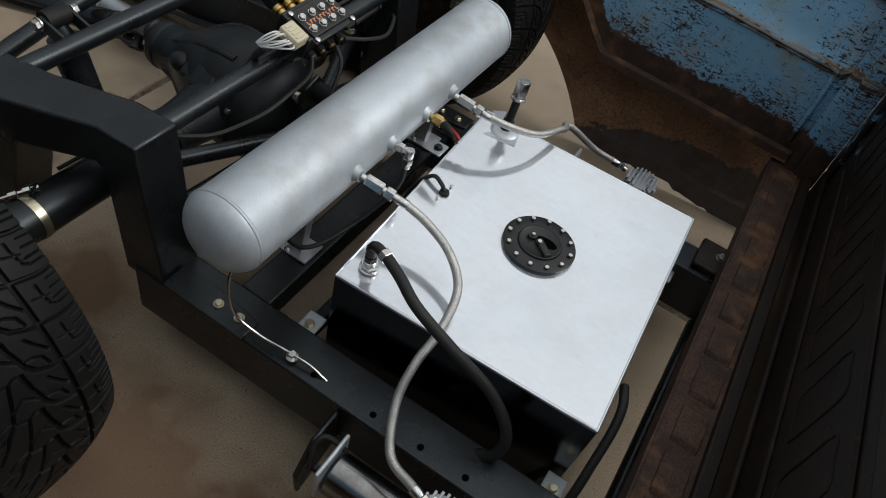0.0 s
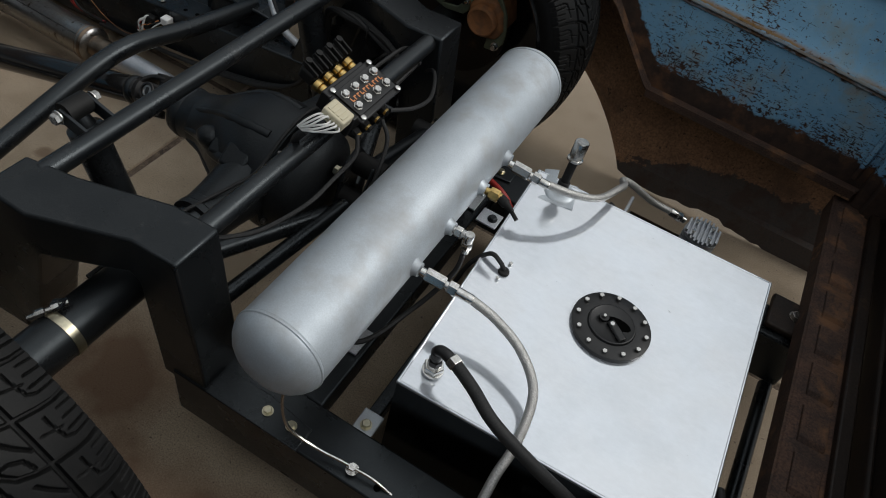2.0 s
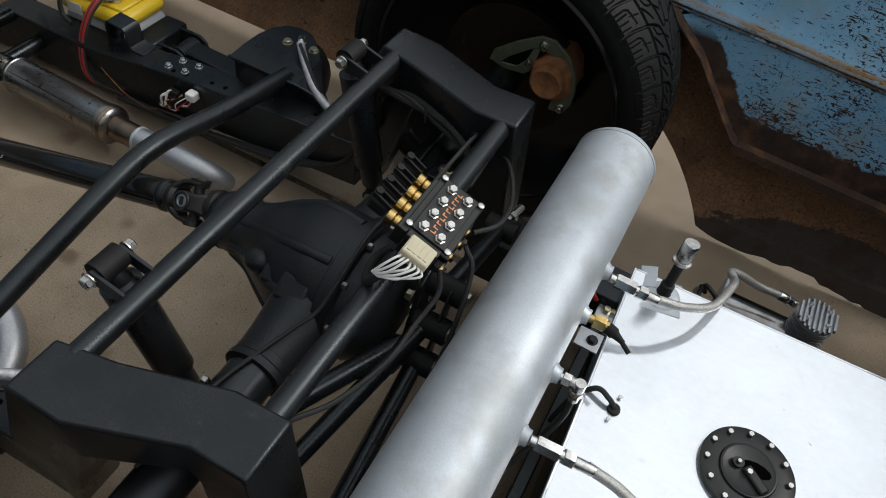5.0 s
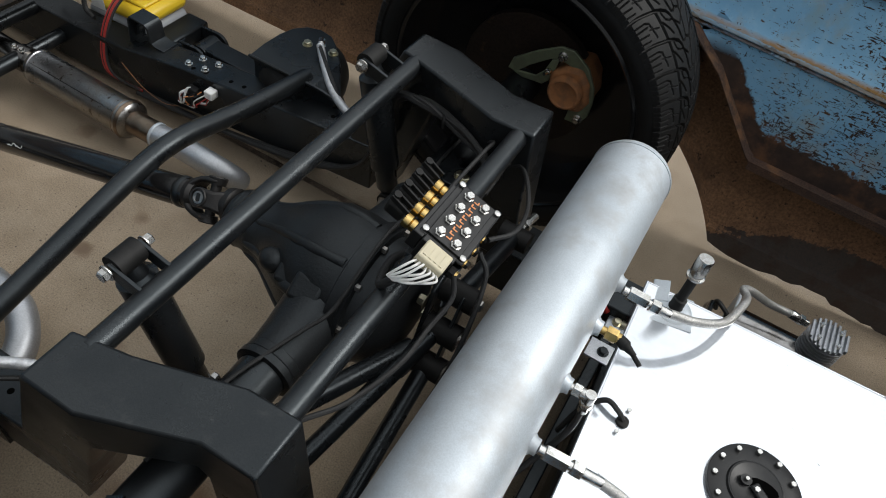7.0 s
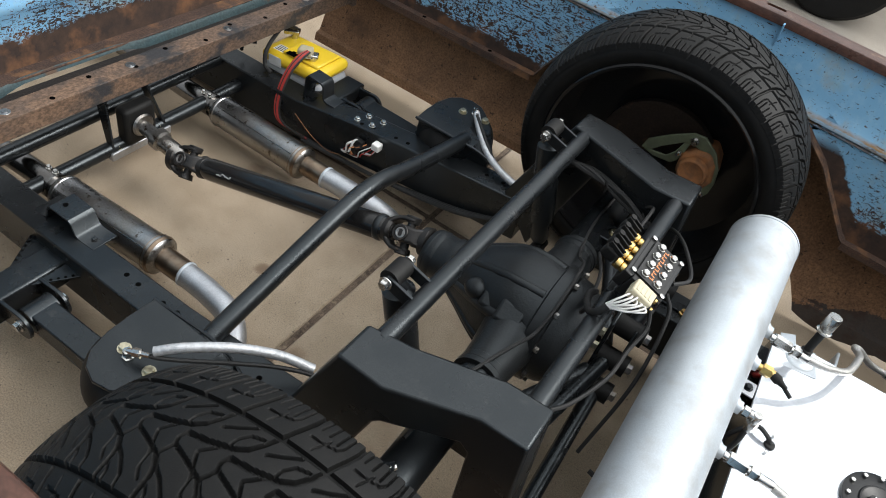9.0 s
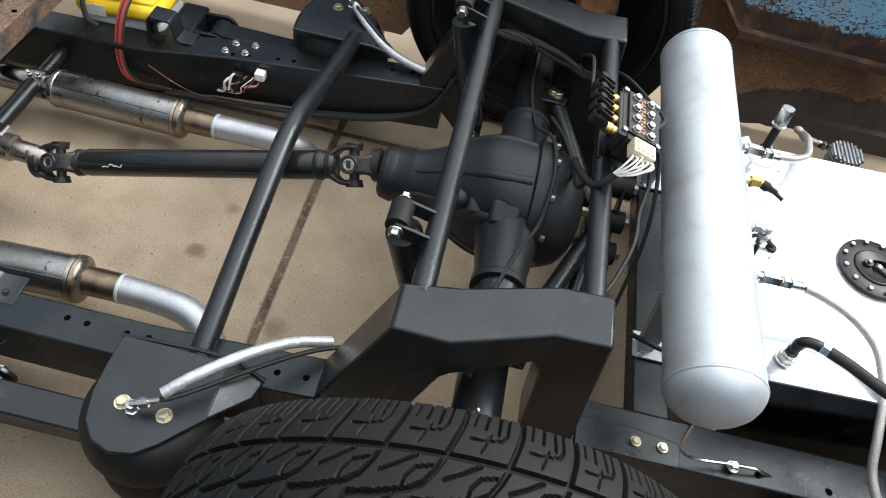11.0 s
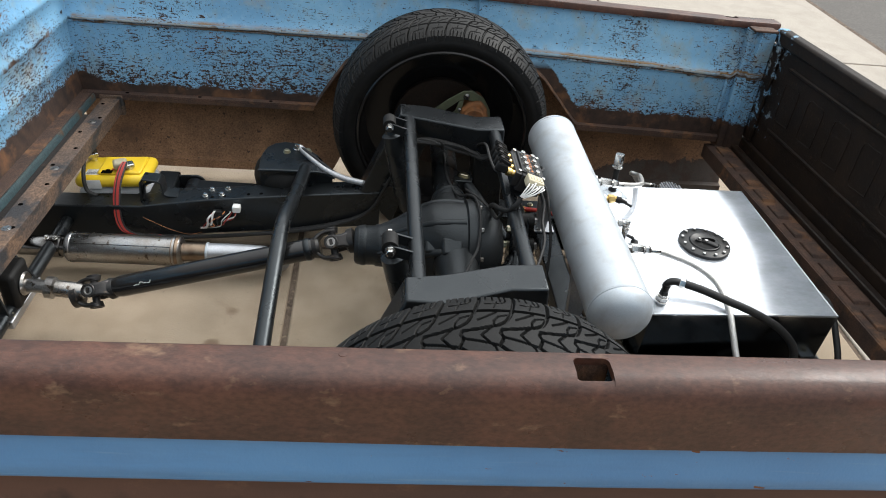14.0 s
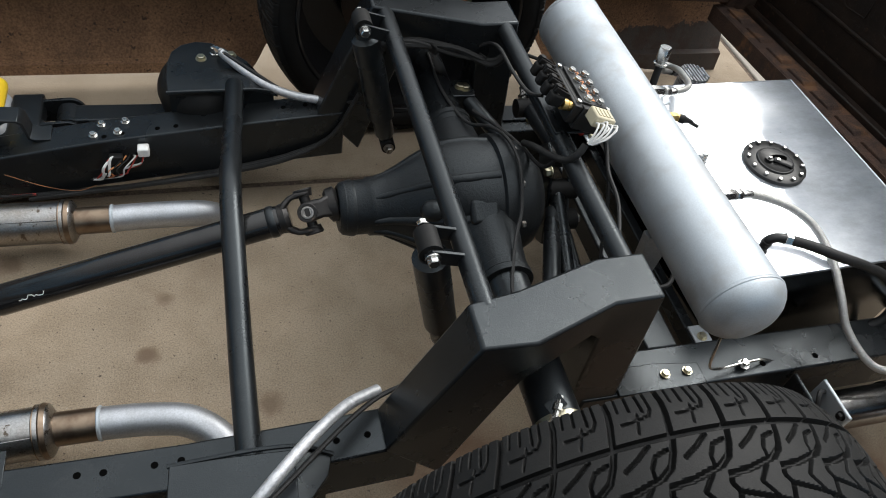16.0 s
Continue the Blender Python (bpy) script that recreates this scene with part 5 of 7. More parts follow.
# cast ribs that fan out from the pinion neck to the flange
for a0, a1, d0, d1, r0, r1 in ((-0.02, 0.205, 118, 112, 0.006, 0.011), (-0.02, 0.205, 62, 66, 0.006, 0.011), (-0.025, 0.17, 168, 158, 0.008, 0.014), (-0.025, 0.20, 196, 200, 0.008, 0.013), (-0.02, 0.20, 10, 16, 0.008, 0.013), (0.0, 0.19, 220, 226, 0.008, 0.012)):
    pts = [on_cast(a0 + (a1 - a0) * t, d0 + (d1 - d0) * t, -0.006) for t in (0, 0.2, 0.4, 0.6, 0.8, 1)]
    part("rib", sweep(pts, [r0, r0 + (r1 - r0) * 0.5, r1, r1], 10, 4), "cast", carrier)
for x, deg, size, turn in ((0.168, 150, (0.058, 0.050, 0.026), 35), (0.112, 152, (0.034, 0.036, 0.018), 35)):
    part("boss", rot_box(Matrix.Translation(on_cast(x, deg, -0.006)) @ pose(0, 0, 0, turn, 0, 0), *size), "cast", carrier, bevel=0.0085, seg=3)
part("boss", swell(on_cast(0.075, 148, 0.002), (0.026, 0.022, 0.022)), "cast", carrier)
part("pinion_ring", lathe((-0.092, 0.030, 0.312), (1, 0.030, 0.312), [(0, 0.03), (0, 0.046), (0.006, 0.053), (0.024, 0.0575), (0.030, 0.0575), (0.034, 0.055)], 32), "cast", carrier)
housing = part("diff_cover", lathe((FXX, 0.004, DC), (1, 0.004, DC), [(0, 0.05), (0.0, 0.131), (0.008, 0.131), (0.011, 0.121), (0.032, 0.118), (0.056, 0.106), (0.076, 0.080), (0.086, 0.042), (0.088, 0)], 48), "cast", axle, "domed black axle cover")
for s in (-1, 1):
    part("tube_socket", lathe((AX, s * 0.10, AZ), (AX, s, AZ), [(-0.04, 0.068), (0.0, 0.063), (0.03, 0.058), (0.06, 0.053), (0.09, 0.050), (0.112, 0.047), (0.116, 0.052), (0.128, 0.052), (0.130, 0.045)], 32), "cast", carrier)
for k in range(10):
    a = k * 0.628 + 0.28
    hex_bolt(housing, (FXX + 0.008, 0.004 + math.cos(a) * 0.126, DC + math.sin(a) * 0.126), (1, 0, 0), 0.0070, 0.008, "steel", washer=False)
# hard brake line over the axle
part("brake_line", sweep([(0.18, 0.44, 0.393), (0.18, 0.30, 0.394), (0.20, 0.17, 0.408), (0.226, 0.10, 0.450), (0.236, 0.025, 0.480), (0.240, -0.046, 0.474), (0.232, -0.114, 0.428), (0.212, -0.158, 0.412), (0.188, -0.219, 0.400), (0.166, -0.30, 0.392), (0.16, -0.44, 0.392)], 0.0038, 8, 6), "hose", axle)
band = part("hose_clamp", lathe((AX, -0.513, AZ), (AX, -1, AZ), [(0, 0.0405), (0.0, 0.0428), (0.015, 0.0428), (0.015, 0.0405)], 28), "gold", axle, "brassy steel clamp round the axle tube")
part("clamp_screw", lathe((0.150, -0.545, 0.388), (0.182, -0.492, 0.400), [(0, 0.004), (0.012, 0.004), (0.013, 0.0075), (0.026, 0.0075), (0.028, 0.005), (0.036, 0.005), (0.037, 0.0085), (0.048, 0.0085), (0.05, 0.006), (0.062, 0.006)], 8), "chrome", band)
part("clamp_bracket", rot_box(pose(0.170, -0.505, 0.397, 0, -30, 20), 0.030, 0.022, 0.004), "frame", band)

# sideways location: a bolted plate behind the cover, rocker and rods
watts = thing("watts_linkage", (0.36, 0.01, 0.30), "black watts linkage with plated bolts", "linkage")
rk = part("rocker", loft([[(x, 0.03 + a, 0.425 + b) for a, b in ((0.045, -0.01), (0.02, 0.02), (-0.02, 0.005))] + [(x, -0.02 + a, 0.255 + b) for a, b in ((-0.04, -0.005), (-0.012, -0.022), (0.03, 0.0))] for x in (0.338, 0.346)]), "frame", watts, bevel=0.003)
for y, z in ((0.0, 0.408), (0.022, 0.340), (-0.012, 0.284)):
    hex_bolt(rk, (0.338, y, z), (-1, 0, 0), 0.0105, 0.012, "gold")
for y, z in ((0.048, 0.405), (0.003, 0.352), (-0.037, 0.300)):
    part("bush", rod((0.346, y, z), (0.408, y, z), 0.023, 20), "rubber", rk)
    hex_bolt(rk, (0.408, y, z), (1, 0, 0), 0.011, 0.010, "steel")
part("back_plate", loft([[(x, 0.062, 0.415), (x, 0.030, 0.425), (x, -0.052, 0.290), (x, -0.020, 0.280)] for x in (0.386, 0.392)]), "frame", watts, bevel=0.003)
for a, b in (((0.376, 0.055, 0.405), (0.385, 0.262, 0.362)), ((0.376, -0.03, 0.300), (0.385, -0.33, 0.20)), ((0.366, 0.0, 0.35), (0.30, -0.33, 0.30))):
    part("rod", rod(a, b, 0.0165, 18), "frame", watts)
part("rod_bush", rod((0.355, 0.262, 0.362), (0.415, 0.262, 0.362), 0.022, 20), "rubber", watts)
part("rod_stud", lathe((0.385, 0.285, 0.362), (0.40, 0.36, 0.365), [(0, 0.008), (0.01, 0.008), (0.011, 0.014), (0.02, 0.014), (0.022, 0.008), (0.05, 0.008)], 8), "chrome", watts)

# diagonal links
for s in (-1, 1):
    link = thing("upper_link", (0.24, s * 0.31, 0.38), "black diagonal suspension link", "suspension arm", "upper links")
    part("arm", rod((0.242, s * 0.305, 0.366), (0.345, s * 0.045, 0.335), 0.0175, 18), "frame", link)
    part("tab", prism([(0.20, s * 0.285), (0.245, s * 0.285), (0.262, s * 0.30), (0.262, s * 0.325), (0.245, s * 0.34), (0.20, s * 0.34)], "z", 0.378, 0.384), "frame", link, bevel=0.002)
    hex_bolt(link, (0.240, s * 0.313, 0.384), (0, 0, 1), 0.0115, 0.009, "gold")

# ---------------------------------------------------------------- drive shaft
shaft = thing("drive_shaft", (-0.5, 0, 0.23), "gloss black drive shaft with slip yoke", "drive shaft")
A, B = Vector((-0.186, 0.028, 0.301)), Vector((-0.775, -0.004, 0.150))
d = (B - A).normalized()
L = (B - A).length
part("tube", lathe(A, B, [(0, 0.020), (0.012, 0.026), (0.03, 0.0305), (L - 0.04, 0.0305), (L - 0.02, 0.026), (L, 0.022)], 32), "gloss", shaft)
part("weld_band", lathe(A + d * 0.028, B, [(0, 0.0305), (0.004, 0.0325), (0.012, 0.0325), (0.016, 0.0305)], 32), "frame", shaft)


def u_joint(c, d):
    """Two forged forks crossed round a spider, along d."""
    d, u, w = basis(d)
    yk = part("yoke", lathe(c - d * 0.062, c, [(0, 0.022), (0.004, 0.029), (0.016, 0.031), (0.024, 0.026)], 24), "yoke", shaft, "forged steel yoke")
    part("flange", lathe(c + d * 0.036, c + d, [(0, 0.026), (0.006, 0.034), (0.022, 0.036), (0.028, 0.026)], 24), "yoke", yk)
    u, w = (u + w).normalized(), (u - w).normalized()      # forks stand at half a right angle
    for sgn, ax in ((-1, u), (1, w)):
        side = d.cross(ax)
        for e in (-1, 1):
            rows = []
            for al, out, wide, thick in ((0.050, 0.014, 0.026, 0.016), (0.040, 0.027, 0.023, 0.013), (0.028, 0.035, 0.019, 0.011), (0.014, 0.037, 0.020, 0.012), (0.0, 0.037, 0.021, 0.013), (-0.012, 0.037, 0.016, 0.012)):
                m = c + d * sgn * al + ax * e * out
                n_out = (ax * e * 0.9 + d * sgn * min(al * 12, 0.6)).normalized()
                rows.append([m + side * a * wide + n_out * b * thick * 0.5 for a, b in ((-0.8, -1), (-1, 0), (-0.8, 1), (0.8, 1), (1, 0), (0.8, -1))])
            ear = part("ear", loft(rows), "yoke", yk, bevel=0.003)
            part("cap_ring", lathe(c + ax * e * 0.030, c + ax * e, [(0, 0.0165), (0.014, 0.0195), (0.016, 0.018), (0.016, 0.0145), (0.013, 0.0140), (0.013, 0)], 24), "yoke", ear)
            part("bearing_cap", lathe(c + ax * e * 0.0425, c + ax * e, [(0, 0.0128), (0.0012, 0.0122), (0.0016, 0.009), (0.0008, 0.008), (0.0008, 0)], 20), "steel", ear, "bare bearing cap")
    part("spider", rod(c - u * 0.032, c + u * 0.032, 0.0105, 14, rod(c - w * 0.032, c + w * 0.032, 0.0105, 14)), "yoke", yk)


u_joint(Vector((-0.150, 0.030, 0.311)), -d)
u_joint(Vector((-0.811, -0.005, 0.139)), d)
e = Vector((-1.0, -0.002, 0.155)) - Vector((-0.84, -0.005, 0.138))
part("slip_sleeve", lathe((-0.84, -0.005, 0.138), (-1.0, -0.002, 0.155), [(0, 0.02), (0.01, 0.024), (0.075, 0.024), (0.08, 0.031), (0.1, 0.031), (0.105, 0.019), (0.17, 0.019)], 24), "steel", shaft, "bare steel slip yoke")

# chalk marks near the front joint, on the side that faces up and to the near rail
SCRAWL = math.atan2(Vector((0, -0.8, 0.5)).dot(basis(d)[2]), Vector((0, -0.8, 0.5)).dot(basis(d)[1])) - 1.1
side_u, side_w = basis(d)[1:]
rnd = random.Random(4)
scrawl = []
for k in range(16):
    a = 1.1 + SCRAWL + rnd.uniform(-0.13, 0.13)
    scrawl.append(B - d * (0.085 + 0.0032 * k) + (side_u * math.cos(a) + side_w * math.sin(a)) * 0.0308)
part("chalk_mark", sweep(scrawl, 0.0007, 5, 4), "white", shaft)

carrier_b = thing("carrier_bearing", (-1.03, 0, 0.10), "black drive shaft bearing in a steel bracket", "bearing bracket")
part("bearing_block", box(-1.045, -1.0, -0.05, 0.05, 0.10, 0.215), "rubber", carrier_b, bevel=0.012)
part("bearing_ring", lathe((-1.0, 0, 0.157), (1, 0, 0.157), [(0, 0.030), (0.004, 0.034), (0.01, 0.030), (0.012, 0.018)], 24), "steel", carrier_b)
part("bracket", box(-1.035, -1.005, -0.10, 0.10, 0.075, 0.10), "aluminised", carrier_b, "bare aluminium cross bracket", bevel=0.003)
for s in (-1, 1):
    part("hanger", loft([[(-1.03, s * 0.085, 0.10), (-1.01, s * 0.085, 0.10), (-1.01, s * 0.092, 0.10), (-1.03, s * 0.092, 0.10)], [(-1.09, s * 0.062, 0.235), (-1.05, s * 0.062, 0.235), (-1.05, s * 0.069, 0.235), (-1.09, s * 0.069, 0.235)]]), "frame", carrier_b, bevel=0.001)
    hex_bolt(carrier_b, (-1.02, s * 0.07, 0.10), (0, 0, 1), 0.009, 0.008, "gold")

# ---------------------------------------------------------------- shocks and air springs
for s in (-1, 1):
    shock = thing("shock_absorber", (0.0, s * 0.305, 0.25), "black shock absorber with a bolted eye", "shock absorber", "shock absorbers")
    part("body", lathe((0.070, s * 0.291, 0.235), (-0.004, s * 0.305, 0.543), [(0, 0.012), (0.02, 0.023), (0.07, 0.023), (0.072, 0.0305), (0.278, 0.0305), (0.285, 0.020), (0.31, 0.012)], 22), "frame", shock)
    eye = part("eye", rod((-0.004, s * 0.282, 0.543), (-0.004, s * 0.328, 0.543), 0.0195, 22), "rubber", shock)
    part("eye_sleeve", rod((-0.004, s * 0.275, 0.543), (-0.004, s * 0.335, 0.543), 0.010, 16), "chrome", eye)
    hex_bolt(shock, (-0.004, -0.338 if s < 0 else 0.272, 0.543), (0, -1, 0), 0.0105, 0.010, "chrome")
    hex_bolt(shock, (-0.004, -0.272 if s < 0 else 0.338, 0.543), (0, 1, 0), 0.0095, 0.012, "chrome")
    part("foot", rod((0.073, s * 0.268, 0.226), (0.073, s * 0.314, 0.226), 0.017, 16), "rubber", shock)
    hex_bolt(shock, (0.073, s * 0.268, 0.226), (0, -s, 0), 0.010, 0.012, "steel")
    shock.matrix_world = Matrix.Translation((0, 0.031, 0)) @ shock.matrix_world      # both sit a little towards the far side
    bag = thing("air_spring", (-0.335, s * 0.555, 0.12), "black rubber air spring bag", "air spring", "air springs")
    for z, prof in ((0.045, [(0, 0.06), (0.012, 0.085), (0.03, 0.101), (0.05, 0.108), (0.075, 0.108), (0.09, 0.104), (0.104, 0.094)]), (0.153, [(0.004, 0.094), (0.016, 0.102), (0.032, 0.108), (0.067, 0.114), (0.085, 0.112), (0.102, 0.106), (0.115, 0.097), (0.124, 0.085)])):
        part("bellows", lathe((-0.335, s * 0.555, z), (-0.335, s * 0.555, 1), prof, 40), "rubber", bag, "rounded black rubber lobe")
    part("girdle_ring", lathe((-0.335, s * 0.555, 0.148), (-0.335, s * 0.555, 1), [(0, 0.090), (0, 0.095), (0.003, 0.0975), (0.007, 0.0975), (0.010, 0.095), (0.010, 0.090)], 40), "rubber", bag)
    part("bead_plate", lathe((-0.335, s * 0.555, 0.036), (-0.335, s * 0.555, 1), [(0, 0), (0, 0.068), (0.008, 0.068), (0.011, 0.062), (0.011, 0)], 32), "frame", bag, "flat black steel bead plate")
    # air fitting and heat sleeved line
    line = thing("air_line", (-0.33, s * 0.57, 0.30), "air line in a silver heat sleeve", "air hose", "air lines")
    ex, ey = (-0.345, -0.578) if s < 0 else (-0.308, 0.594)
    fit = part("elbow_fitting", lathe((ex, ey, 0.291), (ex, ey, 1), [(0, 0.012), (0.006, 0.012), (0.007, 0.009), (0.022, 0.009), (0.024, 0.004)], 6), "chrome", line)
    part("fitting_arm", lathe((ex, ey, 0.312), (ex + 0.04, ey - s * 0.010, 0.325) if s < 0 else (ex + 0.016, ey - 0.026, 0.318), [(0, 0.006), (0.014, 0.006), (0.015, 0.009), (0.03, 0.009), (0.032, 0.005), (0.05, 0.005)], 8), "chrome", fit)
    part("line", sweep([(ex + 0.037, ey - s * 0.010, 0.323) if s < 0 else (-0.296, 0.572, 0.318), (-0.27, s * 0.543, 0.318), (-0.14, s * (0.43 if s < 0 else 0.452), 0.300 if s < 0 else 0.274), (-0.06, s * (0.375 if s < 0 else 0.428), 0.278), (0.02, s * 0.375, 0.30)], 0.0045, 8), "hose", line)
    part("sleeve", sweep([(-0.300, -0.556, 0.328), (-0.26, -0.520, 0.340), (-0.20, -0.462, 0.335), (-0.14, -0.408, 0.312), (-0.082, -0.374, 0.286)] if s < 0 else [(-0.292, 0.565, 0.318), (-0.255, 0.530, 0.300), (-0.20, 0.485, 0.282), (-0.14, 0.452, 0.274), (-0.072, 0.431, 0.271)], 0.0100, 14), "sleeve", line, "crinkled silver sleeve")

# ---------------------------------------------------------------- air tank
tank = thing("air_tank", (0.523, 0, 0.407), "brushed aluminium air tank with welded bungs", "air tank")
TX, TZ, R = 0.520, 0.479, 0.0755
part("shell", lathe((TX, -0.412, TZ), (TX, 1, TZ), [(0, R), (0.002, R), (0.837, R)], 72), "tank", tank)
part("end_cap", lathe((TX, -0.411, TZ), (TX, -1, TZ), [(0, R - 0.001), (0.006, R + 0.0004), (0.014, R - 0.0015), (0.024, R - 0.007), (0.034, R - 0.016), (0.042, R - 0.028), (0.047, R - 0.043), (0.050, R - 0.060), (0.0505, 0)], 72), "tank", tank)
part("end_cap", lathe((TX, 0.423, TZ), (TX, 1, TZ), [(0, R + 0.0012), (0.006, R + 0.0012), (0.016, R - 0.004), (0.024, R - 0.018), (0.028, R - 0.038), (0.03, 0)], 72), "tank", tank)
part("weld_seam", lathe((TX, -0.420, TZ), (TX, 1, TZ), [(0, R - 0.001), (0.0025, R + 0.0014), (0.0055, R + 0.0014), (0.009, R - 0.001)], 72), "tank", tank)
BUNGS = (-0.167, -0.055, 0.066, 0.168)
for y in BUNGS:
    part("bung", lathe((TX + R - 0.004, y, TZ + 0.002), (1, y, TZ + 0.002), [(0, 0.018), (0.004, 0.0165), (0.008, 0.013), (0.014, 0.0125)], 18), "tank", tank)
for y in (-0.19, 0.28):
    ft = part("foot", prism([(TX - 0.035, 0.228), (TX - 0.005, 0.228), (TX + 0.01, TZ - R + 0.004), (TX - 0.05, TZ - R + 0.008)], "y", y - 0.012, y + 0.012), "aluminised", tank, "bare aluminium tank foot", bevel=0.002)
    part("foot_base", box(TX - 0.045, TX + 0.020, y - 0.03, y + 0.03, 0.228, 0.233), "aluminised", ft, bevel=0.001)
    hex_bolt(ft, (TX - 0.03, y - 0.022, 0.233), (0, 0, 1), 0.006, 0.005, "chrome")
part("mount_bar", box(TX - 0.04, TX + 0.03, -0.336, 0.336, 0.17, 0.226), "frame", tank, bevel=0.004)
tab = part("switch_tab", box(0.598, 0.640, 0.078, 0.118, 0.386, 0.390), "aluminised", tank, "small bolted aluminium tab", bevel=0.001)
hex_bolt(tab, (0.625, 0.098, 0.390), (0, 0, 1), 0.008, 0.006, "frame")
part("drain", rod((TX + 0.01, -0.40, TZ - R - 0.02), (TX + 0.01, -0.40, TZ - R + 0.005), 0.008, 10), "chrome", tank)


def nut_fitting(parent, p, d, sizes, material="chrome", n=6, name="fitting", label=""):
    """Turned sections (length, radius) one after another along d; hexagonal where the radius is given as negative."""
    p, d = Vector(p), Vector(d).normalized()
    bm = bmesh.new()
    a = 0.0
    for l, r in sizes:
        lathe(p + d * a, p + d * (a + l), [(0, abs(r) * 0.94), (l * 0.08, abs(r)), (l * 0.92, abs(r)), (l, abs(r) * 0.94)], 6 if r < 0 else 18, bm)
        a += l
    return part(name, bm, material, parent, label, sharp=28)


FX = TX + R + 0.010
# delivery hose to the near compressor
h1 = thing("delivery_hose", (0.64, -0.165, 0.48), "steel-braided air hose between tank and compressor", "air hose", "delivery hoses")
nut_fitting(h1, (FX, BUNGS[0], 0.480), (1, 0.14, -0.18), [(0.01, 0.008), (0.035, -0.0125), (0.006, 0.008), (0.016, -0.012), (0.03, 0.0085)], name="check_valve")
part("braid", sweep([(0.690, -0.153, 0.464), (0.747, -0.152, 0.446), (0.807, -0.171, 0.430), (0.854, -0.212, 0.408), (0.869, -0.283, 0.378), (0.865, -0.345, 0.349), (0.872, -0.402, 0.305), (0.912, -0.468, 0.270), (0.975, -0.494, 0.274)], 0.0082, 14, 8), "braid", h1)
nut_fitting(h1, (0.972, -0.493, 0.274), (1, -0.22, -0.2), [(0.02, 0.010), (0.012, -0.011), (0.012, 0.008)], name="hose_end")
# delivery hose to the far compressor
h2 = thing("delivery_hose", (0.64, 0.175, 0.48), "steel-braided air hose between tank and compressor", "air hose", "delivery hoses")
nut_fitting(h2, (FX, BUNGS[3] - 0.008, 0.481), (1, 0.16, -0.2), [(0.01, 0.008), (0.035, -0.0125), (0.006, 0.008), (0.016, -0.012), (0.02, 0.0085)], name="check_valve")
part("braid", sweep([(0.688, 0.176, 0.464), (0.735, 0.200, 0.450), (0.779, 0.249, 0.429), (0.801, 0.325, 0.410), (0.806, 0.366, 0.392), (0.798, 0.390, 0.384), (0.818, 0.416, 0.364), (0.870, 0.473, 0.302), (0.920, 0.502, 0.276)], 0.0078, 14, 8), "braid", h2)
nut_fitting(h2, (0.918, 0.501, 0.277), (1, 0.2, -0.3), [(0.02, 0.010), (0.012, -0.011), (0.01, 0.008)], name="hose_end")
# pressure sender and elbow on the middle bungs
ps = thing("pressure_switch", (FX, BUNGS[2], 0.48), "brass pressure switch with black plug", "pressure switch")
nut_fitting(ps, (FX, BUNGS[2], 0.481), (1, 0, 0), [(0.008, 0.007), (0.018, -0.012), (0.006, 0.009)], "brass")
part("plug", lathe((FX + 0.03, BUNGS[2], 0.481), (1, BUNGS[2] - 0.15, 0.44), [(0, 0.009), (0.014, 0.010), (0.018, 0.007), (0.028, 0.005), (0.034, 0.004)], 12), "rubber", ps)
part("wire", sweep([(FX + 0.05, BUNGS[2] - 0.005, 0.477), (FX + 0.075, BUNGS[2] - 0.02, 0.47)], 0.004, 8), "rubber", ps)
el = thing("elbow_fitting", (FX, BUNGS[1], 0.48), "plated air elbow with black line", "pipe fitting")
nut_fitting(el, (FX - 0.004, BUNGS[1], 0.481), (1, 0, 0), [(0.008, 0.007), (0.012, -0.0105), (0.016, 0.009)])
nut_fitting(el, (FX + 0.030, BUNGS[1], 0.490), (0, -0.1, -1), [(0.018, 0.009), (0.014, -0.0105), (0.01, 0.008)], name="elbow")
part("air_line", sweep([(FX + 0.03, BUNGS[1] - 0.004, 0.452), (FX + 0.026, BUNGS[1] - 0.02, 0.40), (FX - 0.01, BUNGS[1] - 0.08, 0.33), (FX - 0.06, BUNGS[1] - 0.18, 0.30), (FX - 0.16, -0.22, 0.30)], 0.005, 8), "hose", el)

# ---------------------------------------------------------------- fuel cell
cell = thing("fuel_cell", (0.905, 0.006, 0.126), "polished aluminium fuel cell with black filler flange", "fuel tank")
CZ1 = 0.378
CELL = Matrix.Translation((0.905, 0.008, 0.377)) @ pose(0, 0, 0, 1.0, 0.7, 2.3)
bm = rot_box(Matrix.Translation((0, 0, -0.127)), 0.512, 0.596, 0.254)
lid = max(bm.faces, key=lambda q: q.calc_center_median().z)
bmesh.ops.delete(bm, geom=[lid], context="FACES_ONLY")
grid = [[(-0.256 + 0.512 * i / 24, -0.298 + 0.596 * j / 28, -0.008 * (1 - (i / 12 - 1) ** 2) * (1 - (j / 14 - 1) ** 2)) for j in range(29)] for i in range(25)]
strip(grid, bm=bm)      # the welded lid sags a little between its edges
bm.normal_update()
bmesh.ops.remove_doubles(bm, verts=bm.verts, dist=1e-5)
# side walls get the darkened copy of the lid's metal
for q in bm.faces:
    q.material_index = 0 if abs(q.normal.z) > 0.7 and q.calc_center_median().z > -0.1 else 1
bm.transform(CELL)
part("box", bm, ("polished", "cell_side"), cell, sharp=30)
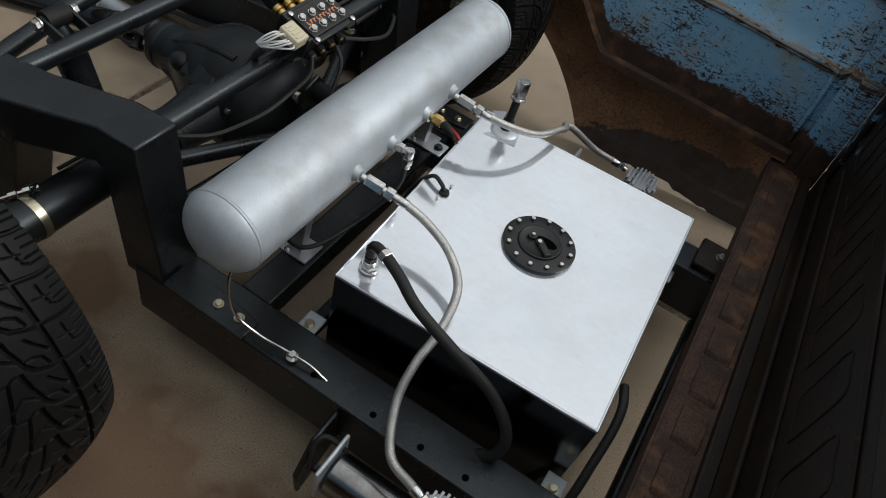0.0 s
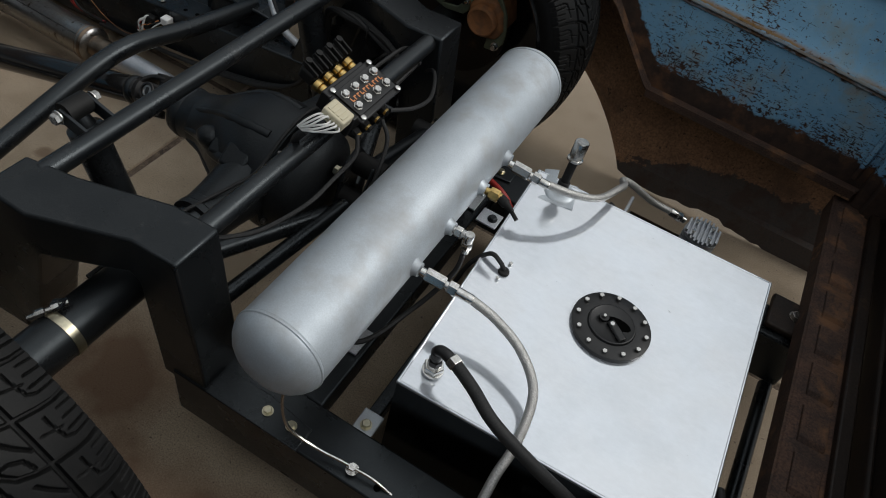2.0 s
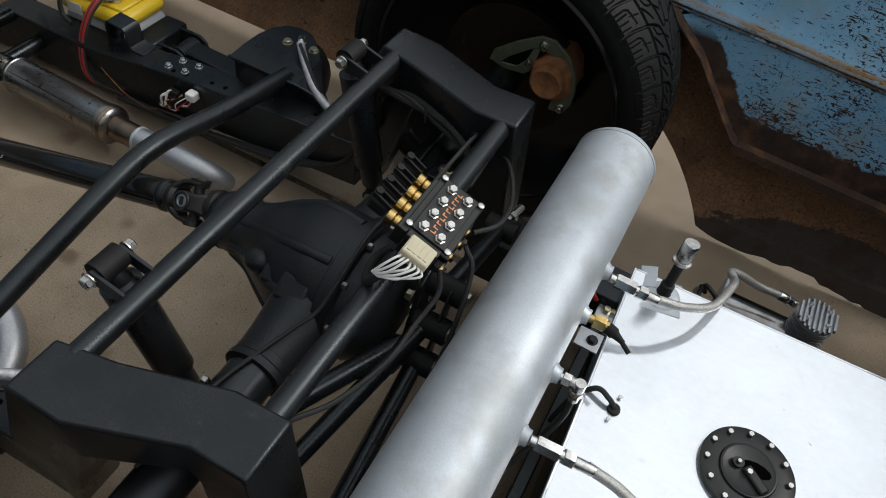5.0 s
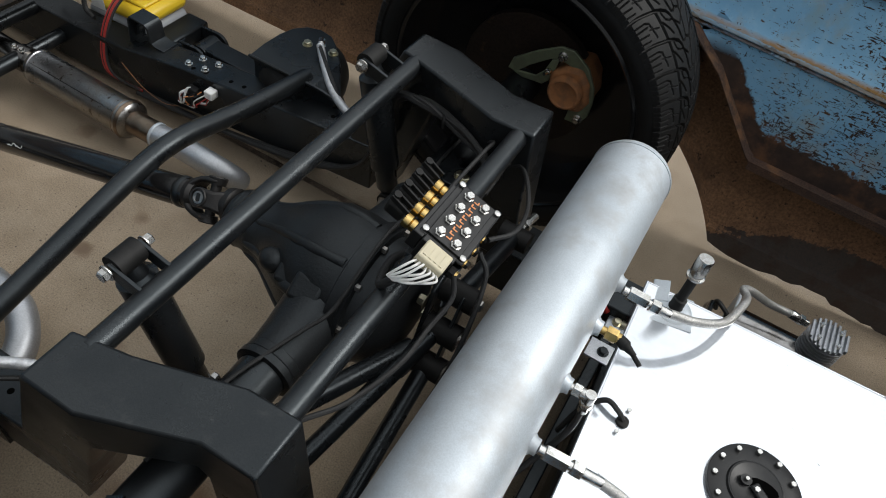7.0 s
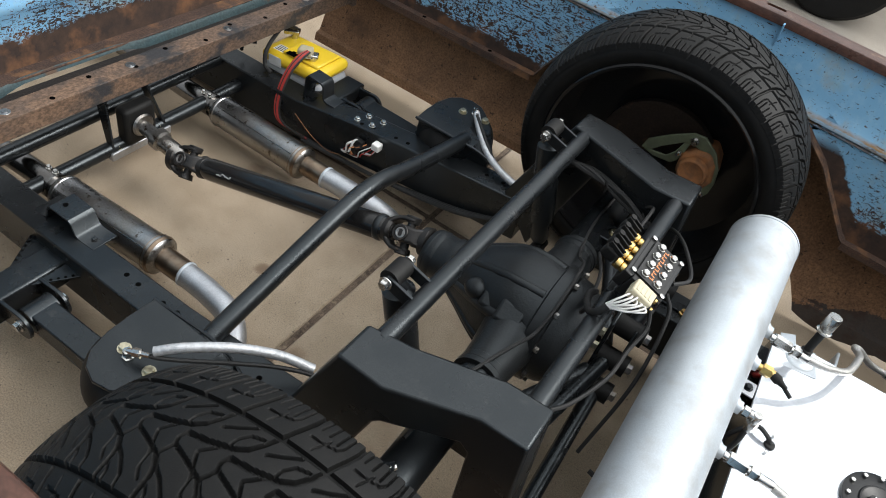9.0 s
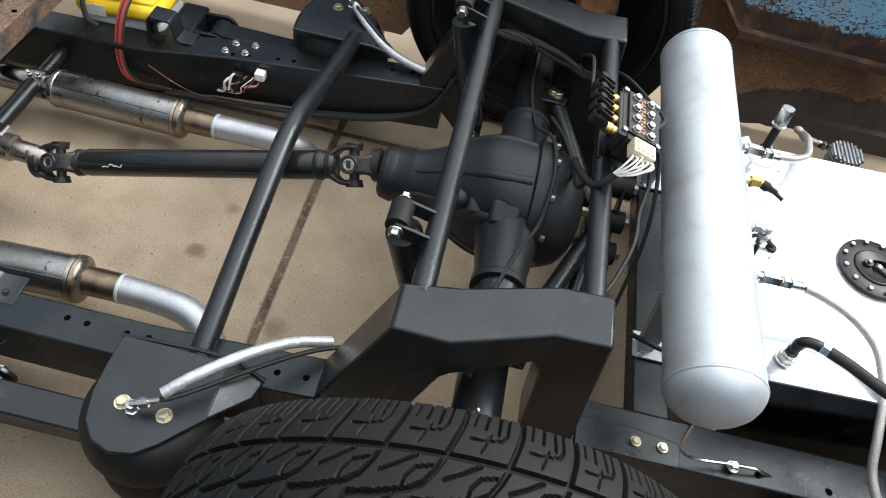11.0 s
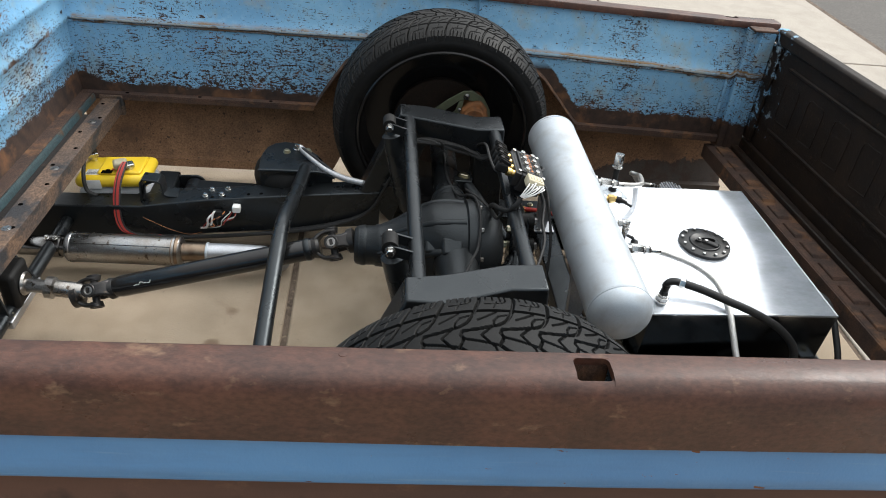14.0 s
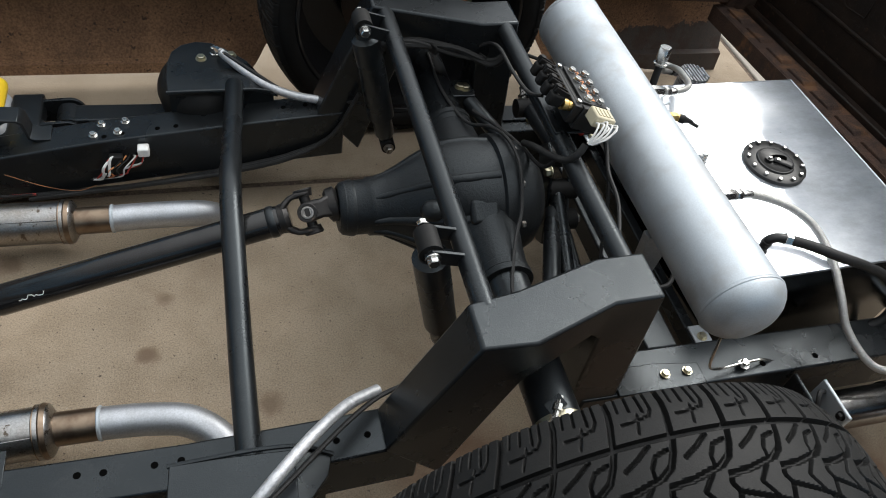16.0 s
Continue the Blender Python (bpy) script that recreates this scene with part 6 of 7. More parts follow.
for x0, x1, y0, y1 in ((-0.2575, -0.252, -0.2995, 0.2995), (0.252, 0.2575, -0.2995, 0.2995), (-0.252, 0.252, -0.2995, -0.294), (-0.252, 0.252, 0.294, 0.2995)):
    e = box(x0, x1, y0, y1, -0.006, 0.0008)
    e.transform(CELL)
    part("edge_weld", e, "polished", cell, bevel=0.002)
fc = Vector((0.914, 0.018, CZ1 - 0.005))
fl = part("filler_flange", lathe(fc, fc + Vector((0, 0, 1)), [(-0.006, 0.0735), (0.004, 0.0735), (0.005, 0.072), (0.0055, 0.045), (0.009, 0.043), (0.0095, 0.041), (0.0085, 0.0395), (0.0085, 0)], 64), "black_anod", cell, "black anodised filler flange with twelve bolts")
for k in range(12):
    a = k * 0.5236 + 0.15
    hex_bolt(fl, fc + Vector((math.cos(a) * 0.0635, math.sin(a) * 0.0635, 0.005)), (0, 0, 1), 0.0052, 0.004, "chrome", washer=False)
part("cap_lever", rot_box(Matrix.Translation(fc + Vector((0.012, -0.012, 0.0115))) @ pose(0, 0, 0, 0, 0, -38), 0.045, 0.016, 0.006), "black_anod", fl, bevel=0.003)
part("cap_boss", rod(fc + Vector((-0.018, 0.002, 0.008)), fc + Vector((-0.018, 0.002, 0.014)), 0.009, 16), "black_anod", fl)
part("cap_recess", prism([(fc.x + 0.010 + 0.024 * math.cos(a), fc.y + 0.006 + 0.012 * math.sin(a)) for a in [i * 0.5236 for i in range(12)]], "z", fc.z + 0.0086, fc.z + 0.0092), "hole", fl)
hex_bolt(fl, fc + Vector((0.0, -0.006, 0.012)), (0, 0, 1), 0.0055, 0.004, "chrome", washer=False)
hex_bolt(fl, fc + Vector((-0.018, 0.002, 0.014)), (0, 0, 1), 0.004, 0.003, "chrome", washer=False)
# vent
vb = Vector((0.700, 0.268, CZ1))
plate = part("vent_plate", rot_box(pose(0.698, 0.262, CZ1 + 0.003, 0, 0, 12), 0.075, 0.075, 0.004), "tank", cell, bevel=0.002)
part("sealant", lathe((0.700, 0.264, CZ1 + 0.004), (0.70, 0.264, 1), [(0, 0.034), (0.003, 0.031), (0.006, 0.024), (0.007, 0.016)], 22), "tank", plate, "smeared grey sealant")
part("plate_tab", rot_box(pose(0.666, 0.290, CZ1 + 0.007, 0, 72, 12), 0.004, 0.05, 0.030), "tank", plate, bevel=0.001)
vd = (Vector((0.702, 0.285, 0.512)) - vb).normalized()
part("vent_tube", lathe(vb, vb + vd, [(0, 0.018), (0.006, 0.018), (0.012, 0.0125), (0.03, 0.0125), (0.032, 0.009), (0.095, 0.009)], 18), "rubber", plate)
part("vent_cap", lathe(vb + vd * 0.085, vb + vd, [(0, 0.010), (0.001, 0.0165), (0.005, 0.0165), (0.006, 0.0125), (0.012, 0.0125), (0.014, 0.0145), (0.044, 0.0145), (0.046, 0.013)], 24), "chrome", plate, "plated vent cap")
# feed fitting and black hose
fh = thing("fuel_hose", (0.70, -0.25, CZ1), "black braided fuel hose with a black elbow", "fuel hose")
nut_fitting(fh, (0.698, -0.252, CZ1), (0, 0, 1), [(0.005, 0.018), (0.012, -0.017), (0.006, 0.012)])
nut_fitting(fh, (0.698, -0.252, CZ1 + 0.022), (0, 0, 1), [(0.012, -0.012), (0.014, 0.0095), (0.008, 0.011)], "black_anod", name="elbow_foot")
part("elbow", sweep([(0.698, -0.252, CZ1 + 0.045), (0.700, -0.253, CZ1 + 0.060), (0.712, -0.257, CZ1 + 0.068), (0.730, -0.263, CZ1 + 0.068)], 0.0098, 12), "black_anod", fh)
nut_fitting(fh, (0.724, -0.260, CZ1 + 0.068), (1, -0.40, -0.03), [(0.014, -0.0135)], "chrome")
part("hose", sweep([(0.736, -0.265, 0.446), (0.775, -0.284, 0.444), (0.828, -0.312, 0.437), (0.908, -0.322, 0.407), (0.999, -0.318, 0.352), (1.052, -0.334, 0.296), (1.047, -0.350, 0.240), (0.993, -0.345, 0.205), (0.92, -0.325, 0.180)], 0.0102, 16), "hose", fh)
# sender wire
gr = part("sender_grommet", lathe((0.700, 0.005, CZ1), (0.70, 0.005, 1), [(-0.001, 0.011), (0.004, 0.010), (0.005, 0.006)], 16), "rubber", cell)
for dy in (-0.022, 0.024):
    hex_bolt(cell, (0.700 + dy * 0.1, 0.005 + dy, CZ1), (0, 0, 1), 0.004, 0.003, "chrome", washer=False, name="screw")
part("sender_wire", sweep([(0.70, 0.005, CZ1 + 0.004), (0.686, 0.010, CZ1 + 0.014), (0.662, 0.016, CZ1 + 0.014), (0.635, 0.0, CZ1 - 0.02), (0.62, -0.02, CZ1 - 0.08)], 0.0045, 8), "hose", gr)
# mounting straps
for sx, sy in ((0.628, -0.312), (1.165, -0.318), (0.628, 0.325), (1.16, 0.325)):
    tab = part("mount_tab", box(sx - 0.02, sx + 0.02, sy - 0.03, sy + 0.03, 0.20, 0.205), "tank", cell, bevel=0.002)
    hex_bolt(tab, (sx, sy, 0.205), (0, 0, 1), 0.009, 0.007, "gold")
for x0, x1 in ((0.612, 0.636),):
    part("cradle_bar", box(x0, x1, -0.335, 0.335, 0.15, 0.19), "frame", cell, bevel=0.003)

# ---------------------------------------------------------------- compressors on the outside of the rails
for s in (-1, 1):
    cp = thing("air_compressor", (0.95, s * 0.50, 0.14), "polished air compressor with a finned head", "air compressor", "air compressors")
    y, z = s * 0.505, 0.170
    hx = 1.030 if s < 0 else 1.005
    part("motor", lathe((0.835, y, z), (2, y, z), [(0, 0.036), (0.004, 0.040), (0.15, 0.040), (0.152, 0.043), (0.165, 0.043), (0.167, 0.034)], 36), "steel_dark", cp, "polished motor can")
    pl = part("mount_plate", prism([(y - 0.046, z - 0.03), (y - 0.046, z + 0.058), (y + 0.046, z + 0.058), (y + 0.046, z - 0.03)], "x", 0.824, 0.832), "tank", cp, bevel=0.003)
    hex_bolt(pl, (0.824, y - 0.030, z + 0.044), (-1, 0, 0), 0.008, 0.008, "rubber")
    part("crankcase", box(hx - 0.028, hx + 0.028, y - 0.038, y + 0.038, z - 0.04, z + 0.035), "cast", cp, bevel=0.008)
    hd = part("finned_head", lathe((hx, y, z + 0.03), (hx, y, 1), [(0, 0.03)] + [(0.006 + k * 0.0085 + a, r) for k in range(6) for a, r in ((0, 0.033), (0.001, 0.041), (0.005, 0.041), (0.006, 0.033))] + [(0.060, 0.040), (0.061, 0.036)], 28), "aluminised", cp, "round finned head")
    for k in range(8):
        dx = -0.035 + k * 0.010
        c = math.sqrt(0.042 ** 2 - dx * dx)
        part("fin", box(hx + dx - 0.0028, hx + dx + 0.0028, y - c, y + c, z + 0.090, z + 0.099), "aluminised", hd, bevel=0.001)
    for a in (0.8, 2.4, 3.9, 5.5):
        hex_bolt(hd, (hx + 0.027 * math.cos(a), y + 0.027 * math.sin(a), z + 0.096), (0, 0, 1), 0.005, 0.005, "chrome")
    part("hanger", prism([(s * 0.43, 0.215), (s * 0.50, 0.215), (s * 0.545, 0.150), (s * 0.535, 0.070), (s * 0.43, 0.11)], "x", 0.778, 0.788), "frame", cp, "black hanger bracket", bevel=0.004)
    part("lead", sweep([(0.84, y - s * 0.03, z + 0.03), (0.80, y - s * 0.02, z + 0.055), (0.79, y, z + 0.04), (0.80, y + s * 0.02, z)], 0.005, 8), "hose", cp)

rc = thing("red_cable", (0.53, 0.35, 0.232), "short red cable on the far frame rail", "cable")
part("cable", sweep([(0.46, 0.375, 0.234), (0.495, 0.362, 0.240), (0.535, 0.346, 0.243), (0.57, 0.336, 0.236), (0.60, 0.335, 0.21)], 0.0075, 10), "red", rc)
part("lug", lathe((0.46, 0.375, 0.229), (0.46, 0.375, 1), [(0, 0.011), (0.005, 0.011), (0.006, 0.007), (0.012, 0.007)], 10), "brass", rc)
vh = thing("vent_hose", (1.195, -0.25, 0.20), "black rubber hose down the fuel cell's rear corner", "fuel hose")
part("hose", sweep([(1.180, -0.150, 0.345), (1.192, -0.195, 0.350), (1.197, -0.235, 0.330), (1.196, -0.285, 0.295), (1.195, -0.330, 0.252), (1.19, -0.36, 0.19), (1.17, -0.34, 0.12), (1.12, -0.28, 0.10)], 0.0085, 12), "hose", vh)

# small clamp and line on the near rear rail
cl = thing("hard_line", (0.66, -0.405, 0.228), "thin steel line clipped to the rail", "pipe")
part("line", sweep([(0.535, -0.405, 0.41), (0.530, -0.420, 0.36), (0.545, -0.425, 0.29), (0.59, -0.415, 0.254), (0.64, -0.407, 0.246), (0.665, -0.405, 0.245), (0.70, -0.403, 0.243), (0.735, -0.401, 0.226)], 0.0030, 8), "chrome", cl)
hex_bolt(cl, (0.66, -0.405, 0.236), (0, 0, 1), 0.009, 0.010, "chrome", name="clip_bolt")

# ---------------------------------------------------------------- air valve manifold on the rear tube
vm = thing("valve_manifold", (0.37, 0.012, 0.57), "black four-corner air valve manifold with brass fittings", "valve block")
m = Matrix.Translation((0.3600, 0.0185, 0.604)) @ pose(0, 0, 0, 0, 19, 0)


def vpart(name, bm, material, parent, label="", bevel=0.0):
    bm.transform(m)
    return part(name, bm, material, parent, label, bevel)


body = vpart("body", box(-0.028, 0.028, -0.066, 0.056, -0.052, -0.004), "black_anod", vm, bevel=0.002)
vpart("cover", box(-0.029, 0.029, -0.052, 0.058, -0.0035, 0.0), "black_anod", body, bevel=0.001)
for ix in (-0.0145, 0.0145):
    for iy in range(4):
        b = lathe((ix, -0.0405 + iy * 0.0285, 0.0), (ix, -0.0405 + iy * 0.0285, 1), [(0, 0.0085), (0.002, 0.0085), (0.002, 0.0072), (0.0075, 0.0072), (0.0085, 0.006)], 6)
        vpart("coil_nut", b, "chrome", body)
for iy in range(10):
    y = 0.047 - iy * 0.0093
    vpart("print_bar", box(-0.0042, 0.0042, y - 0.0032, y - 0.0012, 0.0002, 0.0008), "orange", body)
    vpart("print_bar", box(-0.0042 if iy % 3 else 0.0018, -0.0018 if iy % 3 else 0.0042, y - 0.0012, y + 0.0028, 0.0002, 0.0008), "orange", body)
for cx in (-0.034, 0.034):
    for cy in (-0.048, 0.06):
        vpart("corner_screw", lathe((cx, cy, -0.004), (cx, cy, 1), [(0, 0.0055), (0.003, 0.0055), (0.004, 0.004)], 12), "chrome", body)
vpart("valve_block", box(-0.046, -0.0285, -0.062, 0.052, -0.045, -0.006), "black_anod", body, bevel=0.002)
vpart("lug_plate", box(-0.040, 0.040, -0.056, 0.066, -0.010, -0.005), "black_anod", body, bevel=0.004)
vpart("connector", box(-0.020, 0.024, -0.098, -0.064, -0.018, 0.006), "cream", vm, "cream wire connector", bevel=0.003)
for k in range(4):
    vpart("key_bar", box(-0.014 + k * 0.009, -0.009 + k * 0.009, -0.092, -0.070, 0.0062, 0.0075), "cream", vm)
for k in range(7):
    o = -0.016 + 0.006 * k
    vpart("wire", sweep([(o * 0.9, -0.096, -0.008), (o * 1.2, -0.110 - 0.004 * (k % 2), -0.002 + 0.004 * (k % 3)), (o * 0.9 - 0.012, -0.124 - 0.003 * (k % 3), -0.012), (-0.028 + o * 0.3, -0.132, -0.032)], 0.0019, 6), "white", vm)
for k in range(4):
    y = -0.048 + k * 0.0285
    p = part("port_fitting", lathe(m @ Vector((-0.044, y, -0.018)), m @ Vector((-0.11, y, -0.018)), [(0, 0.006), (0.002, 0.006), (0.002, 0.0095), (0.009, 0.0095), (0.010, 0.008), (0.012, 0.0112), (0.022, 0.0112), (0.023, 0.006)], 10), "brass", vm, "brass port fitting")
    part("plug", rot_box(m @ pose(-0.084, y, -0.012, 0, 0, 0), 0.030, 0.019, 0.026), "rubber", p, bevel=0.005)
    for dy in (-0.006, 0.006):
        part("plug_clip", rot_box(m @ pose(-0.082, y + dy, 0.006, 0, 12, 0), 0.034, 0.0035, 0.009), "rubber", p, bevel=0.001)
    part("plug_stem", rod(m @ Vector((-0.093, y, 0.002)), m @ Vector((-0.093, y, 0.016)), 0.006, 8), "rubber", p)
    q = part("tube_fitting", lathe(m @ Vector((0.028, y, -0.045)), m @ Vector((0.09, y, -0.045)), [(0, 0.005), (0.003, 0.005), (0.003, 0.009), (0.012, 0.009), (0.013, 0.0065), (0.022, 0.0065)], 8), "rubber", vm)
    part("collar", lathe(m @ Vector((0.041, y, -0.045)), m @ Vector((0.09, y, -0.045)), [(0, 0.007), (0.004, 0.007)], 8), "brass", q)
part("mount_plate", box(0.30, 0.385, -0.03, 0.085, 0.534, 0.540), "frame", vm, bevel=0.002)
for pts in ([(0.388, -0.038, 0.556), (0.399, -0.057, 0.528), (0.391, -0.106, 0.504), (0.386, -0.174, 0.493), (0.358, -0.254, 0.481), (0.332, -0.302, 0.488), (0.318, -0.330, 0.500)],
            [(0.397, 0.050, 0.560), (0.42, 0.10, 0.548), (0.408, 0.19, 0.512), (0.372, 0.275, 0.492), (0.338, 0.325, 0.470), (0.30, 0.345, 0.43)],
            [(0.292, -0.082, 0.526), (0.282, -0.052, 0.476), (0.277, 0.038, 0.446), (0.262, 0.138, 0.416), (0.232, 0.218, 0.396)],
            [(0.397, 0.025, 0.556), (0.422, 0.008, 0.516), (0.432, -0.082, 0.416), (0.412, -0.182, 0.276)],
            [(0.30, 0.06, 0.556), (0.288, 0.10, 0.536), (0.284, 0.18, 0.526), (0.284, 0.27, 0.520), (0.278, 0.322, 0.498), (0.25, 0.345, 0.468)]):
    part("air_line", sweep(pts, 0.0040, 8), "hose", vm)
part("loom", sweep([(0.325, -0.100, 0.570), (0.312, -0.106, 0.552), (0.300, -0.095, 0.530), (0.285, -0.06, 0.512), (0.276, -0.01, 0.490), (0.280, 0.04, 0.455)], 0.0070, 10), "hose", vm, "taped black wiring loom")

# lines along the far bridge and rail
ln = thing("line_bundle", (0.15, 0.36, 0.46), "bundle of black air and brake lines", "hoses")
rnd = random.Random(3)
for k in range(5):
    o = [rnd.uniform(-0.010, 0.010) for _ in range(6)]
    part("line", sweep([(0.03, 0.385 + 0.004 * k, 0.34), (0.045, 0.372 + o[0], 0.455 + o[1]), (0.11, 0.362 + o[2], 0.478 + o[3]), (0.21, 0.335 + o[4], 0.468 + o[5]), (0.285, 0.312 + o[0], 0.462 + o[3]), (0.318, 0.27 + 0.006 * k, 0.497), (0.325, 0.16 + 0.03 * k, 0.500)], (0.0055, 0.0075, 0.0045, 0.0055, 0.0065)[k], 8), "hose", ln)
for y, z in ((0.345, 0.47), (0.318, 0.46)):
    part("zip_tie", rot_box(pose(0.16 if y > 0.33 else 0.27, y, z, 0, 0, 30), 0.005, 0.024, 0.022), "rubber", ln, bevel=0.004)
ln2 = thing("line_bundle", (-0.3, 0.38, 0.15), "black wiring loom along the far frame rail", "hoses")
for k in range(3):
    part("line", sweep([(-0.75, 0.386 - 0.006 * k, 0.055), (-0.5, 0.384 - 0.007 * k, 0.072 + 0.006 * k), (-0.3, 0.384 - 0.006 * k, 0.108), (-0.15, 0.384 - 0.006 * k, 0.145), (-0.05, 0.384, 0.20), (0.01, 0.375, 0.33)], 0.006, 8), "hose", ln2)

# ---------------------------------------------------------------- exhausts
for s in (-1, 1):
    ex = thing("muffler", (-0.8, s * 0.265, 0.05), "heat-tinted steel muffler with a plain tail pipe", "muffler", "mufflers")
    f, r = Vector((-0.985, s * 0.268, 0.088)), Vector((-0.64, s * 0.257, 0.093))
    L = (r - f).length
    part("body", lathe(f, r, [(-0.004, 0.03), (0, 0.042), (0.006, 0.047), (0.016, 0.049), (0.018, 0.047), (L - 0.022, 0.047), (L - 0.02, 0.050), (L - 0.006, 0.050), (L, 0.047), (L + 0.006, 0.036), (L + 0.008, 0.03)], 40), "steel", ex)
    part("end_ring", lathe(f + (r - f) * ((L - 0.024) / L), r, [(0, 0.0475), (0.002, 0.0505), (0.008, 0.0485), (0.014, 0.0515), (0.022, 0.049)], 40), "heat", ex, "bronze heat-tinted ring")
    part("inlet_pipe", sweep([f + Vector((0.01, 0, 0)), f + Vector((-0.12, 0, 0.0)), f + Vector((-0.35, s * 0.01, 0.0)), f + Vector((-0.6, s * 0.02, 0))], 0.031, 22), "steel_dark", ex)
    cl = part("clamp", lathe(f + Vector((-0.02, 0, 0)), f + Vector((-1, 0, 0)), [(0, 0.032), (0, 0.036), (0.04, 0.036), (0.04, 0.032)], 24), "steel_dark", ex)
    for dx in (-0.03, -0.055):
        hex_bolt(cl, f + Vector((dx, -s * 0.01, 0.036)), (0, 0, 1), 0.006, 0.008, "chrome")
    part("outlet_neck", lathe(r, r + Vector((1, 0, 0)), [(0, 0.031), (0.08, 0.031)], 24), "heat", ex)
    bend = ((0.235, 0.018, -0.006), (0.29, 0.06, -0.018), (0.315, 0.12, -0.032), (0.32, 0.20, -0.04)) if s < 0 else ((0.235, 0.004, -0.004), (0.275, 0.010, -0.014), (0.298, 0.022, -0.034), (0.306, 0.034, -0.056))
    part("tail_pipe", sweep([r + Vector((0.07, 0, 0)), r + Vector((0.16, s * 0.004, -0.002))] + [r + Vector((a, s * b, c)) for a, b, c in bend], 0.0305, 24), "aluminised", ex, "aluminised tail pipe")
    part("body_seam", sweep([f + (r - f) * t + Vector((0, -0.030, 0.0365)) for t in (0.06, 0.5, 0.93)], 0.0012, 6, 2), "steel_dark", ex)
    part("weld", lathe(r + Vector((0.077, 0, 0)), r + Vector((1, 0, 0)), [(0, 0.0308), (0.002, 0.0328), (0.006, 0.0328), (0.008, 0.0308)], 24), "tank", ex)

# ---------------------------------------------------------------- battery and wiring at the far rail
bat = thing("car_battery", (-0.88, 0.545, 0.06), "yellow-topped grey car battery", "battery")
bx0, bx1, by0, by1 = -1.005, -0.775, 0.478, 0.628
part("case", box(bx0, bx1, by0, by1, 0.045, 0.195), "grey", bat, bevel=0.02, seg=4)
top = part("lid", box(bx0 - 0.004, bx1 + 0.004, by0 - 0.004, by1 + 0.004, 0.195, 0.238), "yellow", bat, "yellow lid with a printed label", bevel=0.022, seg=4)
part("lid_step", box(bx0 + 0.07, bx1 - 0.02, by0 + 0.02, by1 - 0.02, 0.236, 0.246), "yellow", top, bevel=0.006)
for x, y in ((bx0 + 0.03, by1 - 0.03), (bx1 - 0.06, by0 + 0.045)):
    t = part("terminal", rod((x, y, 0.236), (x, y, 0.262), 0.011, 14), "chrome", top)
    part("clamp", rot_box(pose(x - 0.01, y, 0.258, 0, 0, 30), 0.05, 0.03, 0.014), "chrome", t, bevel=0.003)
part("label", box(bx0 + 0.035, bx0 + 0.085, by0 - 0.0052, by0 - 0.0042, 0.200, 0.232), "white", top, bevel=0.0)
part("label", box(bx0 + 0.03, bx0 + 0.075, by0 + 0.02, by0 + 0.055, 0.2382, 0.2388), "white", top)
part("label", box(bx0 + 0.085, bx0 + 0.12, by0 + 0.015, by0 + 0.035, 0.2462, 0.2468), "hole", top)
for k in range(4):
    part("label", box(bx0 + 0.095 + 0.018 * k, bx0 + 0.108 + 0.018 * k, by0 + 0.035, by0 + 0.042 + 0.004 * (k % 2), 0.2462, 0.2466), "red" if k % 2 else "hole", top)
    part("label", box(bx0 + 0.034, bx0 + 0.07, by0 + 0.024 + 0.008 * k, by0 + 0.027 + 0.008 * k, 0.2389, 0.2392), "hole", top)
part("terminal_boot", rot_box(pose(bx1 - 0.085, by0 + 0.04, 0.268, 0, 0, 20), 0.045, 0.04, 0.025), "clear_boot", top, "hazy plastic terminal boot", bevel=0.008)
bat.matrix_world = Matrix.Translation((-0.78, 0.55, -0.014)) @ Matrix.Rotation(radians(-3.5), 4, "Y") @ Matrix.Translation((0.78, -0.55, 0)) @ bat.matrix_world
cab = thing("battery_cable", (-0.83, 0.47, 0.2), "red and black battery cables", "cable")
for k, mt in enumerate(("red", "hose", "red", "red", "hose")):
    o = 0.0042 * k
    part("cable", sweep([(bx1 - 0.085 + o * 0.6, by0 + 0.028, 0.262), (bx1 - 0.092 + o, by0 - 0.004, 0.252), (bx1 - 0.098 + o, by0 - 0.040, 0.222), (bx1 - 0.100 + o, by0 - 0.075, 0.168), (bx1 - 0.092 + o, by0 - 0.098, 0.105), (bx1 - 0.06 + o, by0 - 0.106, 0.074), (bx1 + 0.04, by0 - 0.100, 0.066)], 0.0036, 8), mt, cab)
part("earth_cable", sweep([(bx0 + 0.03, by1 - 0.04, 0.255), (bx0 + 0.02, by1 - 0.09, 0.275), (bx0 + 0.03, by0 - 0.02, 0.235), (bx0 + 0.04, by0 - 0.04, 0.19), (bx0 + 0.07, by0 - 0.045, 0.175)], 0.0065, 8), "hose", cab)
tray = thing("battery_bracket", (-0.87, 0.46, 0.18), "bent black battery hold-down bracket", "bracket")
for x in (-1.02, -0.74):
    part("strap", sweep([(x - 0.05, 0.445, 0.185), (x - 0.045, 0.448, 0.215), (x - 0.01, 0.47, 0.222)], 0.006, 4, 4), "frame", tray)
rows = [[(x, 0.425, z), (x, 0.475, z)] for x, z in ((-0.815, 0.165), (-0.80, 0.168), (-0.795, 0.235), (-0.785, 0.248), (-0.735, 0.245), (-0.725, 0.235), (-0.72, 0.195), (-0.71, 0.19), (-0.68, 0.19))]
part("hold_down", strip(rows, thick=0.006), "frame", tray, bevel=0.001)
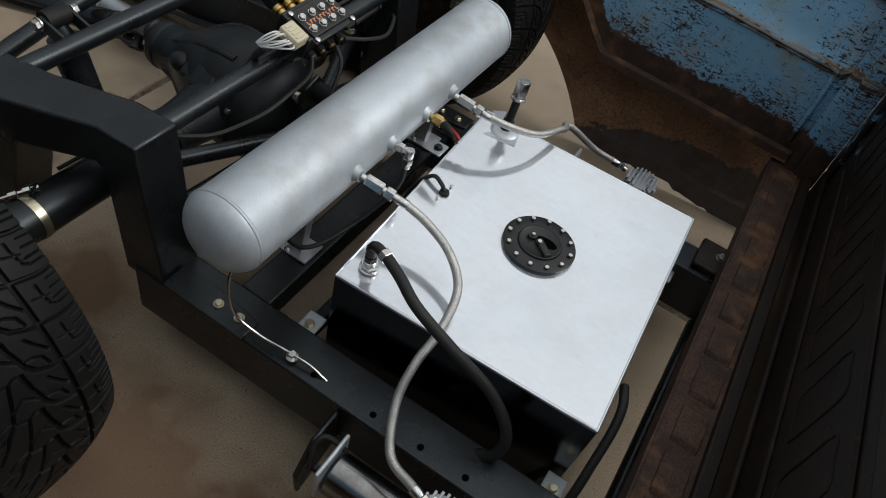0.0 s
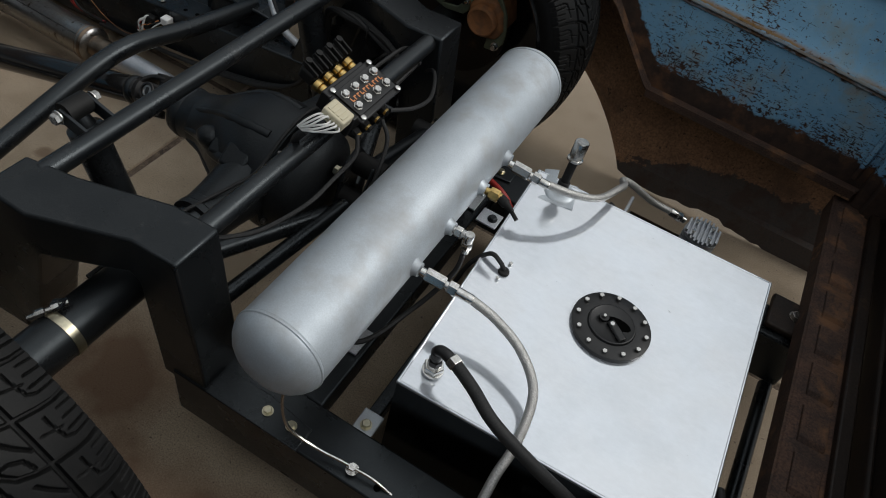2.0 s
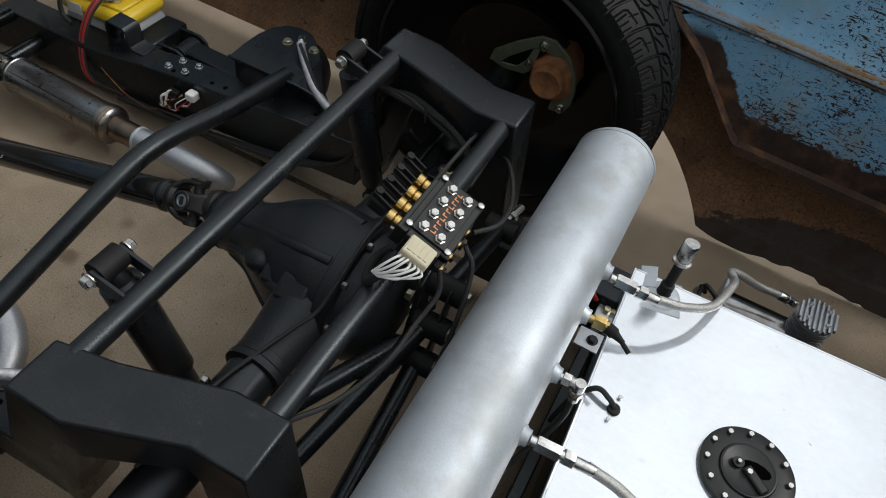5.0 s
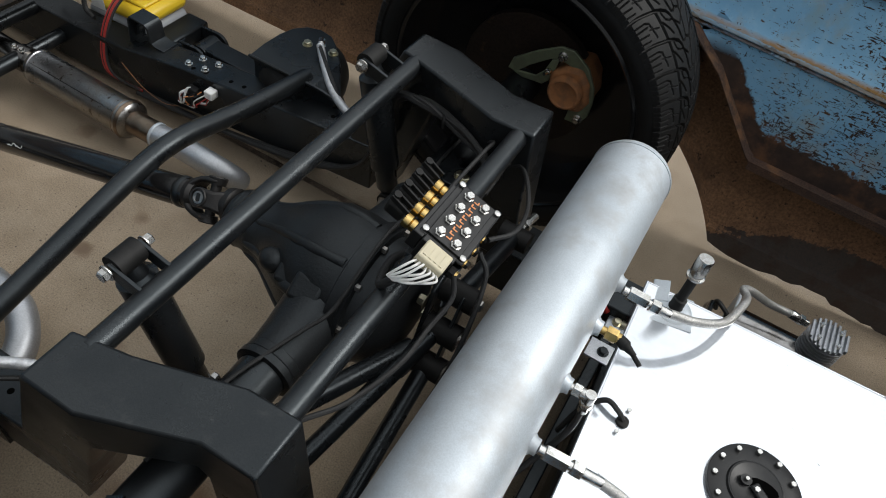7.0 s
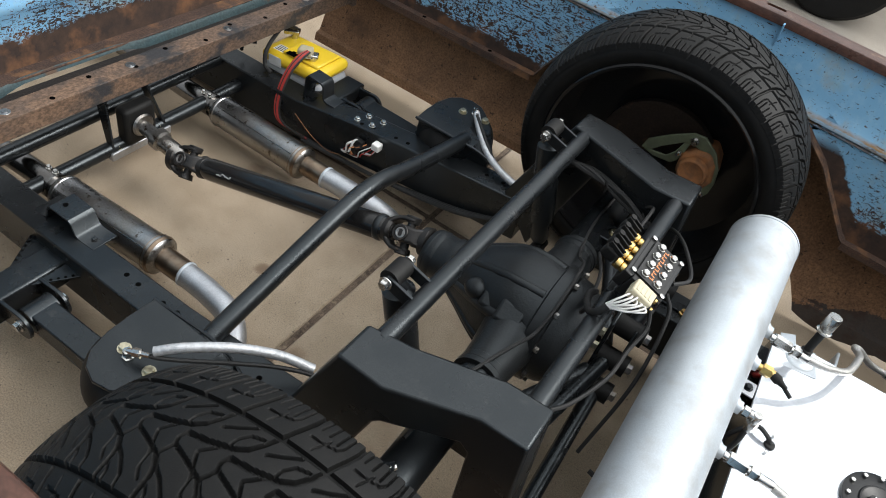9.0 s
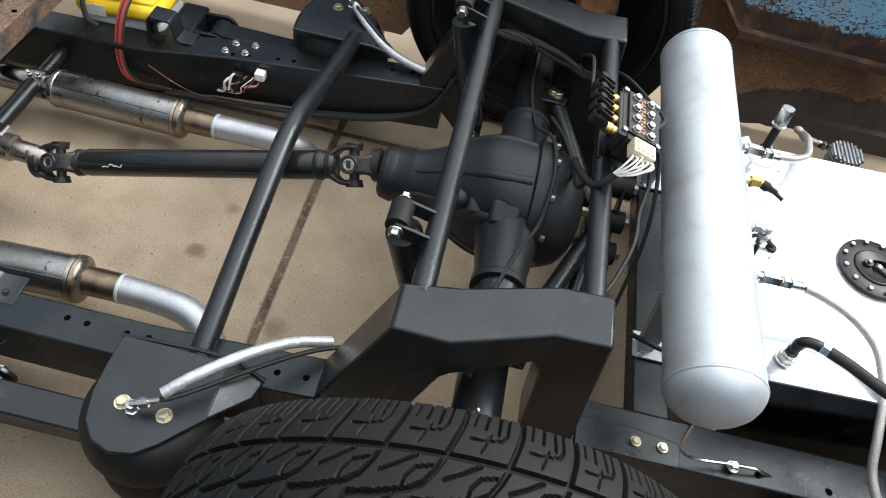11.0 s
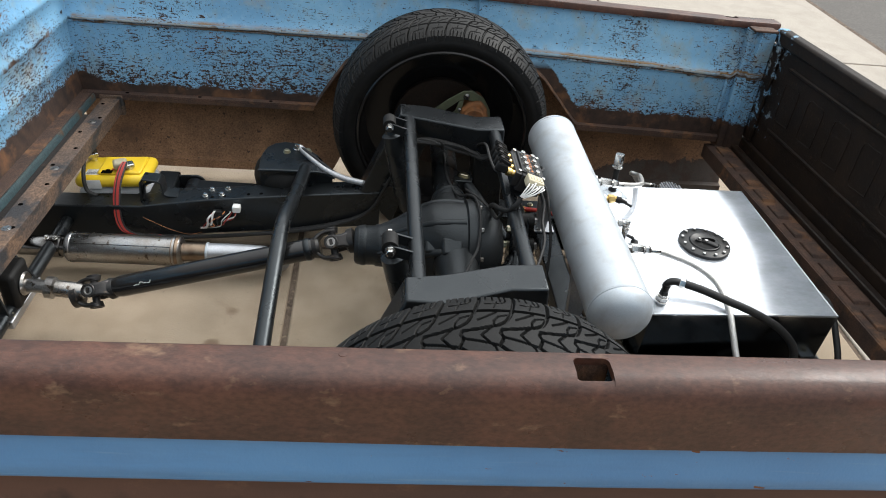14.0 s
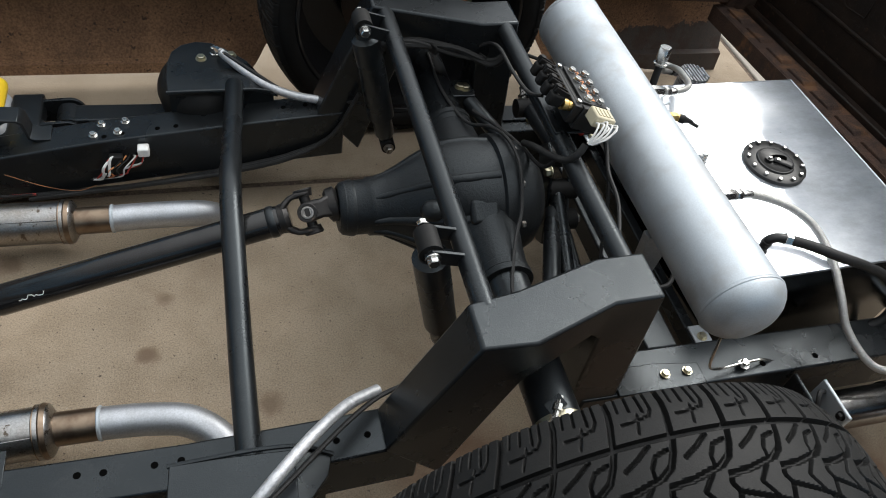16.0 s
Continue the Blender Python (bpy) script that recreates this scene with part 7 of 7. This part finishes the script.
part("tray", box(-1.03, -0.76, 0.472, 0.64, 0.0, 0.012), "frame", tray, bevel=0.002)
bk = thing("rail_bracket", (-0.76, -0.375, 0.20), "folded black hat bracket on the near frame rail", "bracket")
rows = [[(x, -0.408, z), (x, -0.345, z)] for x, z in ((-0.870, 0.196), (-0.836, 0.198), (-0.826, 0.204), (-0.816, 0.236), (-0.806, 0.246), (-0.745, 0.244), (-0.736, 0.236), (-0.727, 0.210), (-0.718, 0.204), (-0.672, 0.206))]
part("hat", strip(rows, thick=0.005), "frame", bk, bevel=0.001)
part("hat_hole", lathe((-0.787, -0.380, 0.2455), (-0.787, -0.380, 1), [(0, 0.006), (0.0012, 0.006)], 12), "hole", bk)
hex_bolt(bk, (-0.695, -0.385, 0.2055), (0, 0, 1), 0.006, 0.004, "frame")
for x, y in ((-0.588, 0.418), (-0.572, 0.452), (-0.535, 0.418), (-0.520, 0.452)):
    hex_bolt(frame_ob, (x, y, rail_top(x)), (0, 0, 1), 0.008, 0.008, "chrome")
wc = thing("wire_connector", (-0.483, 0.385, 0.18), "white plug with loose wires on the far rail", "connector")
part("plug", box(-0.495, -0.47, 0.365, 0.39, 0.175, 0.197), "white", wc, bevel=0.003)
part("plug", box(-0.56, -0.53, 0.372, 0.39, 0.15, 0.172), "rubber", wc, bevel=0.003)
rnd = random.Random(11)
for k, mt in enumerate(("red", "white", "white", "hose", "orange", "hose", "white", "red")):
    x = -0.575 + 0.008 * k
    j = [rnd.uniform(-0.012, 0.012) for _ in range(6)]
    part("wire", sweep([(x + 0.02, 0.386, 0.165), (x + 0.012 + j[0], 0.372, 0.160 + j[1]), (x - 0.01 + j[2], 0.362, 0.142 + j[3]), (x - 0.015, 0.37, 0.118 + j[4] * 0.5), (-0.60 + j[5], 0.382, 0.10)], 0.0034 if k in (1, 2) else 0.0018, 6), mt, wc)
for k in range(3):
    part("wire", sweep([(-0.483, 0.372 + 0.004 * k, 0.178), (-0.49, 0.366, 0.16), (-0.50 - 0.008 * k, 0.372, 0.145), (-0.53, 0.38, 0.13)], 0.0018, 6), "white" if k else "red", wc)
part("loose_wire", sweep([(-0.78, 0.37, 0.14), (-0.70, 0.355, 0.11), (-0.64, 0.36, 0.088), (-0.60, 0.372, 0.090)], 0.0009, 6), "caliper", wc)

# ---------------------------------------------------------------- vehicle parked beyond the far side
car = thing("parked_car", (0.24, 3.4, 0), "dark grey car parked beyond the pickup bed", "car")
side = [(-3.42, 0.36), (-3.44, 0.55), (-3.32, 0.70), (-2.35, 0.80), (-1.72, 1.18), (-1.5, 1.23), (-0.95, 1.22), (-0.75, 1.18), (-0.20, 0.84), (0.72, 0.78), (0.84, 0.68), (0.86, 0.38), (0.78, 0.26), (0.66, 0.24)]
side += [(0.32 + 0.335 * math.cos(t), 0.30 + 0.335 * math.sin(t)) for t in [i * math.pi / 10 for i in range(11)]]
side += [(-0.04, 0.22), (-2.0, 0.22)]
side += [(-2.38 + 0.335 * math.cos(t), 0.30 + 0.335 * math.sin(t)) for t in [i * math.pi / 10 for i in range(11)]]
side += [(-2.75, 0.24), (-3.35, 0.28)]
part("body", prism(side, "y", 3.29, 4.95), "car_paint", car, bevel=0.03)
part("side_window", prism([(-2.1, 0.86), (-1.66, 1.13), (-1.25, 1.16), (-1.25, 0.86)], "y", 3.284, 3.288), "gloss", car)
part("side_window", prism([(-1.19, 0.86), (-1.19, 1.16), (-0.80, 1.12), (-0.38, 0.86)], "y", 3.284, 3.288), "gloss", car)
part("sill_trim", box(-1.98, -0.06, 3.282, 3.288, 0.25, 0.29), "rubber", car, bevel=0.001)
for wx in (0.32, -2.38):
    part("wheel_well", box(wx - 0.37, wx + 0.37, 3.52, 4.75, 0.20, 0.655), "hole", car)
for wx in (0.32, -2.38):
    cw = part("tyre", lathe((wx, 3.30, 0.31), (wx, 4, 0.31), [(0, 0.20), (-0.005, 0.22), (0.0, 0.29), (0.02, 0.31), (0.18, 0.31), (0.20, 0.29), (0.20, 0.2)], 48), "tyre", car, "black tyre")
    part("rim", lathe((wx, 3.31, 0.31), (wx, 4, 0.31), [(0, 0.03), (0.03, 0.06), (0.035, 0.19), (0.0, 0.2), (0.12, 0.2)], 32), "black_anod", cw)
